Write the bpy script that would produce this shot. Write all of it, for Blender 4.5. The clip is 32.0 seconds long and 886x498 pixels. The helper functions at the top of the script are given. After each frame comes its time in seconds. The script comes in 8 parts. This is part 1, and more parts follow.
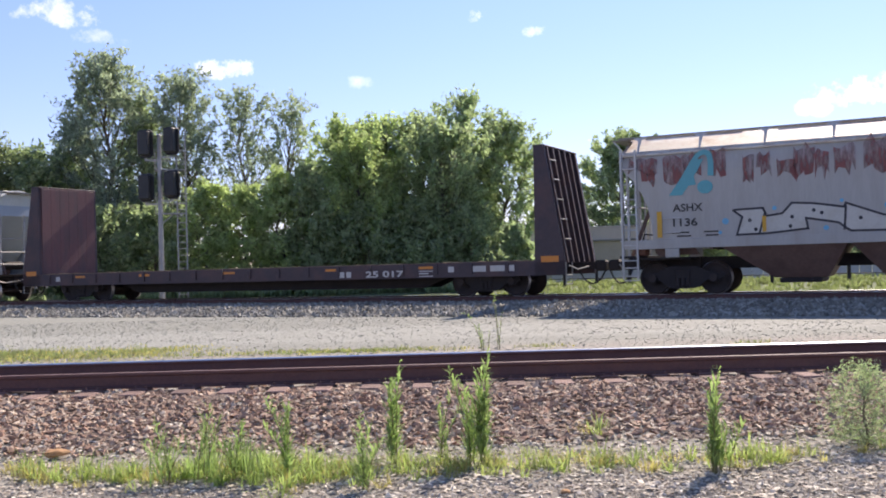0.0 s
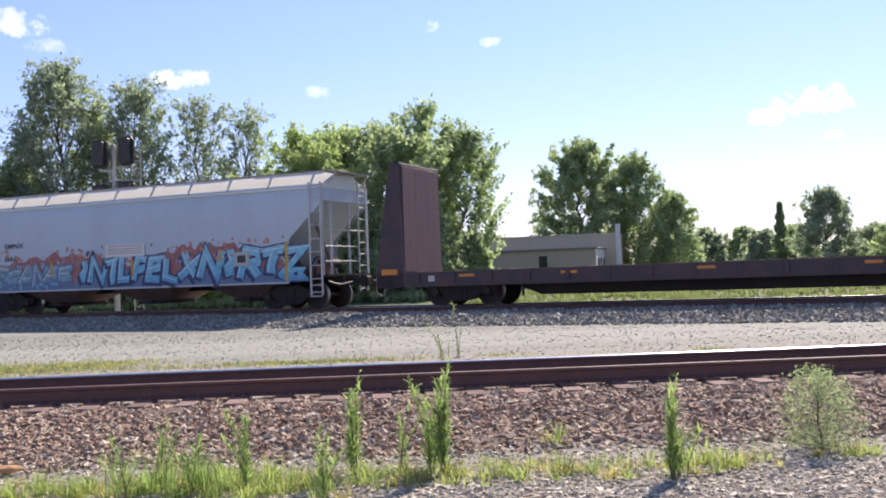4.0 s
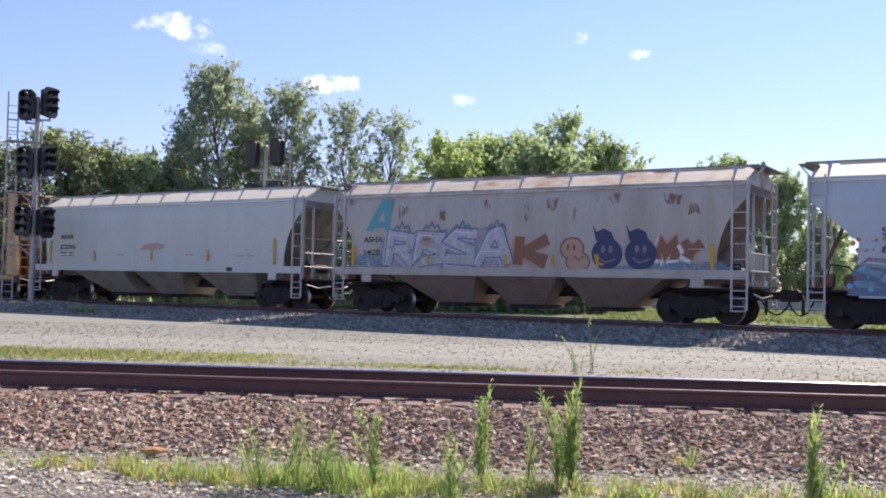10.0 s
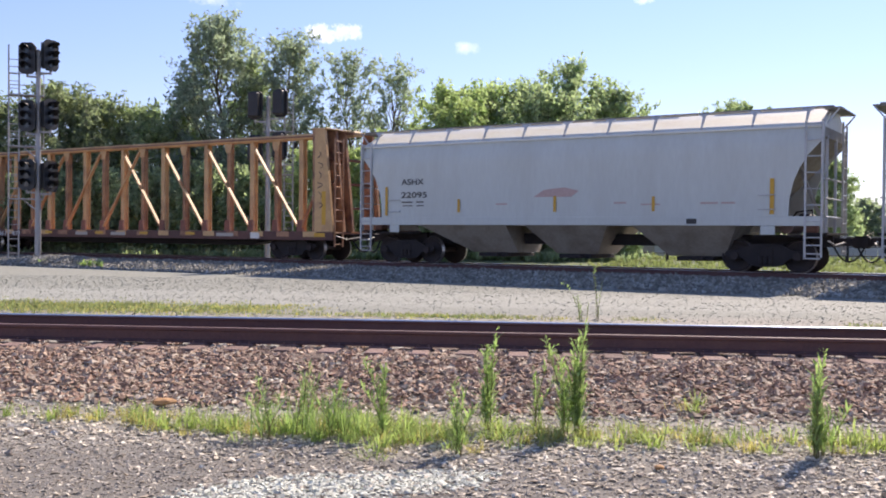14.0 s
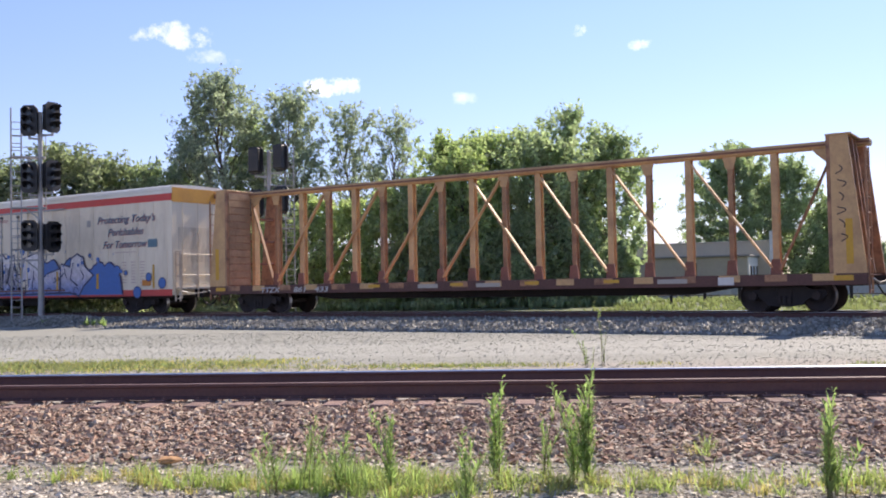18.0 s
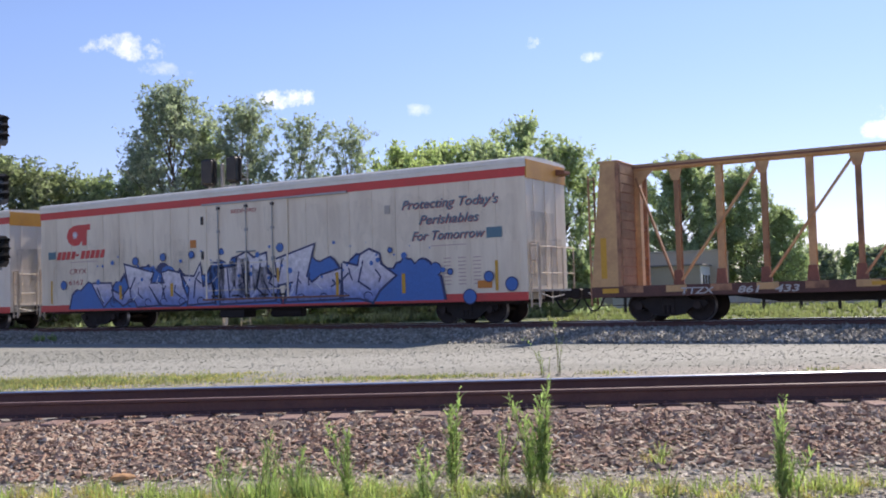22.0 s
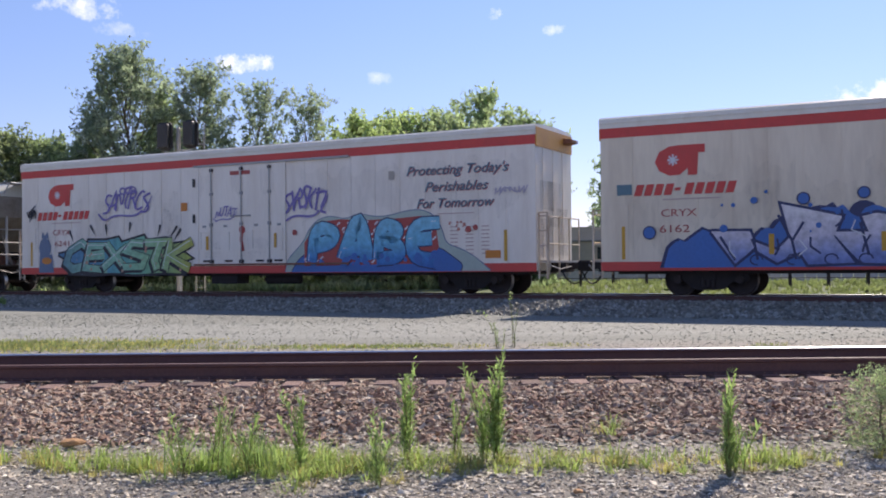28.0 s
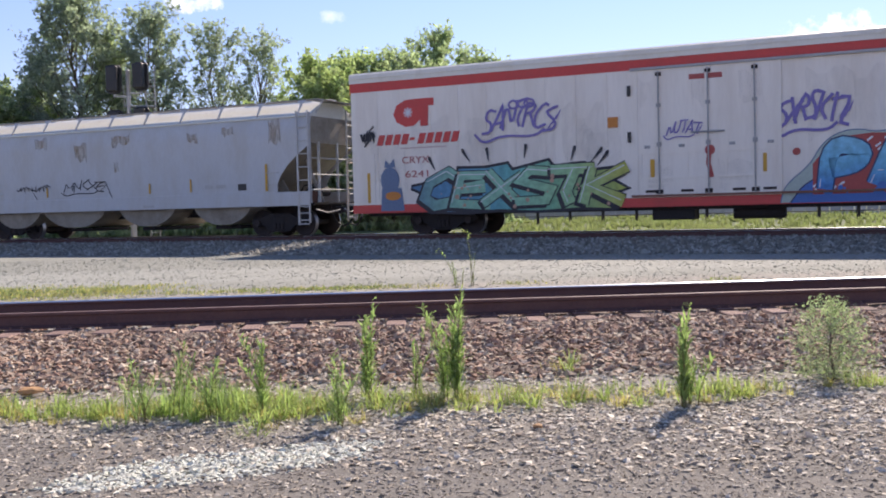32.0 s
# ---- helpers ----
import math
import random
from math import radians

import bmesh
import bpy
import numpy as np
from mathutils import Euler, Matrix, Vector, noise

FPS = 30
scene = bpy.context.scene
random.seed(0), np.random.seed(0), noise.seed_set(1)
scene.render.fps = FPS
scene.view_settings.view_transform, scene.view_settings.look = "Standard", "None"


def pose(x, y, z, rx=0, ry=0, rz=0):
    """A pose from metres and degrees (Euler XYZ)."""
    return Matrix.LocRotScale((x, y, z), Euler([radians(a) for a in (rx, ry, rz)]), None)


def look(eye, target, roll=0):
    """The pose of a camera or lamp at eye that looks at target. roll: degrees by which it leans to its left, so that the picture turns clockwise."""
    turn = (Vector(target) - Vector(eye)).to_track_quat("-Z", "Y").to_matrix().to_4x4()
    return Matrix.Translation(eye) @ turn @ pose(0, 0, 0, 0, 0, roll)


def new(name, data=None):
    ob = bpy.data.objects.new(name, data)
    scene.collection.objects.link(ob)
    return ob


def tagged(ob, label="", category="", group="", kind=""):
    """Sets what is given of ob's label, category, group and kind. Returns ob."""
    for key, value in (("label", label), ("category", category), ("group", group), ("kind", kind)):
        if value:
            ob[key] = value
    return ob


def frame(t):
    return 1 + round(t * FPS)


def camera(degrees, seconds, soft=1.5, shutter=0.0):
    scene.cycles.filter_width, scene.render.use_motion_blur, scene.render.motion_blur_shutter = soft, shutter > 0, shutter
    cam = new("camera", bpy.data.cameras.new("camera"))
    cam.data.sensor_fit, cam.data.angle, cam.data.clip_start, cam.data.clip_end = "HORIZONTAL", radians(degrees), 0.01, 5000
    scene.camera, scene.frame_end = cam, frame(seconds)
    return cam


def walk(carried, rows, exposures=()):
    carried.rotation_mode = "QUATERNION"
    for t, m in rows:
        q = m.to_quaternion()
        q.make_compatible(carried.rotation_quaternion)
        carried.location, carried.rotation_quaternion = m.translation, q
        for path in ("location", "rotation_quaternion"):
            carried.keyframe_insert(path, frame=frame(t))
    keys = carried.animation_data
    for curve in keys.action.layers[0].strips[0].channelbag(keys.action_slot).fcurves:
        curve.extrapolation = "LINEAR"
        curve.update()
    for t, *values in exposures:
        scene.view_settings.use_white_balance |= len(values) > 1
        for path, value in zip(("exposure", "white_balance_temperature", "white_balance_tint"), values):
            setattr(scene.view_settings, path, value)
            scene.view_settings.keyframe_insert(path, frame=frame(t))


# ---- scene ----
cam = camera(48.15, 32.0, soft=1.9)
EXPOSURES = ((0.0, 0.90, 6750, 20.0), (3.0, 0.90, 6750, 20.0), (6.0, 0.84, 6750, 20.0), (18.0, 0.93, 6750, 20.0), (20.0, 0.93, 6750, 20.0), (21.0, 0.76, 6590, 19.0), (23.0, 0.67, 6590, 19.0), (24.0, 0.79, 6750, 20.0),
             (27.0, 0.76, 6630, 19.0), (28.0, 0.57, 6550, 19.0), (29.0, 0.80, 6750, 20.0), (32.0, 0.81, 6750, 20.0))
EYE = (0.0, 0.0, 0.97)
# seconds, yaw, pitch, roll of the hand-held camera, in degrees
TURNS = [
    (0.0, -6.40, 1.01, 1.54), (0.5, -6.82, 0.97, 1.69), (1.0, -7.19, 0.96, 1.82), (1.5, -7.91, 1.12, 1.54),
    (2.0, -8.14, 1.24, 1.46), (2.5, -8.40, 1.28, 1.70), (3.0, -8.49, 1.28, 2.01), (3.5, -8.64, 1.40, 2.02),
    (5.5, -8.94, 1.68, 1.87), (6.0, -8.98, 1.82, 1.90), (6.5, -9.21, 2.08, 1.85), (7.0, -9.32, 2.57, 1.20),
    (7.5, -9.28, 2.76, 1.45), (8.0, -9.29, 3.33, 1.77), (8.5, -8.23, 2.60, 2.14), (9.0, -6.68, 0.40, -0.23),
    (9.5, -3.21, 0.42, -1.51), (10.0, -0.90, 2.11, -1.16), (10.5, -1.74, 1.29, -1.67), (11.0, -2.12, 0.64, -1.08),
    (11.5, -2.09, 0.40, -1.04), (12.0, -1.70, -1.73, -0.20), (12.5, -0.56, -1.94, -0.42), (13.0, 0.03, -1.66, -0.96),
    (13.5, -0.20, -1.92, -0.23), (14.0, -0.60, -0.81, -0.51), (14.5, -1.12, -0.39, -0.56), (16.5, -2.42, -0.34, 0.44),
    (17.0, -2.55, -0.93, 2.73), (17.5, -0.78, 0.88, 1.82), (18.0, -0.43, 2.03, 1.13), (18.5, -1.53, 2.44, 0.73),
    (19.0, -2.69, 2.93, 0.87), (19.5, -2.91, 2.82, 1.29), (20.0, -3.12, 3.07, 1.22), (20.5, -3.38, 3.26, 1.25),
    (21.0, -3.56, 3.60, 1.08), (21.5, -3.88, 3.64, 1.06), (22.0, -2.97, 2.63, 1.67), (22.5, -2.28, 2.35, 1.49),
    (23.0, 0.17, 1.77, 1.89), (23.5, 2.03, 0.77, 1.06), (24.0, 1.68, 0.82, 0.81), (24.5, 0.93, 1.36, 0.53),
    (26.5, -0.05, 1.45, 0.57), (27.0, -1.25, 3.73, 2.07), (27.5, -2.64, 6.16, 1.06), (28.0, -5.46, 0.87, 0.57),
    (28.5, -4.63, -0.92, 0.79), (29.0, -3.90, -0.94, 0.37), (29.5, -5.32, -1.77, 0.57), (30.0, -6.32, -1.85, 0.99),
    (30.5, -7.15, -2.41, 1.17), (31.0, -7.71, -2.78, 1.49), (31.5, -7.79, -2.77, 1.46), (32.0, -7.91, -2.62, 1.53),
]
walk(cam, [(t, pose(*EYE, 90 + pitch, roll, yaw)) for t, yaw, pitch, roll in TURNS], EXPOSURES)

# ---- sky and sun ----
SUN_AZ, SUN_EL = 36.0, 39.0  # degrees to the right of +y, degrees up


def node(nt, kind, links=None, **values):
    n = nt.nodes.new(kind)
    for k, v in values.items():
        if k == "op":
            n.operation = v
        elif k == "blend":
            n.blend_type = v
        else:
            n.inputs[k.replace("_", " ")].default_value = v
    for k, v in (links or {}).items():
        nt.links.new(v, n.inputs[k])
    return n


def make_world():
    world = bpy.data.worlds.new("sky")
    scene.world = world
    world.use_nodes = True
    nt = world.node_tree
    nt.nodes.clear()
    out = nt.nodes.new("ShaderNodeOutputWorld")
    bg = node(nt, "ShaderNodeBackground", Strength=SKY)
    sky = nt.nodes.new("ShaderNodeTexSky")
    sky.sky_type = "NISHITA"
    sky.sun_disc = False
    sky.sun_elevation, sky.sun_rotation = radians(SUN_EL), radians(SUN_AZ)
    sky.altitude, sky.air_density, sky.dust_density, sky.ozone_density = 200, 1.0, 0.05, 3.6
    co = nt.nodes.new("ShaderNodeTexCoord")
    puff = node(nt, "ShaderNodeTexNoise", {"Vector": co.outputs["Generated"]}, Scale=34.0, Detail=7.0, Roughness=0.66)
    total = None
    # small fair-weather clouds: azimuth, elevation, half width, half height in degrees
    for az, el, w, h, power in ((-5.8, 11.4, 1.9, 0.75, 1.0), (-14.2, 14.0, 2.6, 0.8, 0.7), (9.0, 14.2, 1.1, 0.5, 0.8), (11.9, 13.2, 1.0, 0.4, 0.6), (29.6, 8.7, 3.2, 0.95, 0.95), (27.2, 8.1, 1.2, 0.6, 0.8), (1.7, 10.6, 1.2, 0.5, 0.35), (30.3, 6.8, 0.8, 0.35, 0.4), (-12.4, 12.9, 1.6, 0.5, 0.4)):
        a, e = radians(az), radians(el)
        centre = Vector((math.sin(a) * math.cos(e), math.cos(a) * math.cos(e), math.sin(e)))
        side = Vector((math.cos(a), -math.sin(a), 0))
        rise = side.cross(centre)
        off = node(nt, "ShaderNodeVectorMath", {0: co.outputs["Generated"]}, op="SUBTRACT")
        off.inputs[1].default_value = centre
        terms = []
        for axis, size in ((side, w), (rise, h)):
            dot = node(nt, "ShaderNodeVectorMath", {0: off.outputs[0]}, op="DOT_PRODUCT")
            dot.inputs[1].default_value = axis / radians(size)
            sq = node(nt, "ShaderNodeMath", {0: dot.outputs["Value"], 1: dot.outputs["Value"]}, op="MULTIPLY")
            terms.append(sq.outputs[0])
        r2 = node(nt, "ShaderNodeMath", {0: terms[0], 1: terms[1]}, op="ADD")
        mask = node(nt, "ShaderNodeMath", op="SUBTRACT")
        mask.inputs[0].default_value = 1.0
        nt.links.new(r2.outputs[0], mask.inputs[1])
        rough = node(nt, "ShaderNodeMath", {0: puff.outputs["Fac"]}, op="MULTIPLY_ADD")
        rough.inputs[1].default_value = 5.0
        rough.inputs[2].default_value = -2.95
        both = node(nt, "ShaderNodeMath", {0: mask.outputs[0], 1: rough.outputs[0]}, op="ADD")
        band = node(nt, "ShaderNodeMapRange", {"Value": both.outputs[0]})
        band.inputs["From Min"].default_value, band.inputs["From Max"].default_value = -0.1, 1.0
        band.inputs["To Max"].default_value = power
        near = node(nt, "ShaderNodeMapRange", {"Value": mask.outputs[0]})
        near.inputs["From Min"].default_value, near.inputs["From Max"].default_value = -0.6, 0.3
        keep = node(nt, "ShaderNodeMath", {0: band.outputs[0], 1: near.outputs[0]}, op="MULTIPLY")
        if total is None:
            total = keep.outputs[0]
        else:
            total = node(nt, "ShaderNodeMath", {0: total, 1: keep.outputs[0]}, op="MAXIMUM").outputs[0]
    mix = nt.nodes.new("ShaderNodeMix")
    mix.data_type = "RGBA"
    nt.links.new(total, mix.inputs["Factor"])
    haze = node(nt, "ShaderNodeVectorMath", {0: sky.outputs[0]}, op="MULTIPLY")
    up = node(nt, "ShaderNodeSeparateXYZ", {0: co.outputs["Generated"]})
    rise = node(nt, "ShaderNodeMapRange", {"Value": up.outputs["Z"]})
    rise.inputs["From Min"].default_value, rise.inputs["From Max"].default_value = 0.02, 0.26
    tint = nt.nodes.new("ShaderNodeMix")
    tint.data_type = "RGBA"
    nt.links.new(rise.outputs[0], tint.inputs["Factor"])
    tint.inputs["A"].default_value, tint.inputs["B"].default_value = (*SKY_LOW, 1), (*SKY_TINT, 1)
    nt.links.new(tint.outputs["Result"], haze.inputs[1])
    nt.links.new(haze.outputs[0], mix.inputs["A"])
    mix.inputs["B"].default_value = CLOUD
    nt.links.new(mix.outputs["Result"], bg.inputs["Color"])
    nt.links.new(bg.outputs[0], out.inputs[0])


SKY = 0.097
SKY_LOW = (0.845, 0.75, 0.94)  # pale and a little violet above the horizon
SKY_TINT = (0.985, 0.935, 1.03)  # a slightly milky summer sky
CLOUD = (9.5, 9.7, 10.0, 1)
make_world()
a, e = radians(SUN_AZ), radians(SUN_EL)
sun = new("sun", bpy.data.lights.new("sun", "SUN"))
sun.data.energy, sun.data.angle, sun.data.color = 4.8, radians(0.55), (1.0, 0.91, 0.77)
sun.matrix_world = look((0, 0, 0), (-math.sin(a) * math.cos(e), -math.cos(a) * math.cos(e), -math.sin(e)))

# ---- materials ----
MATS = {}


def paint(name, colour, rough=0.6, metal=0.0, dirt=None, amount=0.35, scale=1.2, grain=22.0, bump=0.15, spread=0.18, stretch=(1, 1, 1), per_object=0.0, island=0.0, depth=0.02, spec=None):
    """A surface with two scales of variation, dirt in patches and a fine relief, in object space."""
    m = bpy.data.materials.new(name)
    m.use_nodes = True
    nt = m.node_tree
    bsdf = nt.nodes["Principled BSDF"]
    co = nt.nodes.new("ShaderNodeTexCoord")
    mapping = node(nt, "ShaderNodeMapping", {"Vector": co.outputs["Object"]})
    mapping.inputs["Scale"].default_value = stretch
    big = node(nt, "ShaderNodeTexNoise", {"Vector": mapping.outputs[0]}, Scale=scale, Detail=5.0, Roughness=0.62)
    fine = node(nt, "ShaderNodeTexNoise", {"Vector": mapping.outputs[0]}, Scale=grain, Detail=4.0, Roughness=0.7)
    ramp = nt.nodes.new("ShaderNodeMapRange")
    nt.links.new(fine.outputs["Fac"], ramp.inputs["Value"])
    ramp.inputs["From Min"].default_value, ramp.inputs["From Max"].default_value = 0.25, 0.75
    ramp.inputs["To Min"].default_value, ramp.inputs["To Max"].default_value = 1 - spread, 1 + spread
    value = ramp.outputs[0]
    for on, source in ((per_object, "ShaderNodeObjectInfo"), (island, "ShaderNodeNewGeometry")):
        if on:
            info = nt.nodes.new(source)
            rnd = nt.nodes.new("ShaderNodeMapRange")
            nt.links.new(info.outputs["Random" if source == "ShaderNodeObjectInfo" else "Random Per Island"], rnd.inputs["Value"])
            rnd.inputs["To Min"].default_value, rnd.inputs["To Max"].default_value = 1 - on, 1 + on
            value = node(nt, "ShaderNodeMath", {0: value, 1: rnd.outputs[0]}, op="MULTIPLY").outputs[0]
    tone = node(nt, "ShaderNodeVectorMath", {"Scale": value}, op="SCALE")
    tone.inputs[0].default_value = colour[:3]
    result = tone.outputs[0]
    if dirt:
        patch = nt.nodes.new("ShaderNodeMapRange")
        nt.links.new(big.outputs["Fac"], patch.inputs["Value"])
        patch.inputs["From Min"].default_value, patch.inputs["From Max"].default_value = 0.45, 0.72
        patch.inputs["To Max"].default_value = amount
        mix = nt.nodes.new("ShaderNodeMix")
        mix.data_type = "RGBA"
        nt.links.new(patch.outputs[0], mix.inputs["Factor"])
        nt.links.new(result, mix.inputs["A"])
        mix.inputs["B"].default_value = (*dirt, 1)
        result = mix.outputs["Result"]
    nt.links.new(result, bsdf.inputs["Base Color"])
    bsdf.inputs["Roughness"].default_value, bsdf.inputs["Metallic"].default_value = rough, metal
    if spec is not None:
        bsdf.inputs["Specular IOR Level"].default_value = spec
    if bump:
        b = node(nt, "ShaderNodeBump", {"Height": fine.outputs["Fac"]}, Strength=bump, Distance=depth)
        nt.links.new(b.outputs[0], bsdf.inputs["Normal"])
    MATS[name] = m
    return m


RUST = (0.16, 0.07, 0.04)
GRIME = (0.09, 0.075, 0.06)
paint("hopper grey", (0.485, 0.548, 0.598), 0.5, dirt=(0.416, 0.451, 0.475), amount=0.4, scale=0.8, grain=9, spread=0.05, bump=0.05, stretch=(1.28, 1.36, 0.311))
paint("hopper pale", (0.581, 0.605, 0.558), 0.5, dirt=(0.44, 0.427, 0.364), amount=0.35, scale=0.7, grain=8, spread=0.05, bump=0.05, stretch=(1.41, 1.42, 0.295))
paint("hopper stained", (0.488, 0.452, 0.405), 0.6, dirt=(0.315, 0.248, 0.198), amount=0.6, scale=1.0, grain=9, spread=0.08, bump=0.06, stretch=(1.51, 1.51, 0.252))
paint("roof grey", (0.75, 0.75, 0.67), 0.6, dirt=(0.60, 0.57, 0.48), amount=0.4, scale=1.4, grain=12, spread=0.08)
paint("hopper worn", (0.405, 0.398, 0.372), 0.6, dirt=(0.315, 0.28, 0.24), amount=0.6, scale=1.0, grain=9, spread=0.08, bump=0.06, stretch=(1.51, 1.51, 0.252))
paint("roof rusty", (0.62, 0.60, 0.53), 0.6, dirt=(0.34, 0.17, 0.08), amount=0.85, scale=1.3, grain=12, spread=0.1)
paint("underframe", (0.024, 0.020, 0.021), 0.85, dirt=(0.045, 0.034, 0.031), amount=0.6, scale=2, grain=18, spread=0.25)
paint("wheel steel", (0.034, 0.027, 0.027), 0.8, 0.1, dirt=(0.075, 0.05, 0.042), amount=0.6, scale=3, grain=20)
paint("wheel tread", (0.42, 0.40, 0.38), 0.35, 1.0, grain=30, spread=0.1)
paint("hopper chute", (0.19, 0.12, 0.10), 0.75, dirt=(0.10, 0.06, 0.05), amount=0.7, scale=1.2, grain=12)
paint("chute tan", (0.29, 0.215, 0.18), 0.75, dirt=(0.15, 0.10, 0.08), amount=0.6, scale=1.2, grain=12)
paint("chute pale", (0.32, 0.285, 0.235), 0.7, dirt=(0.15, 0.115, 0.085), amount=0.7, scale=1.2, grain=12)
paint("flat car black", (0.048, 0.034, 0.043), 0.6, dirt=(0.10, 0.05, 0.048), amount=0.7, scale=1.5, grain=15, spread=0.2)
paint("bulkhead maroon", (0.125, 0.055, 0.058), 0.6, dirt=(0.07, 0.05, 0.055), amount=0.85, scale=1.2, grain=14, stretch=(1.5, 1.5, 0.4))
paint("deck wood", (0.17, 0.115, 0.085), 0.85, dirt=(0.09, 0.06, 0.05), amount=0.6, scale=2, grain=14, stretch=(6, 0.6, 1), bump=0.3)
paint("beam yellow", (0.60, 0.37, 0.17), 0.6, dirt=(0.32, 0.17, 0.09), amount=0.65, scale=1.3, grain=10, spread=0.12)
paint("beam patina", (0.42, 0.22, 0.12), 0.7, dirt=(0.10, 0.045, 0.04), amount=0.95, scale=2.2, grain=12, spread=0.2)
paint("sill dark", (0.13, 0.062, 0.05), 0.75, dirt=(0.07, 0.04, 0.035), amount=0.7, scale=1.6, grain=14, spread=0.2)
paint("beam rust", (0.25, 0.115, 0.075), 0.75, dirt=(0.14, 0.07, 0.05), amount=0.6, scale=2, grain=14)
paint("reefer white", (0.82, 0.72, 0.56), 0.45, dirt=(0.57, 0.46, 0.33), amount=0.6, scale=0.7, grain=7, spread=0.04, bump=0.03, stretch=(1.8, 1.8, 0.3))
paint("reefer bright", (0.86, 0.80, 0.71), 0.42, dirt=(0.66, 0.575, 0.47), amount=0.5, scale=0.7, grain=7, spread=0.04, bump=0.03, stretch=(1.8, 1.8, 0.3))
paint("reefer roof", (0.80, 0.77, 0.68), 0.4, dirt=(0.6, 0.54, 0.42), amount=0.4, scale=1.5, grain=10, spread=0.05)
paint("reefer red", (0.64, 0.065, 0.055), 0.5, dirt=(0.47, 0.07, 0.055), amount=0.5, scale=1.2, grain=9, spread=0.08)
paint("reefer amber", (0.62, 0.30, 0.04), 0.5, dirt=(0.45, 0.2, 0.04), amount=0.4, grain=9, spread=0.08)
paint("rubber", (0.02, 0.02, 0.02), 0.7, grain=30)
paint("rail side", (0.115, 0.055, 0.050), 0.75, dirt=(0.16, 0.08, 0.06), amount=0.6, scale=3, grain=30, spread=0.25)
paint("rail dull", (0.20, 0.135, 0.125), 0.7, 0.0, grain=40, spread=0.1, bump=0.05)
paint("rail head", (0.72, 0.73, 0.76), 0.3, 1.0, grain=40, spread=0.06, bump=0.02)
paint("tie wood", (0.20, 0.132, 0.112), 0.9, dirt=(0.12, 0.08, 0.068), amount=0.6, scale=4, grain=25, spread=0.3, bump=0.4, per_object=0.3, stretch=(1, 8, 8))
paint("plate rust", (0.216, 0.118, 0.096), 0.85, dirt=(0.13, 0.067, 0.052), amount=0.6, scale=6, grain=30)
paint("signal black", (0.018, 0.019, 0.021), 0.5, dirt=(0.04, 0.04, 0.04), amount=0.4, grain=20)
paint("galvanised", (0.36, 0.36, 0.36), 0.5, 0.5, dirt=(0.25, 0.24, 0.22), amount=0.5, scale=2, grain=20, spread=0.12)
paint("bark", (0.15, 0.12, 0.09), 0.95, dirt=(0.07, 0.06, 0.05), amount=0.6, scale=4, grain=20, spread=0.3, bump=0.6)


def leaf_mat(name, colour, back):
    m = paint(name, colour, 0.7, spec=0.15, dirt=back, amount=0.6, scale=0.35, grain=3.0, spread=0.3, island=0.3, bump=0)
    nt = m.node_tree
    bsdf = nt.nodes["Principled BSDF"]
    tr = nt.nodes.new("ShaderNodeBsdfTranslucent")
    for l in list(nt.links):
        if l.to_socket == bsdf.inputs["Base Color"]:
            src = l.from_socket
    warm = node(nt, "ShaderNodeVectorMath", {0: src}, op="MULTIPLY")
    warm.inputs[1].default_value = (1.75, 2.05, 1.5)
    nt.links.new(warm.outputs[0], tr.inputs["Color"])
    mix = nt.nodes.new("ShaderNodeMixShader")
    mix.inputs[0].default_value = 0.46
    nt.links.new(bsdf.outputs[0], mix.inputs[1])
    nt.links.new(tr.outputs[0], mix.inputs[2])
    nt.links.new(mix.outputs[0], nt.nodes["Material Output"].inputs["Surface"])
    return m


leaf_mat("leaf dark", (0.275, 0.312, 0.196), (0.199, 0.234, 0.147))
leaf_mat("leaf deep", (0.205, 0.228, 0.150), (0.150, 0.172, 0.112))
leaf_mat("leaf mid", (0.310, 0.349, 0.223), (0.238, 0.276, 0.173))
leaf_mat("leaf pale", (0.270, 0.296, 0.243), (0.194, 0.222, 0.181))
leaf_mat("leaf bright", (0.334, 0.378, 0.196), (0.254, 0.298, 0.152))
leaf_mat("meadow", (0.185, 0.205, 0.095), (0.22, 0.20, 0.11))
leaf_mat("weed", (0.235, 0.295, 0.125), (0.180, 0.235, 0.095))
leaf_mat("grass", (0.265, 0.315, 0.115), (0.325, 0.315, 0.13))
leaf_mat("grass dry", (0.37, 0.305, 0.13), (0.29, 0.27, 0.12))


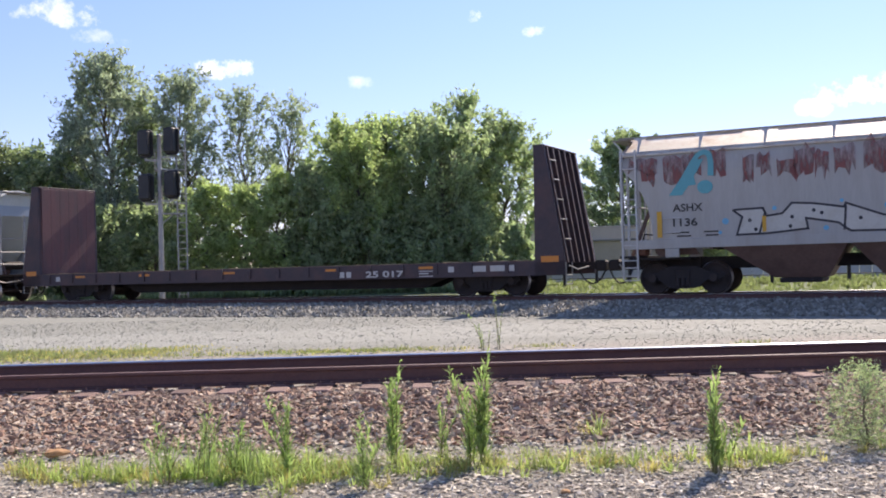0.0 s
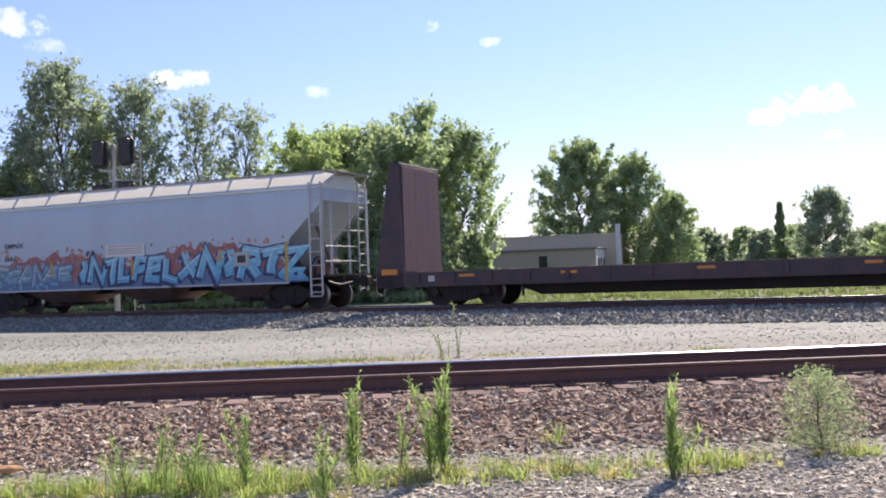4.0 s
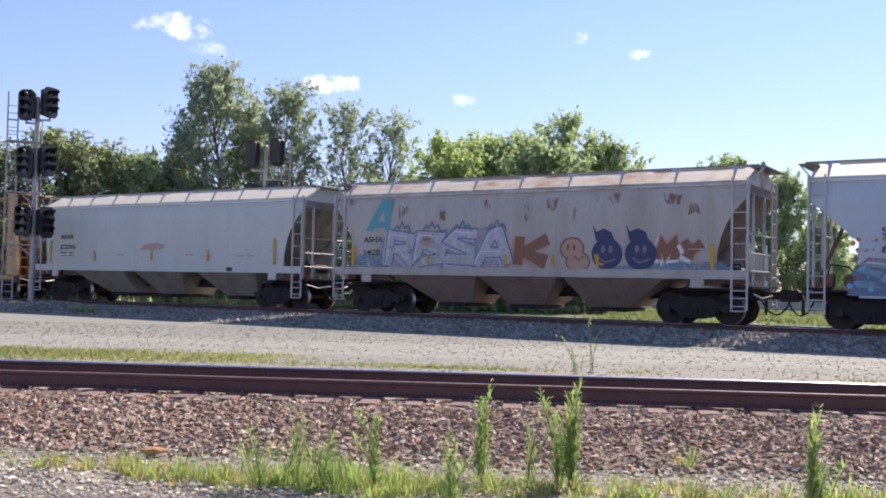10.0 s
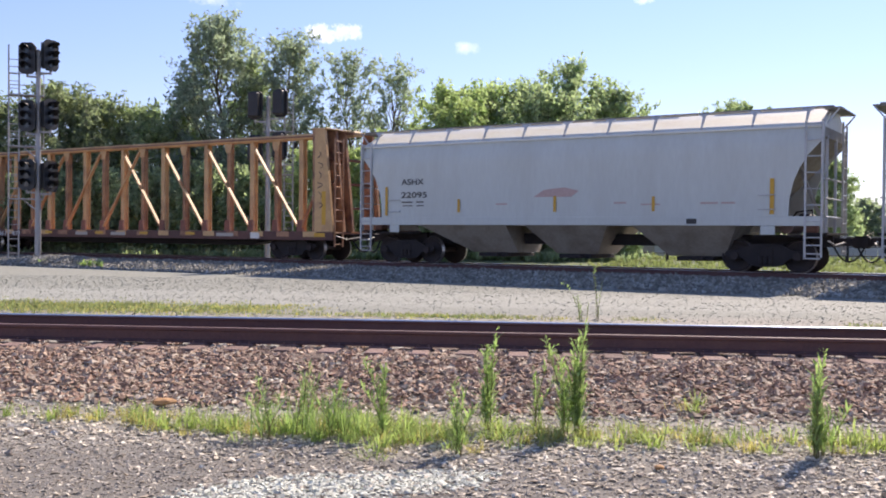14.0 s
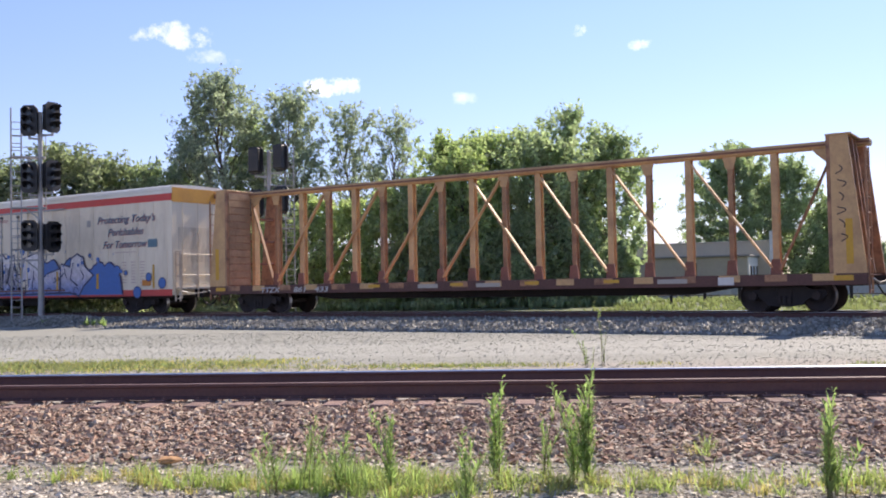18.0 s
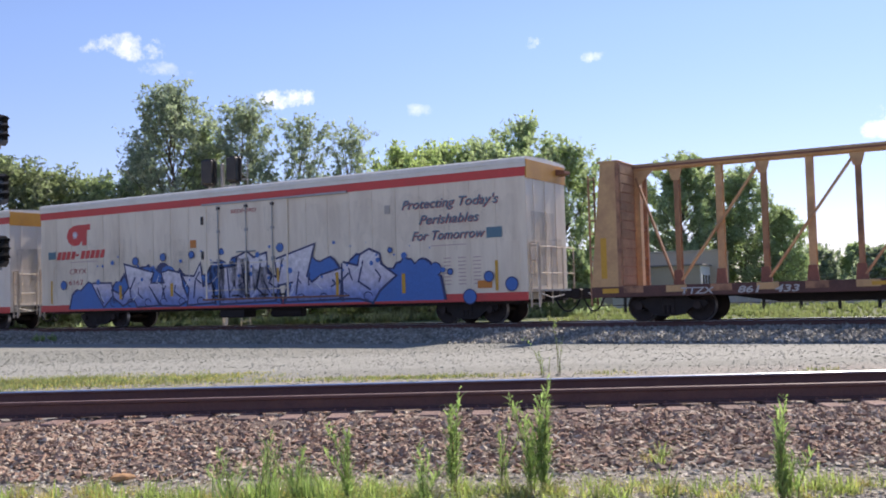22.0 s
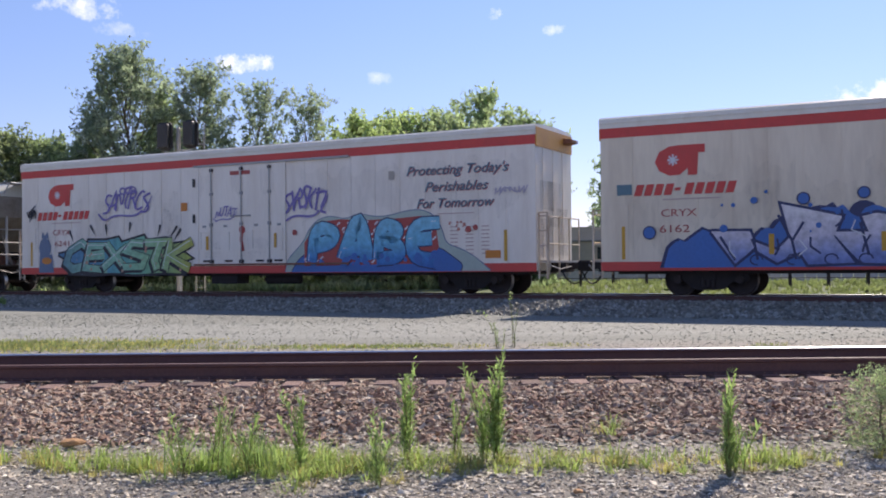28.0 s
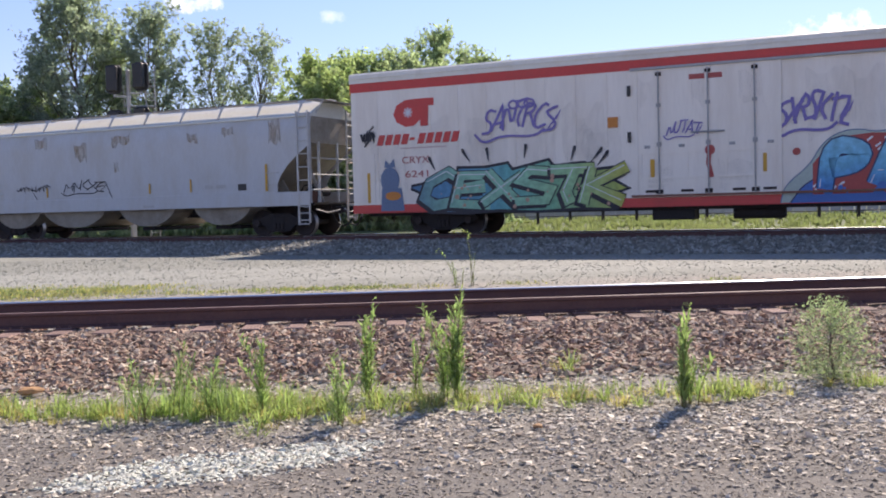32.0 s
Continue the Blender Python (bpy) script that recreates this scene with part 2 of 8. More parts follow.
def stain_mat(name, colour, cover=0.75, reach=(0.42, 0.62)):
    """A thin smeared stain: the paint below shows through in streaks."""
    m = paint(name, colour, 0.7, dirt=tuple(v * 0.6 for v in colour), amount=0.6, scale=3, grain=16, spread=0.2, bump=0)
    nt = m.node_tree
    bsdf = nt.nodes["Principled BSDF"]
    co = nt.nodes.new("ShaderNodeTexCoord")
    mp = node(nt, "ShaderNodeMapping", {"Vector": co.outputs["Object"]})
    mp.inputs["Scale"].default_value = (3.2, 3.2, 0.9)
    nz = node(nt, "ShaderNodeTexNoise", {"Vector": mp.outputs[0]}, Scale=2.2, Detail=6.0, Roughness=0.65)
    r = node(nt, "ShaderNodeMapRange", {"Value": nz.outputs["Fac"]})
    r.inputs["From Min"].default_value, r.inputs["From Max"].default_value = reach
    r.inputs["To Max"].default_value = cover
    clear = nt.nodes.new("ShaderNodeBsdfTransparent")
    mix = node(nt, "ShaderNodeMixShader", {0: r.outputs[0]})
    nt.links.new(clear.outputs[0], mix.inputs[1])
    nt.links.new(bsdf.outputs[0], mix.inputs[2])
    nt.links.new(mix.outputs[0], nt.nodes["Material Output"].inputs["Surface"])


stain_mat("stain primer", (0.25, 0.085, 0.078), 0.85, (0.30, 0.60))
stain_mat("stain rust", (0.25, 0.12, 0.07), 0.8, (0.40, 0.62))
stain_mat("stain grime", (0.24, 0.19, 0.145), 0.13, (0.3, 0.8))
stain_mat("stain smoke", (0.03, 0.03, 0.04), 0.75, (0.38, 0.6))

# ---- shape helpers ----
def put(name, me, material, parent=None, label="", m=None):
    """One mesh as one object, under a thing or a part."""
    if isinstance(me, bmesh.types.BMesh):
        bm, me = me, bpy.data.meshes.new(name)
        bmesh.ops.recalc_face_normals(bm, faces=bm.faces)
        bm.to_mesh(me)
        bm.free()
    if material and not me.materials:
        me.materials.append(MATS[material])
    ob = new(name, me)
    if parent:
        ob.parent = parent
    if m is not None:
        ob.matrix_basis = m
    if label:
        ob["label"] = label
    return ob


def part(name, bm, material, parent, label="", m=None):
    return put(name, bm, material, parent, label, m)


def box(bm, x0, x1, y0, y1, z0, z1, bevel=0.0):
    vs = [bm.verts.new((x, y, z)) for x in (x0, x1) for y in (y0, y1) for z in (z0, z1)]
    fs = [bm.faces.new([vs[i] for i in f]) for f in ((0, 1, 3, 2), (4, 6, 7, 5), (0, 4, 5, 1), (2, 3, 7, 6), (0, 2, 6, 4), (1, 5, 7, 3))]
    if bevel:
        bmesh.ops.bevel(bm, geom=list({e for f in fs for e in f.edges}), offset=bevel, segments=1, affect="EDGES")
    return bm


def boxed(*a, bevel=0.0):
    return box(bmesh.new(), *a, bevel=bevel)


def prism(bm, outline, y0, y1):
    """An outline in x and z, drawn out from y0 to y1."""
    a = [bm.verts.new((x, y0, z)) for x, z in outline]
    b = [bm.verts.new((x, y1, z)) for x, z in outline]
    n = len(outline)
    bm.faces.new(a)
    bm.faces.new(b[::-1])
    for i in range(n):
        bm.faces.new((a[i], b[i], b[(i + 1) % n], a[(i + 1) % n]))
    return bm


def rod(bm, p, q, r, seg=8, r2=None):
    """A round bar from p to q."""
    p, q = Vector(p), Vector(q)
    t = (q - p).to_track_quat("Z", "Y").to_matrix()
    rings = []
    for c, rad in ((p, r), (q, r if r2 is None else r2)):
        rings.append([bm.verts.new(c + t @ Vector((math.cos(k / seg * math.tau) * rad, math.sin(k / seg * math.tau) * rad, 0))) for k in range(seg)])
    for k in range(seg):
        bm.faces.new((rings[0][k], rings[0][(k + 1) % seg], rings[1][(k + 1) % seg], rings[1][k]))
    bm.faces.new(rings[0][::-1])
    bm.faces.new(rings[1])
    return bm


def bar(bm, p, q, w, h=None):
    """A square bar from p to q."""
    p, q = Vector(p), Vector(q)
    h = w if h is None else h
    t = (q - p).to_track_quat("Z", "Y").to_matrix()
    rings = [[bm.verts.new(c + t @ Vector((sx * w / 2, sy * h / 2, 0))) for sx, sy in ((-1, -1), (1, -1), (1, 1), (-1, 1))] for c in (p, q)]
    for k in range(4):
        bm.faces.new((rings[0][k], rings[0][(k + 1) % 4], rings[1][(k + 1) % 4], rings[1][k]))
    bm.faces.new(rings[0][::-1])
    bm.faces.new(rings[1])
    return bm


def tube(bm, pts, r, seg=6):
    """One bent round bar through all the points."""
    pts = [Vector(p) for p in pts]
    rings = []
    for i, p in enumerate(pts):
        d = (pts[min(i + 1, len(pts) - 1)] - pts[max(i - 1, 0)]).normalized()
        t = d.to_track_quat("Z", "Y").to_matrix()
        rings.append([bm.verts.new(p + t @ Vector((math.cos(k / seg * math.tau) * r, math.sin(k / seg * math.tau) * r, 0))) for k in range(seg)])
    for a, b in zip(rings, rings[1:]):
        for k in range(seg):
            bm.faces.new((a[k], a[(k + 1) % seg], b[(k + 1) % seg], b[k]))
    bm.faces.new(rings[0][::-1])
    bm.faces.new(rings[-1])
    return bm


def raw(name, verts, faces):
    me = bpy.data.meshes.new(name)
    me.from_pydata(verts, [], faces)
    me.update()
    return me


# ---- ground ----
def spot(x, y):
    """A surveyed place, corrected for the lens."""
    return x - 0.0022 * y, 0.977 * y


NEAR_SLOPE = 0.1036
NEAR_TURN = math.degrees(math.atan(-NEAR_SLOPE))
NEAR_MID = 12.04  # y of the near track's middle at x = 0
TRAIN_TURN = -32.87
TRAIN_OFF = 29.37
D = Vector((math.cos(radians(-TRAIN_TURN)), -math.sin(radians(-TRAIN_TURN)), 0))
N = Vector((math.sin(radians(-TRAIN_TURN)), math.cos(radians(-TRAIN_TURN)), 0))
NEAR_Z = -0.13


def near_v(x, y):
    return (y - NEAR_MID + NEAR_SLOPE * x) * math.cos(radians(NEAR_TURN))


def step(a, b, t):
    t = np.clip((t - a) / (b - a), 0, 1)
    return t * t * (3 - 2 * t)


def ground_z(x, y):
    v = near_v(x, y)
    u = x * N.x + y * N.y
    z = -0.65 + 0.30 * step(-3.6, -1.2, v)
    return z


def make_ground():
    xs = np.concatenate([np.linspace(-2500, -120, 10), np.linspace(-90, -16, 20), np.linspace(-14, 16, 121), np.linspace(18, 90, 20), np.linspace(120, 2500, 10)])
    ys = np.concatenate([np.linspace(-2500, -60, 8), np.linspace(-40, 2, 12), np.linspace(3, 34, 156), np.linspace(36, 130, 30), np.linspace(160, 3000, 12)])
    gx, gy = np.meshgrid(xs, ys)
    gz = ground_z(gx, gy)
    w, h = len(xs), len(ys)
    verts = np.stack([gx.ravel(), gy.ravel(), gz.ravel()], 1).tolist()
    faces = [(j * w + i, j * w + i + 1, (j + 1) * w + i + 1, (j + 1) * w + i) for j in range(h - 1) for i in range(w - 1)]
    me = raw("ground", verts, faces)
    for p in me.polygons:
        p.use_smooth = True
    return tagged(put("ground", me, "earth"), "dusty grey gravel yard with grass beyond the tracks", "ground", kind="structure")


def ground_mat():
    """Grey gravel near the tracks, black cinder and pale stone nearest, grass beyond the train."""
    m = paint("earth", (0.25, 0.238, 0.205), 0.95, grain=18, spread=0.45, bump=0.9, depth=0.02)
    nt = m.node_tree
    bsdf = nt.nodes["Principled BSDF"]
    for l in list(nt.links):
        if l.to_socket == bsdf.inputs["Base Color"]:
            src = l.from_socket
    co = nt.nodes.new("ShaderNodeTexCoord")

    def along(vec, lo, hi, noisy=0.0, scale=0.5):
        dot = node(nt, "ShaderNodeVectorMath", {0: co.outputs["Object"]}, op="DOT_PRODUCT")
        dot.inputs[1].default_value = vec
        val = dot.outputs["Value"]
        if noisy:
            nz = node(nt, "ShaderNodeTexNoise", {"Vector": co.outputs["Object"]}, Scale=scale, Detail=5.0, Roughness=0.65)
            val = node(nt, "ShaderNodeMath", {0: nz.outputs["Fac"], 2: val}, op="MULTIPLY_ADD")
            val.inputs[1].default_value = noisy
            val = val.outputs[0]
        r = node(nt, "ShaderNodeMapRange", {"Value": val})
        r.inputs["From Min"].default_value, r.inputs["From Max"].default_value = lo, hi
        return r.outputs[0]

    def over(base, colour, fac, vary=0.3, scale=12.0):
        nz = node(nt, "ShaderNodeTexNoise", {"Vector": co.outputs["Object"]}, Scale=scale, Detail=4.0, Roughness=0.7)
        mr = node(nt, "ShaderNodeMapRange", {"Value": nz.outputs["Fac"]})
        mr.inputs["To Min"].default_value, mr.inputs["To Max"].default_value = 1 - vary, 1 + vary
        tone = node(nt, "ShaderNodeVectorMath", {"Scale": mr.outputs[0]}, op="SCALE")
        tone.inputs[0].default_value = colour
        mix = nt.nodes.new("ShaderNodeMix")
        mix.data_type = "RGBA"
        nt.links.new(fac, mix.inputs["Factor"])
        nt.links.new(base, mix.inputs["A"])
        nt.links.new(tone.outputs[0], mix.inputs["B"])
        return mix.outputs["Result"]

    v = (0.105, 0.994, 0)
    road = node(nt, "ShaderNodeMath", {0: along(v, 16.6, 17.6, 1.2), 1: along(v, 9.3, 10.8)}, op="MULTIPLY").outputs[0]
    src = over(src, (0.218, 0.228, 0.198), road, 0.72, 14.0)
    ruts = node(nt, "ShaderNodeMath", {0: along(v, 18.2, 18.9, 1.0, 0.6), 1: along(v, 23.7, 22.7, 1.2, 0.6)}, op="MULTIPLY").outputs[0]
    src = over(src, (0.264, 0.274, 0.243), ruts, 0.5, 6.0)
    grass = along((N.x, N.y, 0), 34.0, 35.5, 1.5)
    src = over(src, (0.085, 0.115, 0.04), grass, 0.5, 1.2)
    cinder = node(nt, "ShaderNodeMath", {0: along(v, 7.9, 7.1, 0.6, 1.1)}, op="MULTIPLY")
    cinder.inputs[1].default_value = 0.8
    src = over(src, (0.128, 0.119, 0.106), cinder.outputs[0], 0.4, 14.0)
    nt.links.new(src, bsdf.inputs["Base Color"])


ground_mat()
make_ground()


def make_bed(name, profile, length, m, material, label):
    """A ballast bed with a lumpy surface, drawn out along x."""
    xs = np.linspace(-length / 2, length / 2, int(length / 0.25))
    rows = []
    for i in range(len(profile) - 1):
        (y0, z0), (y1, z1) = profile[i], profile[i + 1]
        k = max(2, int(math.hypot(y1 - y0, z1 - z0) / 0.22))
        rows += [(y0 + (y1 - y0) * j / k, z0 + (z1 - z0) * j / k) for j in range(k)]
    rows.append(profile[-1])
    rng = np.random.default_rng(5)
    verts = [(x, y, z + (rng.uniform(-0.025, 0.025) if 0 < j < len(rows) - 1 else 0)) for x in xs for j, (y, z) in enumerate(rows)]
    w = len(rows)
    faces = [(i * w + j, (i + 1) * w + j, (i + 1) * w + j + 1, i * w + j + 1) for i in range(len(xs) - 1) for j in range(w - 1)]
    me = raw(name, verts, faces)
    return tagged(put(name, me, material, m=m), label, "ballast", kind="structure")


paint("ballast red", (0.155, 0.113, 0.086), 0.95, dirt=(0.21, 0.178, 0.138), amount=0.5, scale=6, grain=24, spread=0.45, bump=0.9, depth=0.04)
paint("ballast grey", (0.158, 0.165, 0.143), 0.95, dirt=(0.204, 0.209, 0.177), amount=0.7, scale=3, grain=14, spread=0.5, bump=0.9, depth=0.05)
NEAR_M = pose(0, NEAR_MID, NEAR_Z, 0, 0, NEAR_TURN)
TRAIN_M = Matrix.Translation(N * TRAIN_OFF) @ pose(0, 0, 0, 0, 0, TRAIN_TURN)
make_bed("ballast_near", [(-3.5, -0.56), (-1.45, -0.215), (1.45, -0.215), (2.6, -0.27)], 70, NEAR_M, "ballast red", "rust-brown crushed stone under the near track")
make_bed("ballast_far", [(-5.5, -0.37), (-2.3, -0.19), (2.0, -0.19), (3.8, -0.37)], 190, TRAIN_M, "ballast grey", "grey crushed stone under the train's track")


def rail_mesh(length, head):
    """Running rail: foot, web and head, with its top at z = 0."""
    half = [(0.07, -0.18), (0.07, -0.168), (0.014, -0.145), (0.009, -0.05), (0.036, -0.036), (0.036, -0.014), (0.032, -0.006), (0.022, -0.0018), (0.008, 0.0)]
    outline = half + [(-y, z) for y, z in half[::-1]]
    n = len(outline)
    verts = [(x, y, z) for x in (-length / 2, length / 2) for y, z in outline]
    faces = [(i, (i + 1) % n, n + (i + 1) % n, n + i) for i in range(n)] + [tuple(range(n))[::-1], tuple(range(n, 2 * n))]
    me = raw("rail", verts, faces)
    me.materials.append(MATS["rail side"])
    me.materials.append(MATS[head])
    for k in range(5, 12) if head == "rail head" else (7, 8, 9):
        me.polygons[k].material_index = 1
        me.polygons[k].use_smooth = True
    return me


def make_track(name, m, length, gauge, spacing, first, count, label, heads):
    track = tagged(new(name), label, "railway track", kind="structure")
    track.matrix_basis = m
    for y, head in ((-gauge / 2, heads[0]), (gauge / 2, heads[1])):
        put("rail", rail_mesh(length, head), None, track, m=pose(0, y, 0))
    bm = bmesh.new()
    box(bm, -0.11, 0.11, -1.3, 1.3, -0.36, -0.19, bevel=0.012)
    tie = bpy.data.meshes.new("tie")
    bm.to_mesh(tie)
    bm.free()
    tie.materials.append(MATS["tie wood"])
    bm = bmesh.new()
    for y in (-gauge / 2, gauge / 2):
        box(bm, -0.1, 0.1, y - 0.18, y + 0.18, -0.192, -0.176, bevel=0.004)
        for dy in (-0.1, 0.1):
            for dx in (-0.06, 0.06):
                rod(bm, (dx, y + dy, -0.18), (dx, y + dy, -0.15), 0.014, 6)
    plate = bpy.data.meshes.new("tie_plate")
    bm.to_mesh(plate)
    bm.free()
    plate.materials.append(MATS["plate rust"])
    rng = random.Random(3)
    for i in range(count):
        x = first + i * spacing + rng.uniform(-0.03, 0.03)
        put("tie", tie, None, track, m=pose(x, rng.uniform(-0.04, 0.04), rng.uniform(-0.012, 0.006), 0, 0, rng.uniform(-1.5, 1.5)))
        put("tie_plate", plate, None, track, m=pose(x, 0, 0))
    return track


make_track("track_near", NEAR_M, 160, 1.42, 0.53, -9.0, 40, "rusty near track on worn wooden ties", ("rail dull", "rail head"))
make_track("track_far", TRAIN_M, 260, 1.505, 0.53, -50, 130, "railway track that carries the freight train", ("rail head", "rail head"))

# ---- train ----
WHEEL_R = 0.457
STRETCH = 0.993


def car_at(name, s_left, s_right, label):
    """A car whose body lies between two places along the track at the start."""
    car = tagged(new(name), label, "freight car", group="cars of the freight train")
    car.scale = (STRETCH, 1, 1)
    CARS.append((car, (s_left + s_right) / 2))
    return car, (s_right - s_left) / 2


CARS, WHEELS = [], []


def wheelset_mesh():
    bm = bmesh.new()
    seg = 28
    for side in (-1, 1):
        prof = [(0.68, 0.0), (0.68, 0.485), (0.71, 0.485), (0.715, 0.46), (0.83, 0.45), (0.83, 0.40), (0.79, 0.38), (0.78, 0.15), (0.86, 0.14), (0.86, 0.09), (0.95, 0.085), (0.95, 0.0)]
        rings = []
        for y, r in prof:
            rings.append([bm.verts.new((math.cos(k / seg * math.tau) * r, side * y, math.sin(k / seg * math.tau) * r)) for k in range(seg)] if r else [bm.verts.new((0, side * y, 0))])
        for a, b in zip(rings, rings[1:]):
            for k in range(seg):
                f = [a[k % len(a)], a[(k + 1) % len(a)], b[(k + 1) % len(b)], b[k % len(b)]]
                f = list(dict.fromkeys(f))
                if len(f) > 2:
                    bm.faces.new(f)
    rod(bm, (0, -0.7, 0), (0, 0.7, 0), 0.085, 12)
    bmesh.ops.recalc_face_normals(bm, faces=bm.faces)
    me = bpy.data.meshes.new("wheelset")
    bm.to_mesh(me)
    bm.free()
    me.materials.append(MATS["wheel steel"])
    me.materials.append(MATS["wheel tread"])
    for p in me.polygons:
        if abs(p.center.y) > 0.7 and abs(p.center.y) < 0.84 and math.hypot(p.center.x, p.center.z) > 0.425:
            p.material_index = 1
        p.use_smooth = math.hypot(p.center.x, p.center.z) > 0.2
    return me


WHEELSET = wheelset_mesh()


def mesh_of(name, bm, material):
    bmesh.ops.recalc_face_normals(bm, faces=bm.faces)
    me = bpy.data.meshes.new(name)
    bm.to_mesh(me)
    bm.free()
    me.materials.append(MATS[material])
    return me


SIDE_FRAME = [(-1.15, 0.50), (-1.1, 0.60), (-0.72, 0.63), (-0.42, 0.79), (0.42, 0.79), (0.72, 0.63), (1.1, 0.60), (1.15, 0.50), (1.0, 0.38),
              (0.76, 0.42), (0.62, 0.36), (0.45, 0.2), (0.2, 0.16), (-0.2, 0.16), (-0.45, 0.2), (-0.62, 0.36), (-0.76, 0.42), (-1.0, 0.38)]
FRAME = mesh_of("side_frame", prism(bmesh.new(), SIDE_FRAME, -0.06, 0.06), "underframe")
BOLSTER = mesh_of("bolster", boxed(-0.22, 0.22, -1.12, 1.12, 0.42, 0.7, bevel=0.03), "underframe")
SPRING = mesh_of("spring", rod(bmesh.new(), (0, 0, 0.24), (0, 0, 0.46), 0.06, 10), "wheel steel")
BEARING = mesh_of("bearing", rod(bmesh.new(), (0, -0.09, 0), (0, 0.05, 0), 0.115, 14), "wheel steel")


def trucks(car, places):
    """Two-axle trucks: side frames with springs and bearings, a bolster, two wheelsets."""
    for x in places:
        put("bolster", BOLSTER, None, car, m=pose(x, 0, 0))
        for y in (-1.03, 1.03):
            f = put("side_frame", FRAME, None, car, m=pose(x, y, 0))
            if y < 0:
                for dx in (-0.14, 0.0, 0.14):
                    put("spring", SPRING, None, f, m=pose(dx, -0.08, 0))
                for dx in (-0.865, 0.865):
                    put("bearing", BEARING, None, f, m=pose(dx, -0.06, WHEEL_R))
        for dx in (-0.865, 0.865):
            w = put("wheelset", WHEELSET, None, car, m=pose(x + dx, 0, WHEEL_R))
            WHEELS.append((w, x + dx))


def coupler(car, x, sign):
    bm = bmesh.new()
    a, b, c = x - sign * 0.3, x + sign * 0.5, x + sign * 0.86
    box(bm, min(a, b), max(a, b), -0.12, 0.12, 0.76, 0.98, bevel=0.02)
    box(bm, min(b, c), max(b, c), -0.2, 0.2, 0.7, 1.04, bevel=0.06)
    part("coupler", bm, "underframe", car)
    bm = bmesh.new()
    pts = [(x + sign * (0.05 + 0.13 * k), -0.35 + 0.04 * k, 0.74 - 0.42 * math.sin(k / 6 * math.pi) ** 0.8) for k in range(7)]
    tube(bm, pts, 0.028)
    part("brake_hose", bm, "rubber", car)
    bm = bmesh.new()
    pts = [(x + sign * 0.12, -1.45, 0.9), (x + sign * 0.2, -0.9, 0.78), (x + sign * 0.35, -0.3, 0.86)]
    tube(bm, pts, 0.022)
    part("cut_lever", bm, "galvanised", car)


def ladder(car, x0, x1, y, z0, z1, material, n=None, along="x", name="ladder"):
    """Two stiles with rungs, in one part."""
    bm = bmesh.new()
    at = (lambda s, z: (s, y, z)) if along == "x" else (lambda s, z: (y, s, z))
    for s in (x0, x1):
        bar(bm, at(s, z0), at(s, z1), 0.05, 0.05)
    n = n or int((z1 - z0) / 0.42)
    for k in range(n + 1):
        z = z0 + 0.1 + (z1 - z0 - 0.2) * k / n
        rod(bm, at(x0, z), at(x1, z), 0.02, 6)
    return part(name, bm, material, car)


# lettering and sprayed paint lie on the near side, a few millimetres proud
def text_mesh(words, size, material, x, z, width=None, shear=0.0, y=-1.585, bold=0.0, parent=None, name="lettering"):
    cu = bpy.data.curves.new("lettering", "FONT")
    cu.body, cu.size, cu.shear, cu.offset = words, size, shear, bold
    cu.align_x = "LEFT"
    ob = bpy.data.objects.new("lettering", cu)
    scene.collection.objects.link(ob)
    dg = bpy.context.evaluated_depsgraph_get()
    me = bpy.data.meshes.new_from_object(ob.evaluated_get(dg))
    bpy.data.objects.remove(ob)
    bpy.data.curves.remove(cu)
    xs = [v.co.x for v in me.vertices]
    lo, hi = min(xs), max(xs)
    k = width / (hi - lo) if width else 1.0
    for v in me.vertices:
        v.co = Vector(((v.co.x - lo) * k, 0, v.co.y))
    me.materials.clear()
    me.materials.append(MATS[material])
    return put(name, me, None, parent, m=pose(x, y, z))


def panel(car, name, x0, x1, z0, z1, material, y=-1.578, thick=0.006, label=""):
    return part(name, boxed(x0, x1, y - thick, y, z0, z1), material, car, label)


def smooth(pts, rounds=2):
    """Cut the corners of a line, ends kept."""
    for _ in range(rounds):
        out = [pts[0]]
        for (a, b), (c, d) in zip(pts, pts[1:]):
            out += [(a * 0.75 + c * 0.25, b * 0.75 + d * 0.25), (a * 0.25 + c * 0.75, b * 0.25 + d * 0.75)]
        pts = out + [pts[-1]]
    return pts


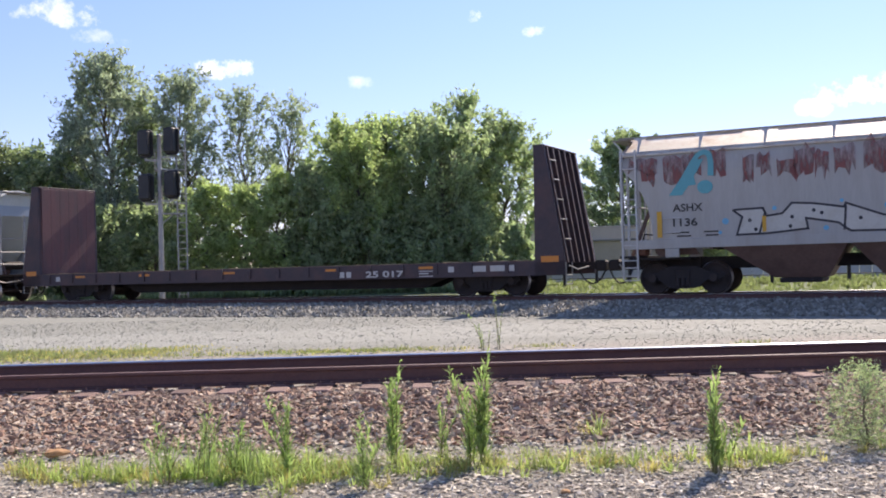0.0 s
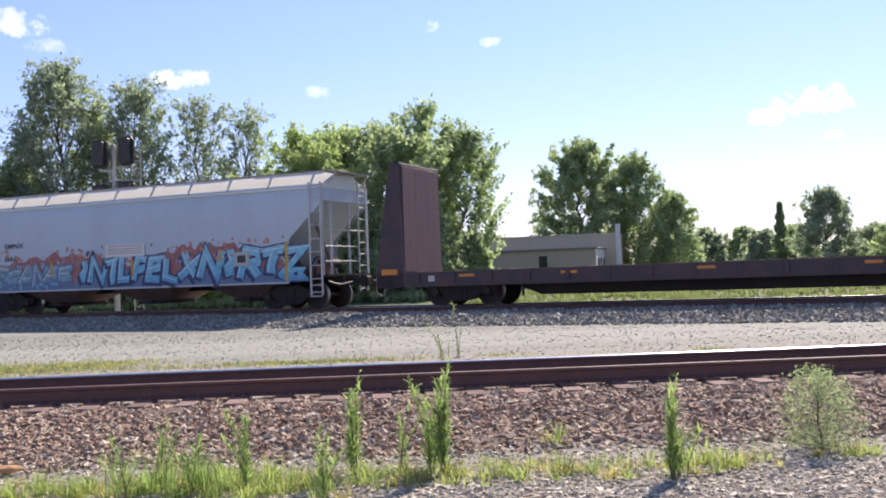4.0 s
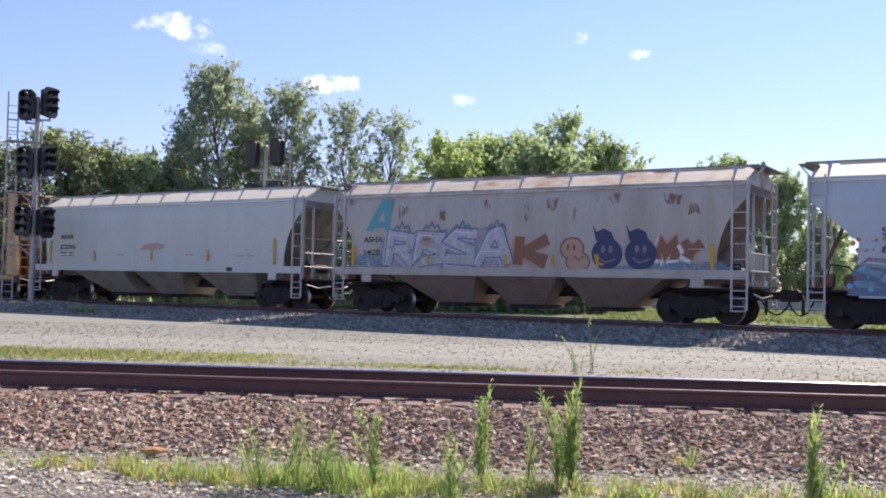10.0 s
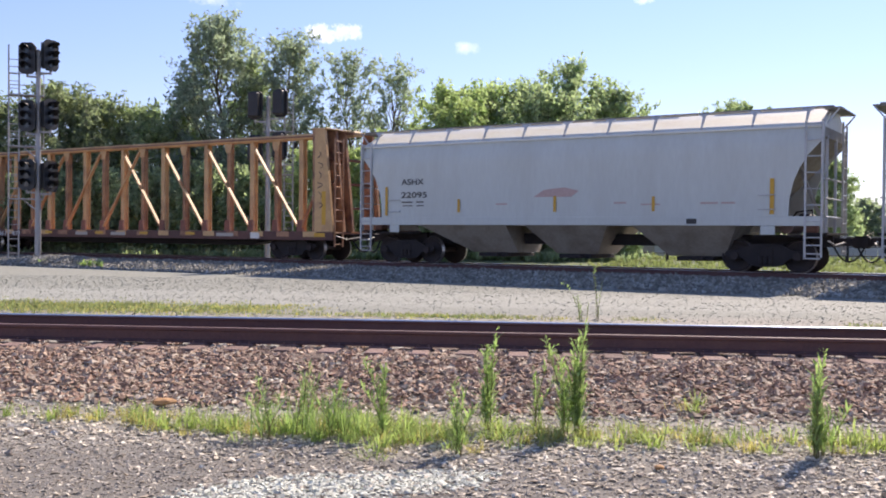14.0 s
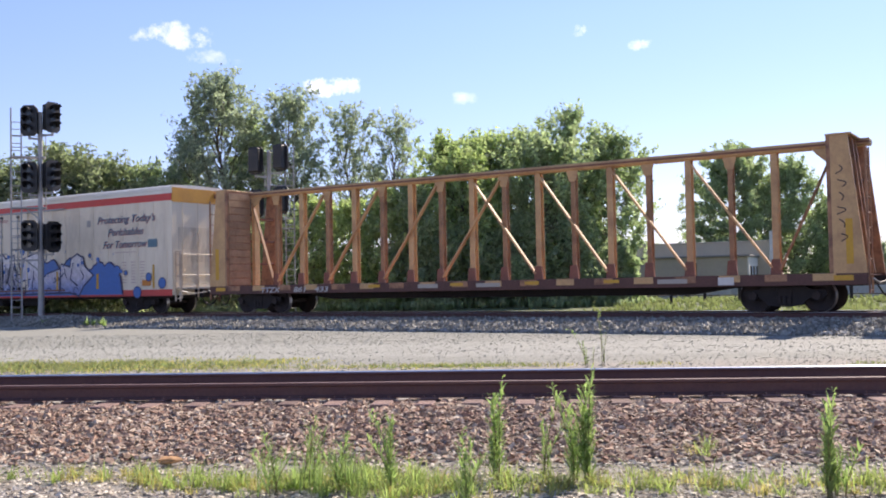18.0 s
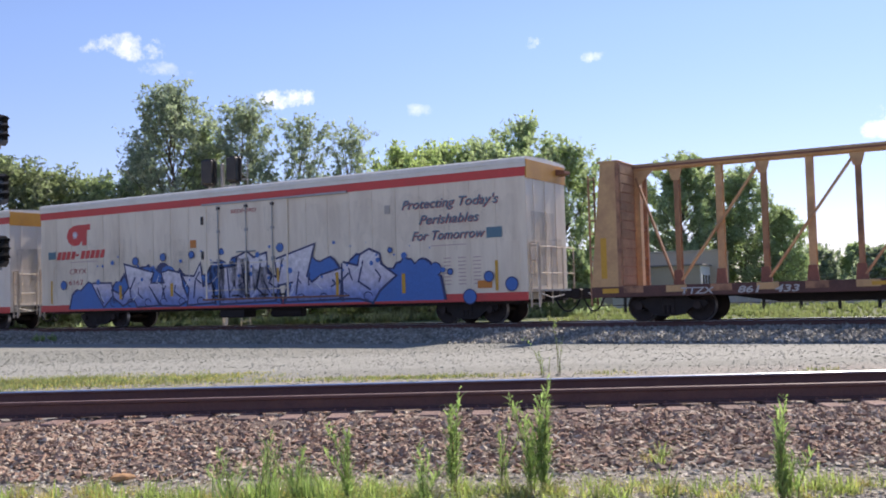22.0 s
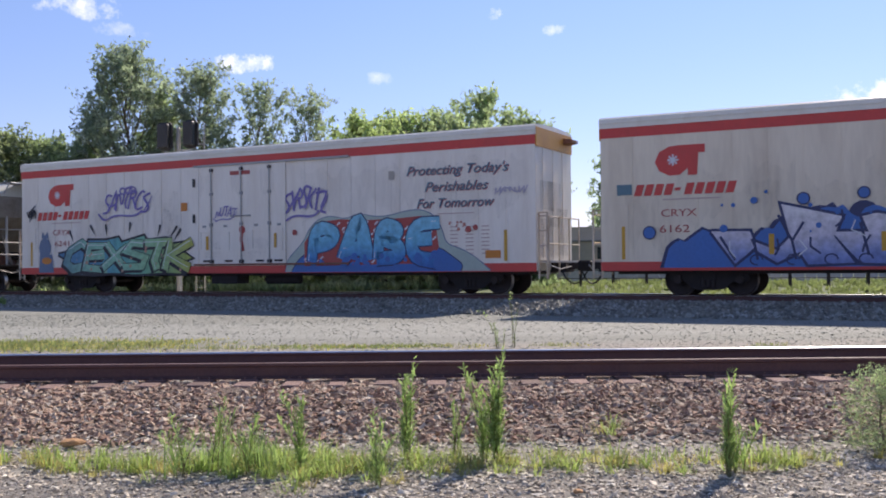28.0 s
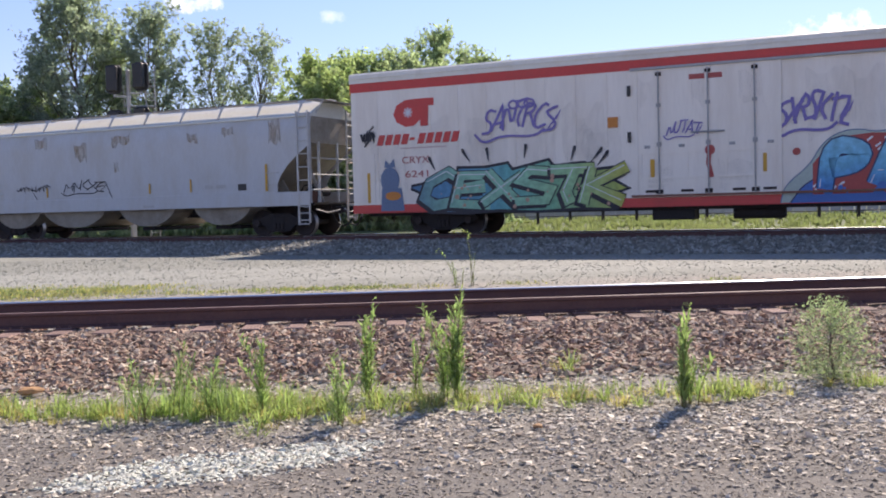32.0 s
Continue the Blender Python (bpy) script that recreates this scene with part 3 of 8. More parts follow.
class Spray:
    """Sprayed shapes on a car's side; each piece lies a hair above the last."""

    def __init__(self, y):
        self.bm, self.y = bmesh.new(), y

    def poly(self, pts):
        self.y -= 0.00012
        self.bm.faces.new([self.bm.verts.new((x, self.y, z)) for x, z in pts])

    def disc(self, x, z, r, rz=None, seg=14):
        self.poly([(x + math.cos(k / seg * math.tau) * r, z + math.sin(k / seg * math.tau) * (rz or r)) for k in range(seg)])

    def stroke(self, pts, w, w2=None):
        """A thick line in one piece, with sharp joints, that may taper."""
        self.y -= 0.0003
        n = len(pts)
        rows = []
        for i, (x, z) in enumerate(pts):
            half = (w + ((w2 or w) - w) * i / max(1, n - 1)) / 2
            dirs = []
            for a, b in ((i - 1, i), (i, i + 1)):
                if 0 <= a and b < n:
                    d = Vector((pts[b][0] - pts[a][0], pts[b][1] - pts[a][1]))
                    if d.length > 1e-6:
                        dirs.append(d.normalized())
            if len(dirs) == 2:
                t = dirs[0] + dirs[1]
                t = t.normalized() if t.length > 0.2 else dirs[0]
                k = 1 / max(0.55, abs(t.dot(dirs[0])))
            else:
                t, k = dirs[0], 1.0
            nx, nz = -t.y * half * k, t.x * half * k
            rows.append((self.bm.verts.new((x + nx, self.y, z + nz)), self.bm.verts.new((x - nx, self.y, z - nz))))
        for (a, b), (c, d) in zip(rows, rows[1:]):
            self.bm.faces.new((a, c, d, b))

    def cloud(self, x0, x1, z0, z1, rng, lump=0.3):
        """A patch with a lumpy upper edge."""
        n = max(6, int((x1 - x0) / lump))
        top = []
        for k in range(n * 3 + 1):
            t = k / (n * 3)
            edge = math.sin(math.pi * min(1, max(0, t))) ** 0.35
            top.append((x0 + (x1 - x0) * t, z0 + (z1 - z0) * edge * (0.8 + 0.16 * abs(math.sin(t * n * 1.6 + 1)) + rng.uniform(-0.05, 0.05))))
        self.y -= 0.0003
        rows = [(self.bm.verts.new((a, self.y, z0)), self.bm.verts.new((a, self.y, max(z0 + 0.01, za)))) for a, za in top]
        for (a, b), (c, d) in zip(rows, rows[1:]):
            self.bm.faces.new((a, c, d, b))

    def done(self, name, material, car, label=""):
        return part(name, self.bm, material, car, label)


# stroke shapes in a unit box
LETTERS = {
    "A": [[(0.0, 0.0), (0.45, 1.0), (0.6, 1.0), (1.0, 0.0)], [(0.2, 0.32), (0.8, 0.34)]],
    "B": [[(0.1, 0.0), (0.12, 1.0), (0.75, 0.92), (0.72, 0.62), (0.25, 0.53), (0.92, 0.4), (0.88, 0.08), (0.1, 0.0)]],
    "C": [[(0.98, 0.8), (0.6, 1.0), (0.1, 0.75), (0.05, 0.3), (0.4, 0.0), (1.0, 0.15)]],
    "E": [[(0.95, 0.95), (0.12, 0.9), (0.08, 0.1), (1.0, 0.0)], [(0.12, 0.5), (0.8, 0.56)]],
    "I": [[(0.35, 1.0), (0.6, 0.6), (0.4, 0.3), (0.55, 0.0)]],
    "K": [[(0.12, 1.0), (0.1, 0.0)], [(0.95, 1.0), (0.2, 0.48), (1.0, 0.0)]],
    "L": [[(0.1, 1.0), (0.12, 0.1), (0.95, 0.0)]],
    "M": [[(0.0, 0.0), (0.12, 1.0), (0.48, 0.4), (0.85, 1.0), (1.0, 0.0)]],
    "N": [[(0.05, 0.0), (0.1, 1.0), (0.85, 0.05), (0.95, 1.0)]],
    "P": [[(0.12, 0.0), (0.15, 1.0), (0.9, 0.85), (0.8, 0.5), (0.2, 0.42)]],
    "R": [[(0.1, 0.0), (0.15, 1.0), (0.85, 0.88), (0.75, 0.55), (0.2, 0.48)], [(0.45, 0.5), (1.0, 0.0)]],
    "S": [[(0.95, 0.92), (0.3, 1.0), (0.08, 0.72), (0.85, 0.42), (0.8, 0.08), (0.0, 0.05)]],
    "T": [[(0.0, 0.92), (1.0, 1.0)], [(0.55, 0.95), (0.45, 0.35), (0.6, 0.0)]],
    "U": [[(0.05, 1.0), (0.12, 0.12), (0.8, 0.05), (0.95, 1.0)]],
    "X": [[(0.0, 1.0), (0.45, 0.5), (1.0, 0.0)], [(0.95, 0.9), (0.5, 0.5), (0.0, 0.05)]],
    "Y": [[(0.0, 1.0), (0.45, 0.5), (0.4, 0.0)], [(1.0, 1.0), (0.45, 0.5)]],
    "Z": [[(0.05, 0.9), (0.9, 1.0), (0.15, 0.12), (1.0, 0.0)]],
}


def wild(car, word, x0, x1, z0, z1, weight, fill, edge, shine=None, seed=1, over=0.18, lean=0.08, curl=0, y0=-1.579, rim=0.05, side=None, drift=0.1):
    """Crowded sprayed letters: each has a shade to one side, an outline, a fill and thin highlights along its strokes."""
    rng = random.Random(seed)
    w = (x1 - x0) / len(word)
    for i, ch in enumerate(word):
        yi = y0 - 0.0045 * i
        under, low, mid, high = Spray(yi), Spray(yi - 0.001), Spray(yi - 0.0022), Spray(yi - 0.0034)
        base, top = z0 + rng.uniform(0, drift), z1 - rng.uniform(0, drift)
        for line in LETTERS[ch]:
            pts = [(x0 + w * (i + (u - 0.5) * (1 + over - weight / w) + 0.5) + lean * v + rng.uniform(-0.05, 0.05),
                    base + weight / 2 + v * (top - base - weight) + rng.uniform(-0.05, 0.05)) for u, v in line]
            if curl:
                pts = smooth(pts, curl)
            a, b = weight * rng.uniform(0.85, 1.1), weight * rng.uniform(0.85, 1.35)
            if side:
                under.stroke([(p - 0.1, q - 0.09) for p, q in pts], a + rim, b + rim)
            low.stroke(pts, a + 2 * rim, b + 2 * rim)
            mid.stroke(pts, a, b)
            if shine:
                high.stroke([(p - 0.3 * weight, q + 0.12 * weight) for p, q in pts[:3]], 0.03, 0.02)
        if side:
            under.done("graffiti_shade", side, car)
        low.done("graffiti_outline", edge, car)
        mid.done("graffiti_fill", fill, car)
        if shine:
            high.done("graffiti_highlight", shine, car)


def splatter(car, x0, x1, z0, z1, n, material, seed, y=-1.5782, big=0.09):
    """Loose sprayed dots of many sizes."""
    rng = random.Random(seed)
    sp = Spray(y)
    for _ in range(n):
        sp.disc(rng.uniform(x0, x1), z0 + (z1 - z0) * rng.uniform(0, 1) ** 1.5, big * rng.uniform(0.15, 1.0) ** 1.6 + 0.012, seg=9)
    return tagged(sp.done("graffiti_dots", material, car), "loose sprayed dots", kind="stuff")


def scribble(car, x, z, w, h, word, material, weight, seed, y=-1.594):
    """A tag: thin slanted letters that cross, with a long underline and two flying strokes."""
    rng = random.Random(seed)
    sp = Spray(y)
    step_x = w / len(word)
    for i, ch in enumerate(word):
        lift = h * (0.18 + 0.2 * math.sin(math.pi * (i + 0.5) / len(word)))
        for line in LETTERS[ch]:
            sp.stroke(smooth([(x + step_x * (i + 1.25 * u) + 0.15 * h * v + rng.uniform(-0.04, 0.04), z + lift + v * h * rng.uniform(0.5, 0.66)) for u, v in line], 1), weight)
    sp.stroke(smooth([(x - 0.08 * w, z + 0.25 * h), (x + 0.05 * w, z), (x + 0.3 * w, z + 0.2 * h), (x + 0.75 * w, z + 0.12 * h), (x + 0.9 * w, z + 0.3 * h)], 2), weight * 0.9)
    for k in range(3):
        sp.stroke([(x + w * (0.95 + 0.05 * k), z + h * (0.3 + 0.1 * k)), (x + w * (1.02 + 0.05 * k), z + h * (0.48 + 0.12 * k))], weight * 0.7, weight * 0.3)
    sp.done("graffiti_tag", material, car)


def scrawl(car, x, z, w, h, material, seed, weight=0.045, loops=7):
    """A loose tag: one wandering line."""
    rng = random.Random(seed)
    sp = Spray(-1.594)
    pts = []
    for k in range(loops * 4):
        t = k / (loops * 4 - 1)
        pts.append((x + w * t + 0.12 * w / loops * 3 * math.sin(k * 1.9 + seed), z + h * (0.5 + 0.42 * math.sin(k * 2.3 + seed * 0.7) * rng.uniform(0.5, 1))))
    sp.stroke(smooth(pts, 1), weight)
    for _ in range(2):
        a, b = rng.uniform(0, w), rng.uniform(0, h)
        sp.stroke([(x + a, z + b), (x + a + rng.uniform(0.1, 0.3), z + b + rng.uniform(-0.3, 0.3))], weight * 0.8)
    sp.done("graffiti_tag", material, car)


def sprays(car, name, material, y, draw):
    sp = Spray(y)
    draw(sp)
    return sp.done(name, material, car)


def gradient(name, stops, axis=2, rough=0.5):
    """Sprayed paint that fades from one colour to the next up the side; stops of (height, colour)."""
    m = paint(name, (1, 1, 1), rough, grain=14, spread=0.1, bump=0)
    nt = m.node_tree
    bsdf = nt.nodes["Principled BSDF"]
    co = nt.nodes.new("ShaderNodeTexCoord")
    sep = node(nt, "ShaderNodeSeparateXYZ", {0: co.outputs["Object"]})
    nz = node(nt, "ShaderNodeTexNoise", {"Vector": co.outputs["Object"]}, Scale=1.4, Detail=4.0)
    mad = node(nt, "ShaderNodeMath", {0: nz.outputs["Fac"], 2: sep.outputs[axis]}, op="MULTIPLY_ADD")
    mad.inputs[1].default_value = 0.5
    lo, hi = stops[0][0], stops[-1][0]
    r = node(nt, "ShaderNodeMapRange", {"Value": mad.outputs[0]})
    r.inputs["From Min"].default_value, r.inputs["From Max"].default_value = lo + 0.25, hi + 0.25
    ramp = nt.nodes.new("ShaderNodeValToRGB")
    nt.links.new(r.outputs[0], ramp.inputs[0])
    els = ramp.color_ramp.elements
    while len(els) < len(stops):
        els.new(0.5)
    for e_, (h, c) in zip(els, stops):
        e_.position = (h - lo) / (hi - lo)
        e_.color = (*c, 1)
    mottle = node(nt, "ShaderNodeTexNoise", {"Vector": co.outputs["Object"]}, Scale=5.0, Detail=5.0, Roughness=0.6)
    tone = node(nt, "ShaderNodeMapRange", {"Value": mottle.outputs["Fac"]})
    tone.inputs["From Min"].default_value, tone.inputs["From Max"].default_value = 0.3, 0.7
    tone.inputs["To Min"].default_value, tone.inputs["To Max"].default_value = 0.72, 1.22
    shade = node(nt, "ShaderNodeVectorMath", {0: ramp.outputs[0], "Scale": tone.outputs[0]}, op="SCALE")
    nt.links.new(shade.outputs[0], bsdf.inputs["Base Color"])
    return m


for nm, c in (("spray black", (0.02, 0.02, 0.03)), ("spray navy", (0.03, 0.04, 0.12)), ("spray blue", (0.05, 0.16, 0.46)), ("spray cyan", (0.14, 0.42, 0.62)), ("spray teal", (0.09, 0.36, 0.41)),
              ("spray green", (0.16, 0.34, 0.16)), ("spray lime", (0.33, 0.42, 0.10)), ("spray violet", (0.20, 0.16, 0.42)), ("spray red", (0.42, 0.07, 0.06)), ("spray coral", (0.55, 0.22, 0.16)),
              ("spray white", (0.72, 0.74, 0.76)), ("spray rust", (0.26, 0.11, 0.06)), ("spray peach", (0.50, 0.30, 0.21)), ("spray lilac", (0.46, 0.42, 0.52)), ("spray mint", (0.42, 0.50, 0.44)), ("spray slate", (0.13, 0.19, 0.30)),
              ("ink black", (0.03, 0.03, 0.032)), ("ink red", (0.42, 0.08, 0.07)), ("ink teal", (0.10, 0.20, 0.25)), ("mark yellow", (0.62, 0.34, 0.03)), ("mark orange", (0.62, 0.22, 0.03)),
              ("primer red", (0.24, 0.07, 0.06)), ("sign white", (0.70, 0.68, 0.64)), ("sign faded", (0.52, 0.36, 0.32)), ("patch tan", (0.42, 0.38, 0.33)), ("rail grey", (0.46, 0.46, 0.45))):
    paint(nm, c, 0.5, dirt=tuple(v * 0.75 + 0.03 for v in c), amount=0.45, scale=1.1, grain=12, spread=0.12, bump=0)
gradient("fade sky", [(0.8, (0.07, 0.24, 0.46)), (1.3, (0.16, 0.46, 0.62)), (2.2, (0.26, 0.56, 0.66))])
gradient("fade lavender", [(0.7, (0.09, 0.15, 0.42)), (1.15, (0.24, 0.30, 0.56)), (1.6, (0.60, 0.56, 0.64)), (2.3, (0.74, 0.70, 0.71))])
gradient("fade pool", [(0.7, (0.03, 0.12, 0.42)), (1.2, (0.05, 0.24, 0.55)), (1.7, (0.14, 0.46, 0.66)), (2.5, (0.22, 0.54, 0.70))])
gradient("fade reef", [(-9.2, (0.07, 0.20, 0.36)), (-7.2, (0.09, 0.30, 0.46)), (-5.6, (0.12, 0.42, 0.38)), (-4.4, (0.20, 0.46, 0.27)), (-2.4, (0.38, 0.44, 0.09))], axis=0)
gradient("fade moss", [(-9.2, (0.10, 0.22, 0.30)), (-7.4, (0.24, 0.50, 0.36)), (-5.4, (0.26, 0.54, 0.36)), (-3.8, (0.30, 0.52, 0.26)), (-2.4, (0.44, 0.46, 0.10))], axis=0)
gradient("fade frost", [(1.3, (0.36, 0.44, 0.38)), (2.0, (0.45, 0.47, 0.47)), (2.8, (0.50, 0.46, 0.55))])
paint("galv ladder", (0.52, 0.52, 0.51), 0.5, dirt=(0.3, 0.27, 0.24), amount=0.4, grain=20)


def side_sheet(cut, h, z_sill, z_eave, y):
    """One side of a hopper body with its end cut-outs; cut gives (distance from the end, lower edge)."""
    stations = [(-h + dx, z) for dx, z in cut]
    inner = cut[-1][0] + 0.02
    stations += [(-h + inner + (2 * h - 2 * inner) * k / 10, z_sill) for k in range(11)]
    stations += [(h - dx, z) for dx, z in reversed(cut)]
    bm = bmesh.new()
    skins = []
    for depth in (0.0, 0.025):
        cols = []
        for x, z0 in stations:
            col = []
            for k in range(8):
                z = z0 if k == 0 else max(z0 + 0.01 * k, (3.3, 3.45, 3.6, 3.72, 3.82, 3.91, z_eave)[k - 1])
                inset = depth + (0.0 if z < 3.3 else 0.16 * ((z - 3.3) / (z_eave - 3.3)) ** 2)
                col.append(bm.verts.new((x, y - math.copysign(inset, y), z)))
            cols.append(col)
        for a, b in zip(cols, cols[1:]):
            for k in range(7):
                bm.faces.new((a[k], b[k], b[k + 1], a[k + 1]))
        skins.append(cols)
    out, inn = skins
    for a, b, c, d in zip(out, out[1:], inn, inn[1:]):
        for k in (0, 7):
            bm.faces.new((a[k], b[k], d[k], c[k]))
    for e in (0, -1):
        for k in range(7):
            bm.faces.new((out[e][k], out[e][k + 1], inn[e][k + 1], inn[e][k]))
    return bm


ARCH = [(0.0, 3.66), (0.2, 3.45), (0.42, 3.2), (0.62, 2.88), (0.78, 2.5), (0.87, 2.1), (0.9, 1.8), (0.91, 1.32)]
SLOPE = [(0.0, 3.5), (0.65, 2.92), (1.3, 2.33), (1.32, 0.86)]
NOTCH = [(0.0, 3.05), (0.4, 2.78), (0.85, 2.42), (1.15, 2.08), (1.3, 1.8), (1.32, 1.56), (1.32, 1.05)]


def hopper(name, s0, s1, label, cut, body_mat, roof_mat, chute_mat, z_sill, chutes, chute_z, rail_mat="galv ladder", brackets=9, round_chutes=False):
    car, h = car_at(name, s0, s1, label)
    for y in (-1.57, 1.57):
        part("side_sheet", side_sheet(cut, h, z_sill, 4.0, y), body_mat, car)
    # end slope sheets and the end wall above them
    for sx in (-1, 1):
        bm = bmesh.new()
        top = cut[0][1] + 0.05
        prism(bm, [(sx * (h - 0.02), 4.0), (sx * (h - 0.02), top), (sx * (h - 2.5), 1.25), (sx * (h - 2.58), 1.25), (sx * (h - 0.1), top + 0.05), (sx * (h - 0.1), 4.0)], -1.45, 1.45)
        part("end_slope", bm, body_mat if cut is SLOPE else chute_mat, car)
        bm = bmesh.new()
        box(bm, min(sx * (h - 2.0), sx * (h + 0.02)), max(sx * (h - 2.0), sx * (h + 0.02)), -0.35, 0.35, 0.72, 1.05)
        part("draft_sill", bm, "underframe", car)
        part("end_platform", boxed(min(sx * (h - 0.5), sx * (h + 0.1)), max(sx * (h - 0.5), sx * (h + 0.1)), -1.5, 1.5, 1.06, 1.12), "underframe", car)
        for y in (-1.52, 1.52):
            part("corner_post", bar(bmesh.new(), (sx * (h - 0.03), y, 1.1), (sx * (h - 0.03), y, 4.1), 0.07), rail_mat, car)
        ladder(car, min(sx * (h - 0.46), sx * (h - 0.03)), max(sx * (h - 0.46), sx * (h - 0.03)), -1.6, 0.45, 4.15, rail_mat)
        ladder(car, 0.75, 1.3, sx * (h + 0.06), 0.5, 4.3, rail_mat, along="y", name="end_ladder")
        bm = bmesh.new()
        for z in (1.55, 2.05):
            rod(bm, (sx * (h + 0.05), -1.5, z), (sx * (h + 0.05), 0.7, z), 0.022, 6)
        part("end_handrail", bm, rail_mat, car)
        part("end_brace", bar(bmesh.new(), (sx * (h - 0.05), -0.7, 1.1), (sx * (h - 0.9), -0.7, 3.1), 0.09), chute_mat, car)
        coupler(car, sx * h, sx)
        part("end_walkway", boxed(*sorted((sx * (h - 0.12), sx * (h + 0.34))), -1.12, 1.12, 4.49, 4.525), "walk grey", car)
        for y in (-1.1, 1.1):
            part("walkway_bracket", bar(bmesh.new(), (sx * (h - 0.02), y, 4.1), (sx * (h + 0.3), y, 4.48), 0.04), rail_mat, car)
        for y in (-0.95, 0.25):
            part("cage_post", bar(bmesh.new(), (sx * (h - 0.04), y, 1.1), (sx * (h - 0.04), y, cut[0][1] + 0.1), 0.07), rail_mat, car)
        part("cage_rail", rod(bmesh.new(), (sx * (h - 0.04), -1.5, 2.6), (sx * (h - 0.04), 1.5, 2.6), 0.025, 6), rail_mat, car)
        part("air_reservoir", rod(bmesh.new(), (sx * (h - 1.05), -1.15, 1.28), (sx * (h - 1.05), 0.2, 1.28), 0.2, 14), "hopper chute", car)
        part("brake_valve", boxed(sx * (h - 0.42) - 0.16, sx * (h - 0.42) + 0.16, -1.1, -0.7, 1.12, 1.5, bevel=0.04), "beam rust", car)
        part("brake_pipe", tube(bmesh.new(), [(sx * (h - 0.4), -0.9, 1.45), (sx * (h - 0.45), -0.75, 1.75), (sx * (h - 0.9), -0.6, 1.7), (sx * (h - 1.2), -0.5, 1.3)], 0.025), "underframe", car)
        part("slope_gusset", prism(bmesh.new(), [(sx * (h - 0.95), 1.12), (sx * (h - 2.1), 1.12), (sx * (h - 1.5), 1.95)], -1.0, -0.96), chute_mat, car)
        part("shear_plate", boxed(*sorted((sx * (h - 1.9), sx * (h - 0.1))), -1.3, 1.3, 1.0, 1.06), "underframe", car)
    wheel_ring = tube(bmesh.new(), [(-h - 0.1, 0.55 + 0.27 * math.cos(k / 16 * math.tau), 3.0 + 0.27 * math.sin(k / 16 * math.tau)) for k in range(17)], 0.022)
    for k in range(4):
        rod(wheel_ring, (-h - 0.1, 0.55, 3.0), (-h - 0.1, 0.55 + 0.27 * math.cos(k * math.pi / 2), 3.0 + 0.27 * math.sin(k * math.pi / 2)), 0.014, 6)
    part("brake_wheel", wheel_ring, rail_mat, car)
    rod_bm = rod(bmesh.new(), (h - 0.75, -0.45, 1.5), (h - 0.75, 0.65, 1.5), 0.17, 14)
    part("brake_cylinder", rod_bm, "underframe", car)
    # roof: an arched deck with a raised lip
    bm = bmesh.new()
    half = [(1.47, 3.98), (1.46, 4.02), (1.1, 4.2), (0.7, 4.4), (0.25, 4.62)]
    arc = [(-y, z) for y, z in half] + [(0.0, 4.64)] + half[::-1]
    rings = [[bm.verts.new((x, y, z)) for y, z in arc] for x in (-h + 0.01, h - 0.01)]
    for k in range(len(arc) - 1):
        bm.faces.new((rings[0][k], rings[0][k + 1], rings[1][k + 1], rings[1][k]))
    for r in rings:
        bm.faces.new(r)
    part("roof", bm, roof_mat, car)
    part("eave_strip", boxed(-h, h, -1.49, -1.41, 3.965, 4.03, bevel=0.012), roof_mat, car)
    part("eave_strip", boxed(-h, h, 1.41, 1.49, 3.965, 4.03, bevel=0.012), roof_mat, car)
    for y in (-0.95, 0.95):
        board = part("running_board", boxed(-h - 0.15, h + 0.15, y - 0.2, y + 0.2, 4.53, 4.565), "underframe" if y > 0 else "walk grey", car)
        for k in range(brackets):
            x = -h + 0.5 + (2 * h - 1.0) * k / (brackets - 1)
            e = math.copysign(1.0, y)
            bm = bmesh.new()
            prism(bm, [(-0.2, 4.52), (0.2, 4.52), (0.06, 4.45), (0.02, 4.05), (-0.02, 4.05), (-0.03, 4.42)], -0.02, 0.02)
            for q in bm.verts:
                q.co = Vector((x + q.co.x, e * (1.44 - (q.co.z - 4.05) * 0.65) + q.co.y, q.co.z + 0.01))
            part("bracket", bm, "galv ladder", board)
    for k in range(4):
        x = -h * 0.75 + h * 1.5 * k / 3
        part("roof_hatch", boxed(x - 1.4, x + 1.4, -0.3, 0.3, 4.58, 4.66, bevel=0.02), roof_mat, car)
    # side sill
    if z_sill > 1.0 and not round_chutes:
        for y in (-1.6, 1.54):
            part("side_sill", boxed(-h + 0.02, h - 0.02, y, y + 0.06, 1.3, 1.56, bevel=0.01), body_mat, car)
            for sx in (-1, 1):
                part("jack_pad", boxed(sx * (h - 1.45) - 0.2, sx * (h - 1.45) + 0.2, y, y + 0.06, 1.05, 1.3, bevel=0.02), body_mat, car)
    if round_chutes:
        for y in (-1.6, 1.54):
            part("side_sill", boxed(-h + 0.02, h - 0.02, y, y + 0.06, 1.03, 1.5, bevel=0.01), body_mat, car)
    for sx in (-1, 1):
        for z in (1.75, 2.15):
            part("grab_iron", tube(bmesh.new(), [(sx * (h - 1.25), -1.58, z), (sx * (h - 1.25), -1.65, z), (sx * (h - 1.7), -1.65, z), (sx * (h - 1.7), -1.58, z)], 0.014), rail_mat, car)
        for z in (0.42, 0.78):
            part("sill_step", rod(bmesh.new(), (sx * (h - 0.5), -1.6, z), (sx * (h - 0.06), -1.6, z), 0.022, 6), rail_mat, car)
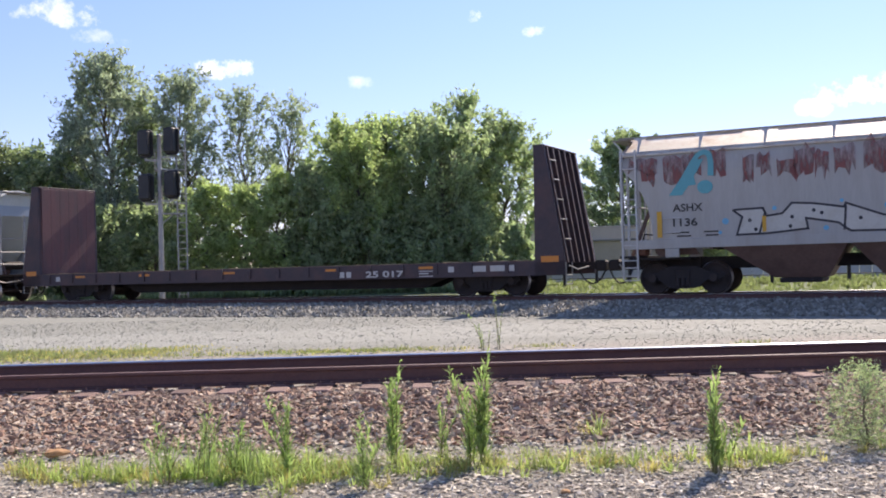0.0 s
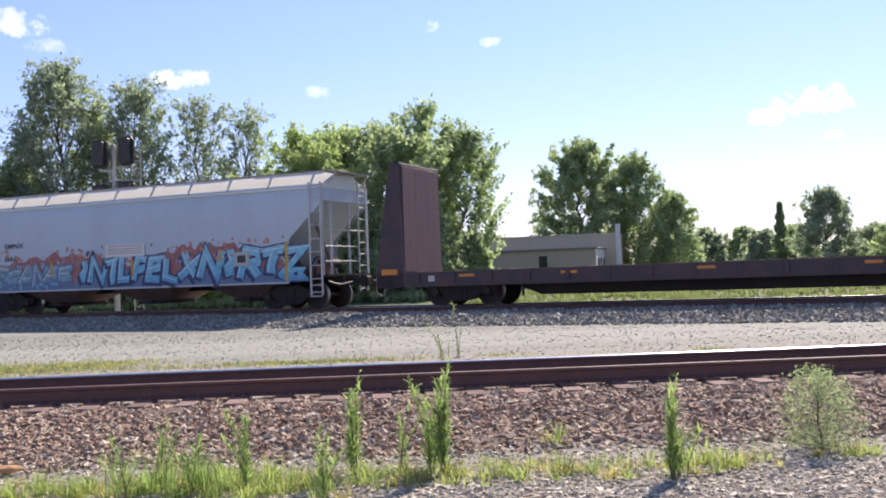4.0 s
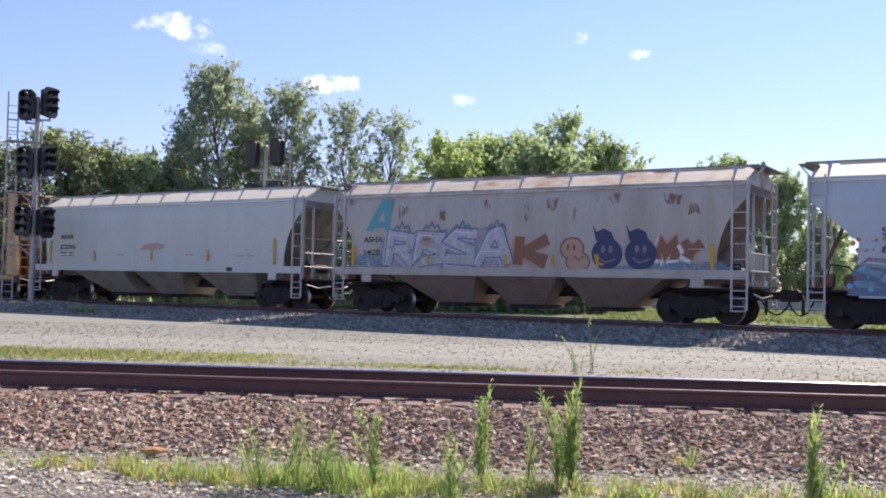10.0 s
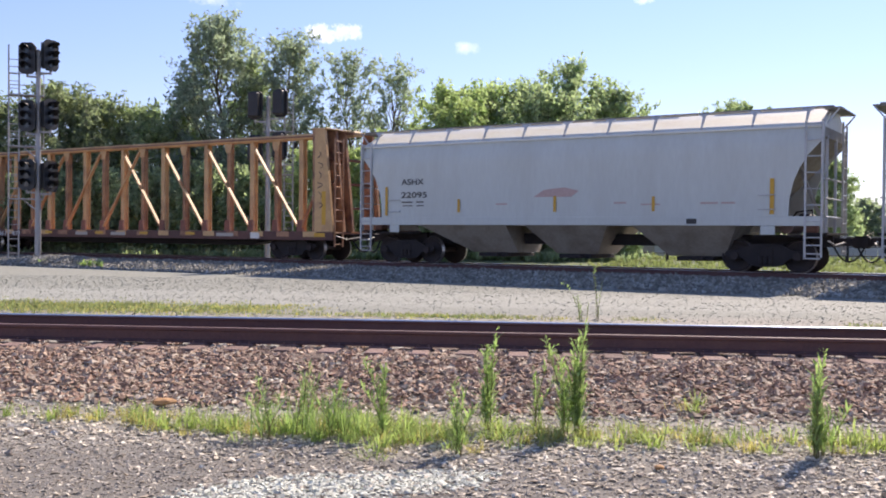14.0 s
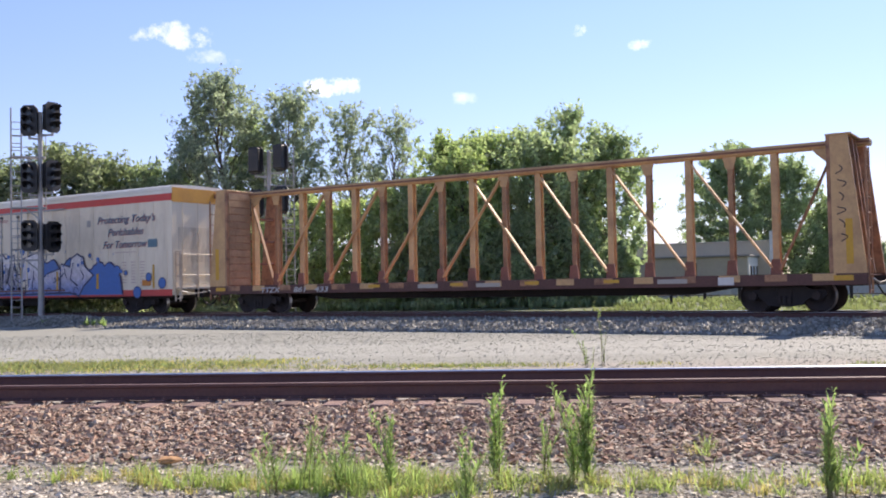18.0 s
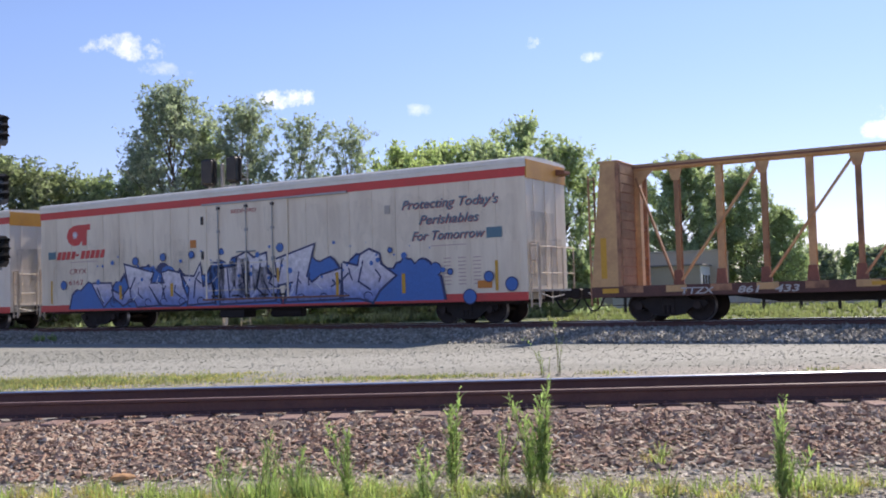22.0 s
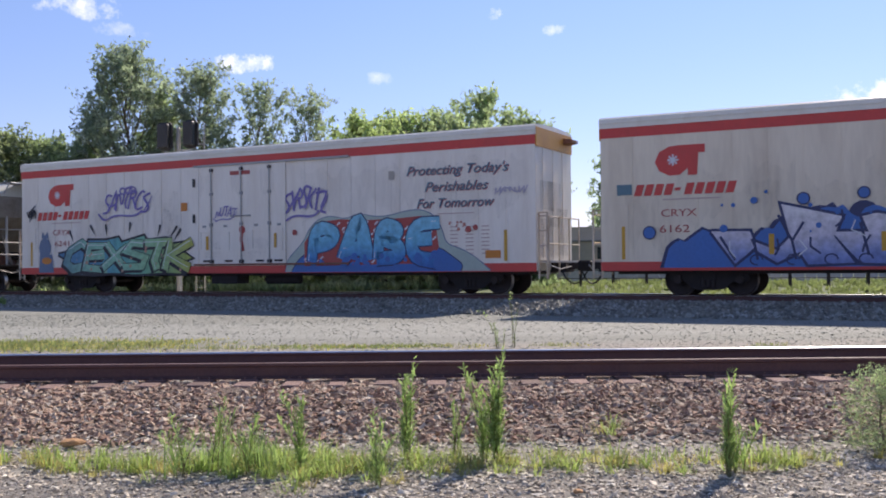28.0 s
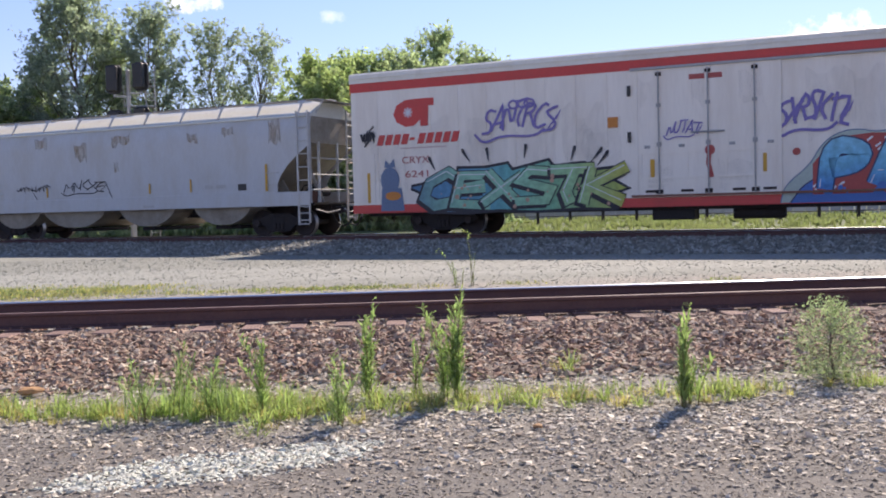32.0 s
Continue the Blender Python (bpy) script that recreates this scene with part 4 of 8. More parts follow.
    for x0, x1, b0, b1 in chutes:
        bm = bmesh.new()
        if round_chutes:
            w = x1 - x0
            half = [(0.0, 0.0), (0.03, 0.14), (0.1, 0.3), (0.2, 0.46), (0.32, 0.57), (0.4, 0.6)]
            out = [(x0 + w * u, chute_z - d) for u, d in half] + [(x1 - w * u, chute_z - d) for u, d in half[::-1]]
            prism(bm, out, -1.3, 1.3)
        else:
            a = [bm.verts.new(p) for p in ((x0, -1.5, chute_z), (x1, -1.5, chute_z), (x1, 1.5, chute_z), (x0, 1.5, chute_z))]
            b = [bm.verts.new(p) for p in ((b0, -0.75, 0.42), (b1, -0.75, 0.42), (b1, 0.75, 0.42), (b0, 0.75, 0.42))]
            bm.faces.new(a)
            bm.faces.new(b[::-1])
            for k in range(4):
                bm.faces.new((a[k], a[(k + 1) % 4], b[(k + 1) % 4], b[k]))
        chute = part("chute", bm, chute_mat, car)
        part("gate", boxed((b0 + b1) / 2 - 0.55, (b0 + b1) / 2 + 0.55, -0.95, 0.95, 0.28, 0.41, bevel=0.02), "underframe", chute)
        part("gate_shaft", rod(bmesh.new(), ((b0 + b1) / 2 + 0.3, -1.25, 0.36), ((b0 + b1) / 2 + 0.3, 1.25, 0.36), 0.035, 8), "wheel steel", chute)
    part("centre_sill", boxed(-h + 1.5, h - 1.5, -0.25, 0.25, 0.7, 1.05), "underframe", car)
    trucks(car, (-h + 1.62, h - 1.62))
    return car


paint("walk grey", (0.24, 0.23, 0.22), 0.6, dirt=(0.14, 0.11, 0.09), amount=0.5, grain=20)


def yellow_marks(car, places):
    for x, z0, z1, w in places:
        panel(car, "reflector_strip", x, x + w, z0, z1, "mark yellow", y=-1.6)


def bars(car, rows, material, y=-1.585):
    """Small print, as plain bars."""
    for x, z, w, h in rows:
        panel(car, "small_print", x, x + w, z, z + h, material, y=y, thick=0.002)


def logo_a(car, x, z, worn, k=1.0):
    """The owner's mark as a plain slanted shape, whole or half rubbed away."""
    sp = Spray(-1.585)
    if worn:
        sp.poly([(x + k * u, z + k * v) for u, v in ((0.0, 0.0), (0.38, 0.0), (0.56, 0.25), (0.78, 0.28), (0.72, 0.5), (1.0, 0.98), (0.66, 0.98), (0.34, 0.46))])
        sp.stroke(smooth([(x + k * u, z + k * v) for u, v in ((0.72, 0.96), (0.9, 1.16), (1.12, 1.16), (1.2, 0.95), (1.18, 0.5))], 2), 0.12 * k, 0.17 * k)
        sp.disc(x + 1.02 * k, z + 0.2 * k, 0.22 * k, 0.19 * k)
    else:
        for leg in (((0.0, 0.0), (0.34, 0.0), (1.0, 1.08), (0.7, 1.08)), ((0.78, 1.085), (1.12, 1.085), (1.06, 0.0), (0.82, 0.0)), ((0.41, 0.1), (0.815, 0.1), (0.83, 0.3), (0.53, 0.3))):
            sp.poly([(x + k * u, z + k * v) for u, v in leg])
    sp.done("owner_mark", "spray teal", car)


CH = [(-4.75, -1.5, -3.45, -2.05), (-1.4, 1.4, -0.62, 0.62), (1.6, 4.85, 2.2, 3.5)]


def stains(car, places, material, seed, y=-1.582):
    """Rust and primer patches with ragged sides."""
    rng = random.Random(seed)
    for x, z, w, h in places:
        sp = Spray(y)
        n = 5
        top = [(x + w * (k / n) + rng.uniform(-0.04, 0.04), z + h * rng.uniform(0.75, 1.0)) for k in range(n + 1)]
        low = [(x + w * (k / n) + rng.uniform(-0.05, 0.05), z + h * rng.uniform(0.0, 0.45)) for k in range(n + 1)]
        sp.poly(top + low[::-1])
        sp.done("paint_patch", material, car)


def build_hoppers():
    c1 = hopper("covered_hopper", -8.13, 6.97, "weathered light grey covered hopper with maroon primer patches and white graffiti", ARCH, "hopper worn", "roof rusty", "hopper chute", 1.5, CH, 1.3)
    logo_a(c1, -6.15, 2.78, True)
    text_mesh("ASHX", 0.3, "ink black", -6.05, 2.33, 0.84, bold=0.006, parent=c1)
    text_mesh("1136", 0.3, "ink black", -6.05, 1.92, 0.68, bold=0.006, parent=c1)
    bars(c1, [(-6.1, 1.72, 0.5, 0.04), (-5.95, 1.62, 0.4, 0.04), (-5.2, 1.72, 0.4, 0.04), (-5.15, 1.62, 0.35, 0.04)], "ink black")
    stains(c1, [(-7.3, 3.35, 0.85, 0.6), (-6.95, 3.0, 0.4, 0.6), (-6.3, 3.0, 0.6, 0.95), (-5.75, 3.2, 0.5, 0.8), (-4.95, 3.2, 0.45, 0.85), (-4.1, 2.95, 0.28, 0.9), (-3.75, 3.0, 0.4, 0.95), (-3.2, 2.95, 0.5, 0.8), (-2.75, 2.9, 0.5, 1.15), (-2.2, 2.95, 0.3, 0.9),
                (-1.75, 3.0, 0.55, 0.95), (-1.0, 2.9, 0.65, 1.25), (-0.2, 3.0, 0.5, 0.9), (0.8, 2.95, 0.5, 1.0), (2.0, 3.05, 0.7, 0.8)], "stain primer", 2)
    yellow_marks(c1, [(-6.5, 1.62, 2.35, 0.14), (-3.62, 1.68, 2.1, 0.1), (0.4, 1.68, 2.1, 0.1)])
    edge, fill = Spray(-1.583), Spray(-1.5805)
    ring = [(-4.4, 2.3), (-3.6, 2.32), (-3.5, 2.1), (-3.1, 2.15), (-2.85, 2.42), (-2.3, 2.38), (-1.55, 2.25), (-1.5, 2.35), (-0.6, 2.0), (0.6, 1.85), (0.2, 1.6), (-1.4, 1.62), (-1.7, 1.85), (-2.5, 2.0), (-2.45, 1.72), (-3.5, 1.63), (-4.3, 1.62), (-4.15, 2.1)]
    fill.poly(ring)
    edge.stroke(ring + ring[:1], 0.058)
    edge.stroke([(-3.55, 2.2), (-3.7, 1.65)], 0.05)
    edge.stroke([(-1.5, 2.3), (-1.55, 1.65)], 0.06)
    for px, pz in ((-3.95, 2.0), (-3.8, 1.75), (-2.85, 2.05), (-2.3, 2.2), (-2.1, 2.12), (-1.15, 1.95), (-2.9, 1.8)):
        edge.disc(px, pz, 0.05)
    edge.done("graffiti_outline", "spray black", c1)
    fill.done("graffiti_fill", "spray chalk", c1, "white sprayed fill with black outline")
    for px, pz, r in ((-4.6, 2.0, 0.09), (-3.3, 2.3, 0.06), (-4.75, 1.7, 0.05), (-2.0, 1.72, 0.07), (-0.5, 2.25, 0.08), (-1.6, 2.42, 0.05)):
        sprays(c1, "graffiti_dot", "spray cyan", -1.586, lambda sp: sp.disc(px, pz, r))

    c3 = hopper("covered_hopper", -50.43, -34.38, "blue-grey covered hopper with blue and coral graffiti along its foot", SLOPE, "hopper grey", "roof grey", "hopper chute", 0.86,
                [(-5.3, -2.6, -4.7, -3.4), (-1.2, 1.75, -0.4, 1.0), (3.3, 6.0, 3.9, 5.2)], 0.9, brackets=10)
    text_mesh("SMNX", 0.27, "ink black", -6.15, 2.52, 1.0, bold=0.004, parent=c3)
    text_mesh("868", 0.27, "ink black", -6.15, 2.04, 0.7, bold=0.004, parent=c3)
    rng = random.Random(5)
    haze = Spray(-1.576)
    haze.cloud(-7.0, 0.4, 1.0, 2.32, rng, 0.5)
    haze.cloud(0.2, 6.7, 1.0, 2.45, rng, 0.5)
    haze.done("graffiti_haze", "spray haze", c3)
    low = Spray(-1.5775)
    low.cloud(-7.0, -2.6, 0.92, 1.5, rng, 0.3)
    low.cloud(-2.7, 2.0, 0.92, 1.6, rng, 0.4)
    low.cloud(1.8, 7.5, 0.92, 1.5, rng, 0.5)
    low.done("graffiti_shadow", "spray slate", c3)
    wild(c3, "SCANAE", -6.7, -2.75, 0.98, 1.98, 0.2, "fade mute", "spray slate", "spray white", 11, over=0.35, side="spray slate", drift=0.2)
    splatter(c3, -7.0, 6.9, 1.8, 2.45, 150, "spray coral", 4, big=0.07)
    splatter(c3, -7.0, 6.9, 1.7, 2.4, 60, "spray lilac", 14, y=-1.5784, big=0.06)
    splatter(c3, -7.0, -2.7, 1.0, 1.9, 40, "spray cyan", 6, y=-1.605, big=0.08)
    wild(c3, "INTUPEL", -2.55, 2.15, 0.95, 2.18, 0.25, "fade sky", "spray navy", "spray white", 12, over=0.5, lean=0.16, side="spray navy", drift=0.16)
    for x in (-2.1, -1.85):
        sprays(c3, "graffiti_dot", "spray navy", -1.6, lambda sp: sp.poly([(x, 2.12), (x + 0.14, 2.3), (x + 0.22, 2.24), (x + 0.1, 2.08)]))
    wild(c3, "XNIRTZ", 2.15, 7.2, 0.95, 2.28, 0.31, "fade sky", "spray navy", "spray white", 13, over=0.42, lean=0.26, side="spray navy", drift=0.12)
    sprays(c3, "graffiti_arrow", "fade sky", -1.604, lambda sp: sp.poly([(6.3, 1.1), (6.9, 1.4), (7.4, 1.38), (7.25, 1.2), (7.5, 0.95), (6.6, 0.95)]))
    sprays(c3, "graffiti_dot", "spray navy", -1.6055, lambda sp: sp.disc(6.98, 1.18, 0.07))
    sign = panel(c3, "placard", -1.12, 0.68, 2.02, 2.46, "sign white", y=-1.6, thick=0.01)
    for z in (2.38, 2.28, 2.2, 2.12):
        panel(sign, "small_print", -1.0, 0.56, z, z + 0.035, "sign faded", y=-1.611, thick=0.002)
    win = panel(c3, "defect_card_holder", 4.55, 5.15, 1.5, 1.98, "rail grey", y=-1.6, thick=0.03)
    panel(win, "card", 4.68, 5.02, 1.62, 1.86, "ink black", y=-1.632, thick=0.003)
    yellow_marks(c3, [(6.58, 0.95, 2.25, 0.1), (3.9, 1.7, 2.1, 0.1), (0.05, 1.3, 1.9, 0.1), (-3.8, 1.4, 1.9, 0.1)])

    c4 = hopper("covered_hopper", -66.53, -51.88, "rust-streaked grey covered hopper with pale block graffiti", ARCH, "hopper stained", "roof rusty", "chute tan", 1.5, CH, 1.3, brackets=9)
    logo_a(c4, -5.95, 2.82, False)
    text_mesh("ASHX", 0.27, "ink black", -6.02, 2.42, 0.82, bold=0.004, parent=c4)
    text_mesh("1420", 0.27, "ink black", -5.98, 1.98, 0.68, bold=0.004, parent=c4)
    stains(c4, [(-4.55, 3.1, 0.4, 0.6), (-2.9, 3.1, 0.25, 0.4), (-1.2, 3.4, 0.2, 0.4), (3.1, 3.5, 0.4, 0.4), (4.9, 3.4, 0.5, 0.4), (0.3, 3.0, 0.15, 0.6), (2.0, 2.9, 0.12, 0.6), (-6.7, 3.6, 0.15, 0.4), (5.6, 2.9, 0.3, 0.7), (1.1, 3.3, 0.4, 0.5)], "stain rust", 9)
    sprays(c4, "graffiti_wash", "spray haze pale", -1.5762, lambda sp: sp.poly([(-5.3, 1.58), (-5.25, 2.5), (-4.8, 2.85), (-3.4, 2.75), (-2.2, 2.88), (-0.5, 2.9), (-0.2, 1.58)]))
    wild(c4, "RBSA", -5.1, -0.25, 1.56, 2.85, 0.3, "fade frost", "spray slate", "spray white", 21, over=0.2, side="spray lilac", drift=0.08, rim=0.045)
    for a in (-4.75, -3.55, -2.35, -1.05):
        sprays(c4, "graffiti_spikes", "spray slate", -1.5995, lambda sp: sp.stroke([(a, 2.78), (a + 0.14, 2.98), (a + 0.24, 2.86), (a + 0.36, 3.1), (a + 0.47, 2.88), (a + 0.6, 2.98), (a + 0.7, 2.78)], 0.05))
    sprays(c4, "graffiti_disc", "spray peach", -1.6005, lambda sp: sp.disc(-3.4, 2.45, 0.24, 0.18))
    sprays(c4, "graffiti_mark", "spray slate", -1.6012, lambda sp: sp.disc(-3.4, 2.5, 0.16, 0.06))
    wild(c4, "K", -0.15, 1.2, 1.45, 2.7, 0.34, "spray rust", "spray peach", None, 22, over=0.05, side="spray peach")
    sprays(c4, "graffiti_head", "spray rust", -1.5795, lambda sp: [sp.disc(1.95, 2.18, 0.42, 0.36, 20), sp.disc(2.15, 1.78, 0.42, 0.32, 20)])
    sprays(c4, "graffiti_head", "spray peach", -1.5815, lambda sp: [sp.disc(1.95, 2.18, 0.36, 0.3, 20), sp.disc(2.15, 1.78, 0.37, 0.27, 20)])
    sprays(c4, "graffiti_mark", "spray rust", -1.5835, lambda sp: [sp.disc(1.82 + 0.2 * k, 2.22, 0.05, 0.09) for k in range(2)] + [sp.stroke([(2.0, 1.95), (2.2, 1.85), (2.35, 1.95)], 0.04)])
    sprays(c4, "graffiti_ball", "spray navy", -1.589, lambda sp: [sp.disc(px, 2.02, 0.5, 0.47, 22) for px in (3.1, 4.17)] + [sp.poly([(px - 0.3, 2.4), (px - 0.42, 2.9), (px - 0.3, 2.68), (px - 0.05, 2.78), (px + 0.2, 2.66), (px + 0.3, 2.4)]) for px in (3.05, 4.12)])
    sprays(c4, "graffiti_mark", "spray smoke grey", -1.594, lambda sp: [sp.stroke([(px - 0.25, 1.9), (px - 0.05, 1.76), (px + 0.28, 1.86)], 0.05) for px in (3.1, 4.17)] + [sp.disc(px + o, 2.16, 0.07, 0.12) for px in (3.1, 4.17) for o in (-0.12, 0.12)])
    sprays(c4, "graffiti_mark", "mark yellow", -1.5945, lambda sp: sp.stroke([(2.72, 2.0), (2.78, 1.75), (3.0, 1.68)], 0.07))
    wild(c4, "MY", 4.6, 6.0, 1.62, 2.5, 0.26, "spray rust", "spray peach", None, 24, over=0.1, side="spray white")
    for wash in ([(2.6, 1.56), (4.6, 1.78), (6.6, 1.8), (6.9, 1.56)], [(-6.6, 1.56), (-6.2, 2.0), (-5.2, 2.0), (-4.9, 1.56)]):
        sprays(c4, "graffiti_wash", "spray haze blue", -1.5758, lambda sp: sp.poly(wash))
    yellow_marks(c4, [(-6.5, 1.6, 2.3, 0.12), (-3.35, 1.65, 2.0, 0.1), (-0.4, 1.65, 2.0, 0.1), (1.25, 1.65, 2.0, 0.1), (2.75, 1.65, 2.0, 0.1), (6.25, 1.6, 2.3, 0.12)])

    c5 = hopper("covered_hopper", -83.38, -67.88, "clean pale grey covered hopper with amber reflector strips", ARCH, "hopper pale", "roof grey", "chute pale", 1.5,
                [(-5.3, -2.0, -3.6, -1.9), (-1.3, 1.5, -0.5, 0.9), (2.3, 5.4, 3.2, 4.9)], 1.3, brackets=11)
    text_mesh("ASHX", 0.27, "ink black", -6.02, 2.66, 0.92, bold=0.004, parent=c5)
    text_mesh("22095", 0.27, "ink black", -6.02, 2.22, 1.05, bold=0.004, parent=c5)
    bars(c5, [(-6.0, 2.05, 0.45, 0.04), (-5.4, 2.05, 0.3, 0.04), (-5.95, 1.93, 0.4, 0.03), (-5.4, 1.93, 0.3, 0.03)], "ink black")
    sp = Spray(-1.585)
    sp.poly([(-0.95, 2.18), (-0.6, 2.4), (0.1, 2.47), (0.6, 2.36), (0.35, 2.18)])
    sp.done("owner_mark", "sign faded", c5)
    bars(c5, [(-2.3, 1.95, 0.4, 0.05), (1.75, 1.95, 0.4, 0.05), (2.6, 1.9, 0.6, 0.04), (4.4, 1.92, 0.5, 0.05), (5.0, 1.92, 0.4, 0.05)], "sign faded")
    panel(c5, "placard", 4.0, 4.3, 1.35, 1.5, "ink black", y=-1.602)
    yellow_marks(c5, [(-6.68, 1.62, 2.6, 0.1), (-3.75, 1.72, 2.15, 0.09), (-0.25, 1.72, 2.2, 0.09), (2.95, 1.72, 2.15, 0.09), (6.35, 1.62, 2.6, 0.12)])

    c9 = hopper("covered_hopper", -175.03, -159.18, "dull pale grey covered hopper with rounded chutes and black tag", NOTCH, "hopper dusty", "roof grey", "chute pale", 1.05,
                [(-7.0, -4.6, -6.2, -5.4), (-4.4, -1.3, -3.4, -2.3), (-0.6, 2.0, 0.2, 1.2), (2.85, 5.3, 3.6, 4.5)], 1.04, round_chutes=True, brackets=10)
    scrawl(c9, -5.4, 1.7, 1.6, 0.45, "spray black", 4, 0.035)
    scribble(c9, -3.0, 1.6, 1.9, 0.6, "MNKXE", "spray black", 0.035, 8)
    stains(c9, [(6.3, 2.9, 0.5, 1.1), (2.9, 3.2, 0.45, 0.5), (-0.6, 3.3, 0.9, 0.5), (-2.4, 2.8, 0.6, 0.8), (-0.5, 2.35, 0.2, 0.5), (4.4, 3.4, 0.5, 0.4), (-4.4, 3.2, 0.6, 0.7)], "stain ochre", 6)
    sprays(c9, "graffiti_tail", "spray black", -1.594, lambda sp: sp.stroke([(-1.5, 2.1), (-0.95, 2.1), (-0.75, 1.7), (-0.55, 1.3)], 0.03))
    yellow_marks(c9, [(6.15, 1.55, 2.45, 0.09), (2.95, 1.6, 2.05, 0.07), (1.1, 1.6, 1.95, 0.07), (-3.9, 1.6, 1.95, 0.07)])
    panel(c9, "placard", 5.0, 5.35, 1.6, 1.82, "ink black", y=-1.576)
    bars(c9, [(3.6, 1.7, 0.35, 0.12), (4.1, 1.7, 0.4, 0.12), (0.8, 1.1, 0.5, 0.08)], "rail grey", y=-1.602)


paint("hopper dusty", (0.53, 0.545, 0.555), 0.6, dirt=(0.43, 0.39, 0.32), amount=0.45, scale=0.8, grain=9, spread=0.06, bump=0.05, stretch=(1.6, 1.6, 0.5))
gradient("fade mute", [(0.9, (0.22, 0.30, 0.34)), (1.5, (0.20, 0.36, 0.42)), (2.0, (0.30, 0.34, 0.36))])
paint("spray chalk", (0.54, 0.53, 0.48), 0.6, dirt=(0.42, 0.39, 0.32), amount=0.6, scale=2.5, grain=14, spread=0.08, bump=0)
stain_mat("stain ochre", (0.46, 0.285, 0.10), 0.6, (0.3, 0.7))
stain_mat("spray haze", (0.52, 0.17, 0.14), 0.95, (0.2, 0.62))
stain_mat("spray haze pale", (0.47, 0.44, 0.54), 0.7, (0.2, 0.7))
stain_mat("spray haze blue", (0.20, 0.36, 0.48), 0.7, (0.25, 0.6))
paint("spray smoke grey", (0.20, 0.19, 0.24), 0.6, grain=14, spread=0.2, bump=0)
build_hoppers()


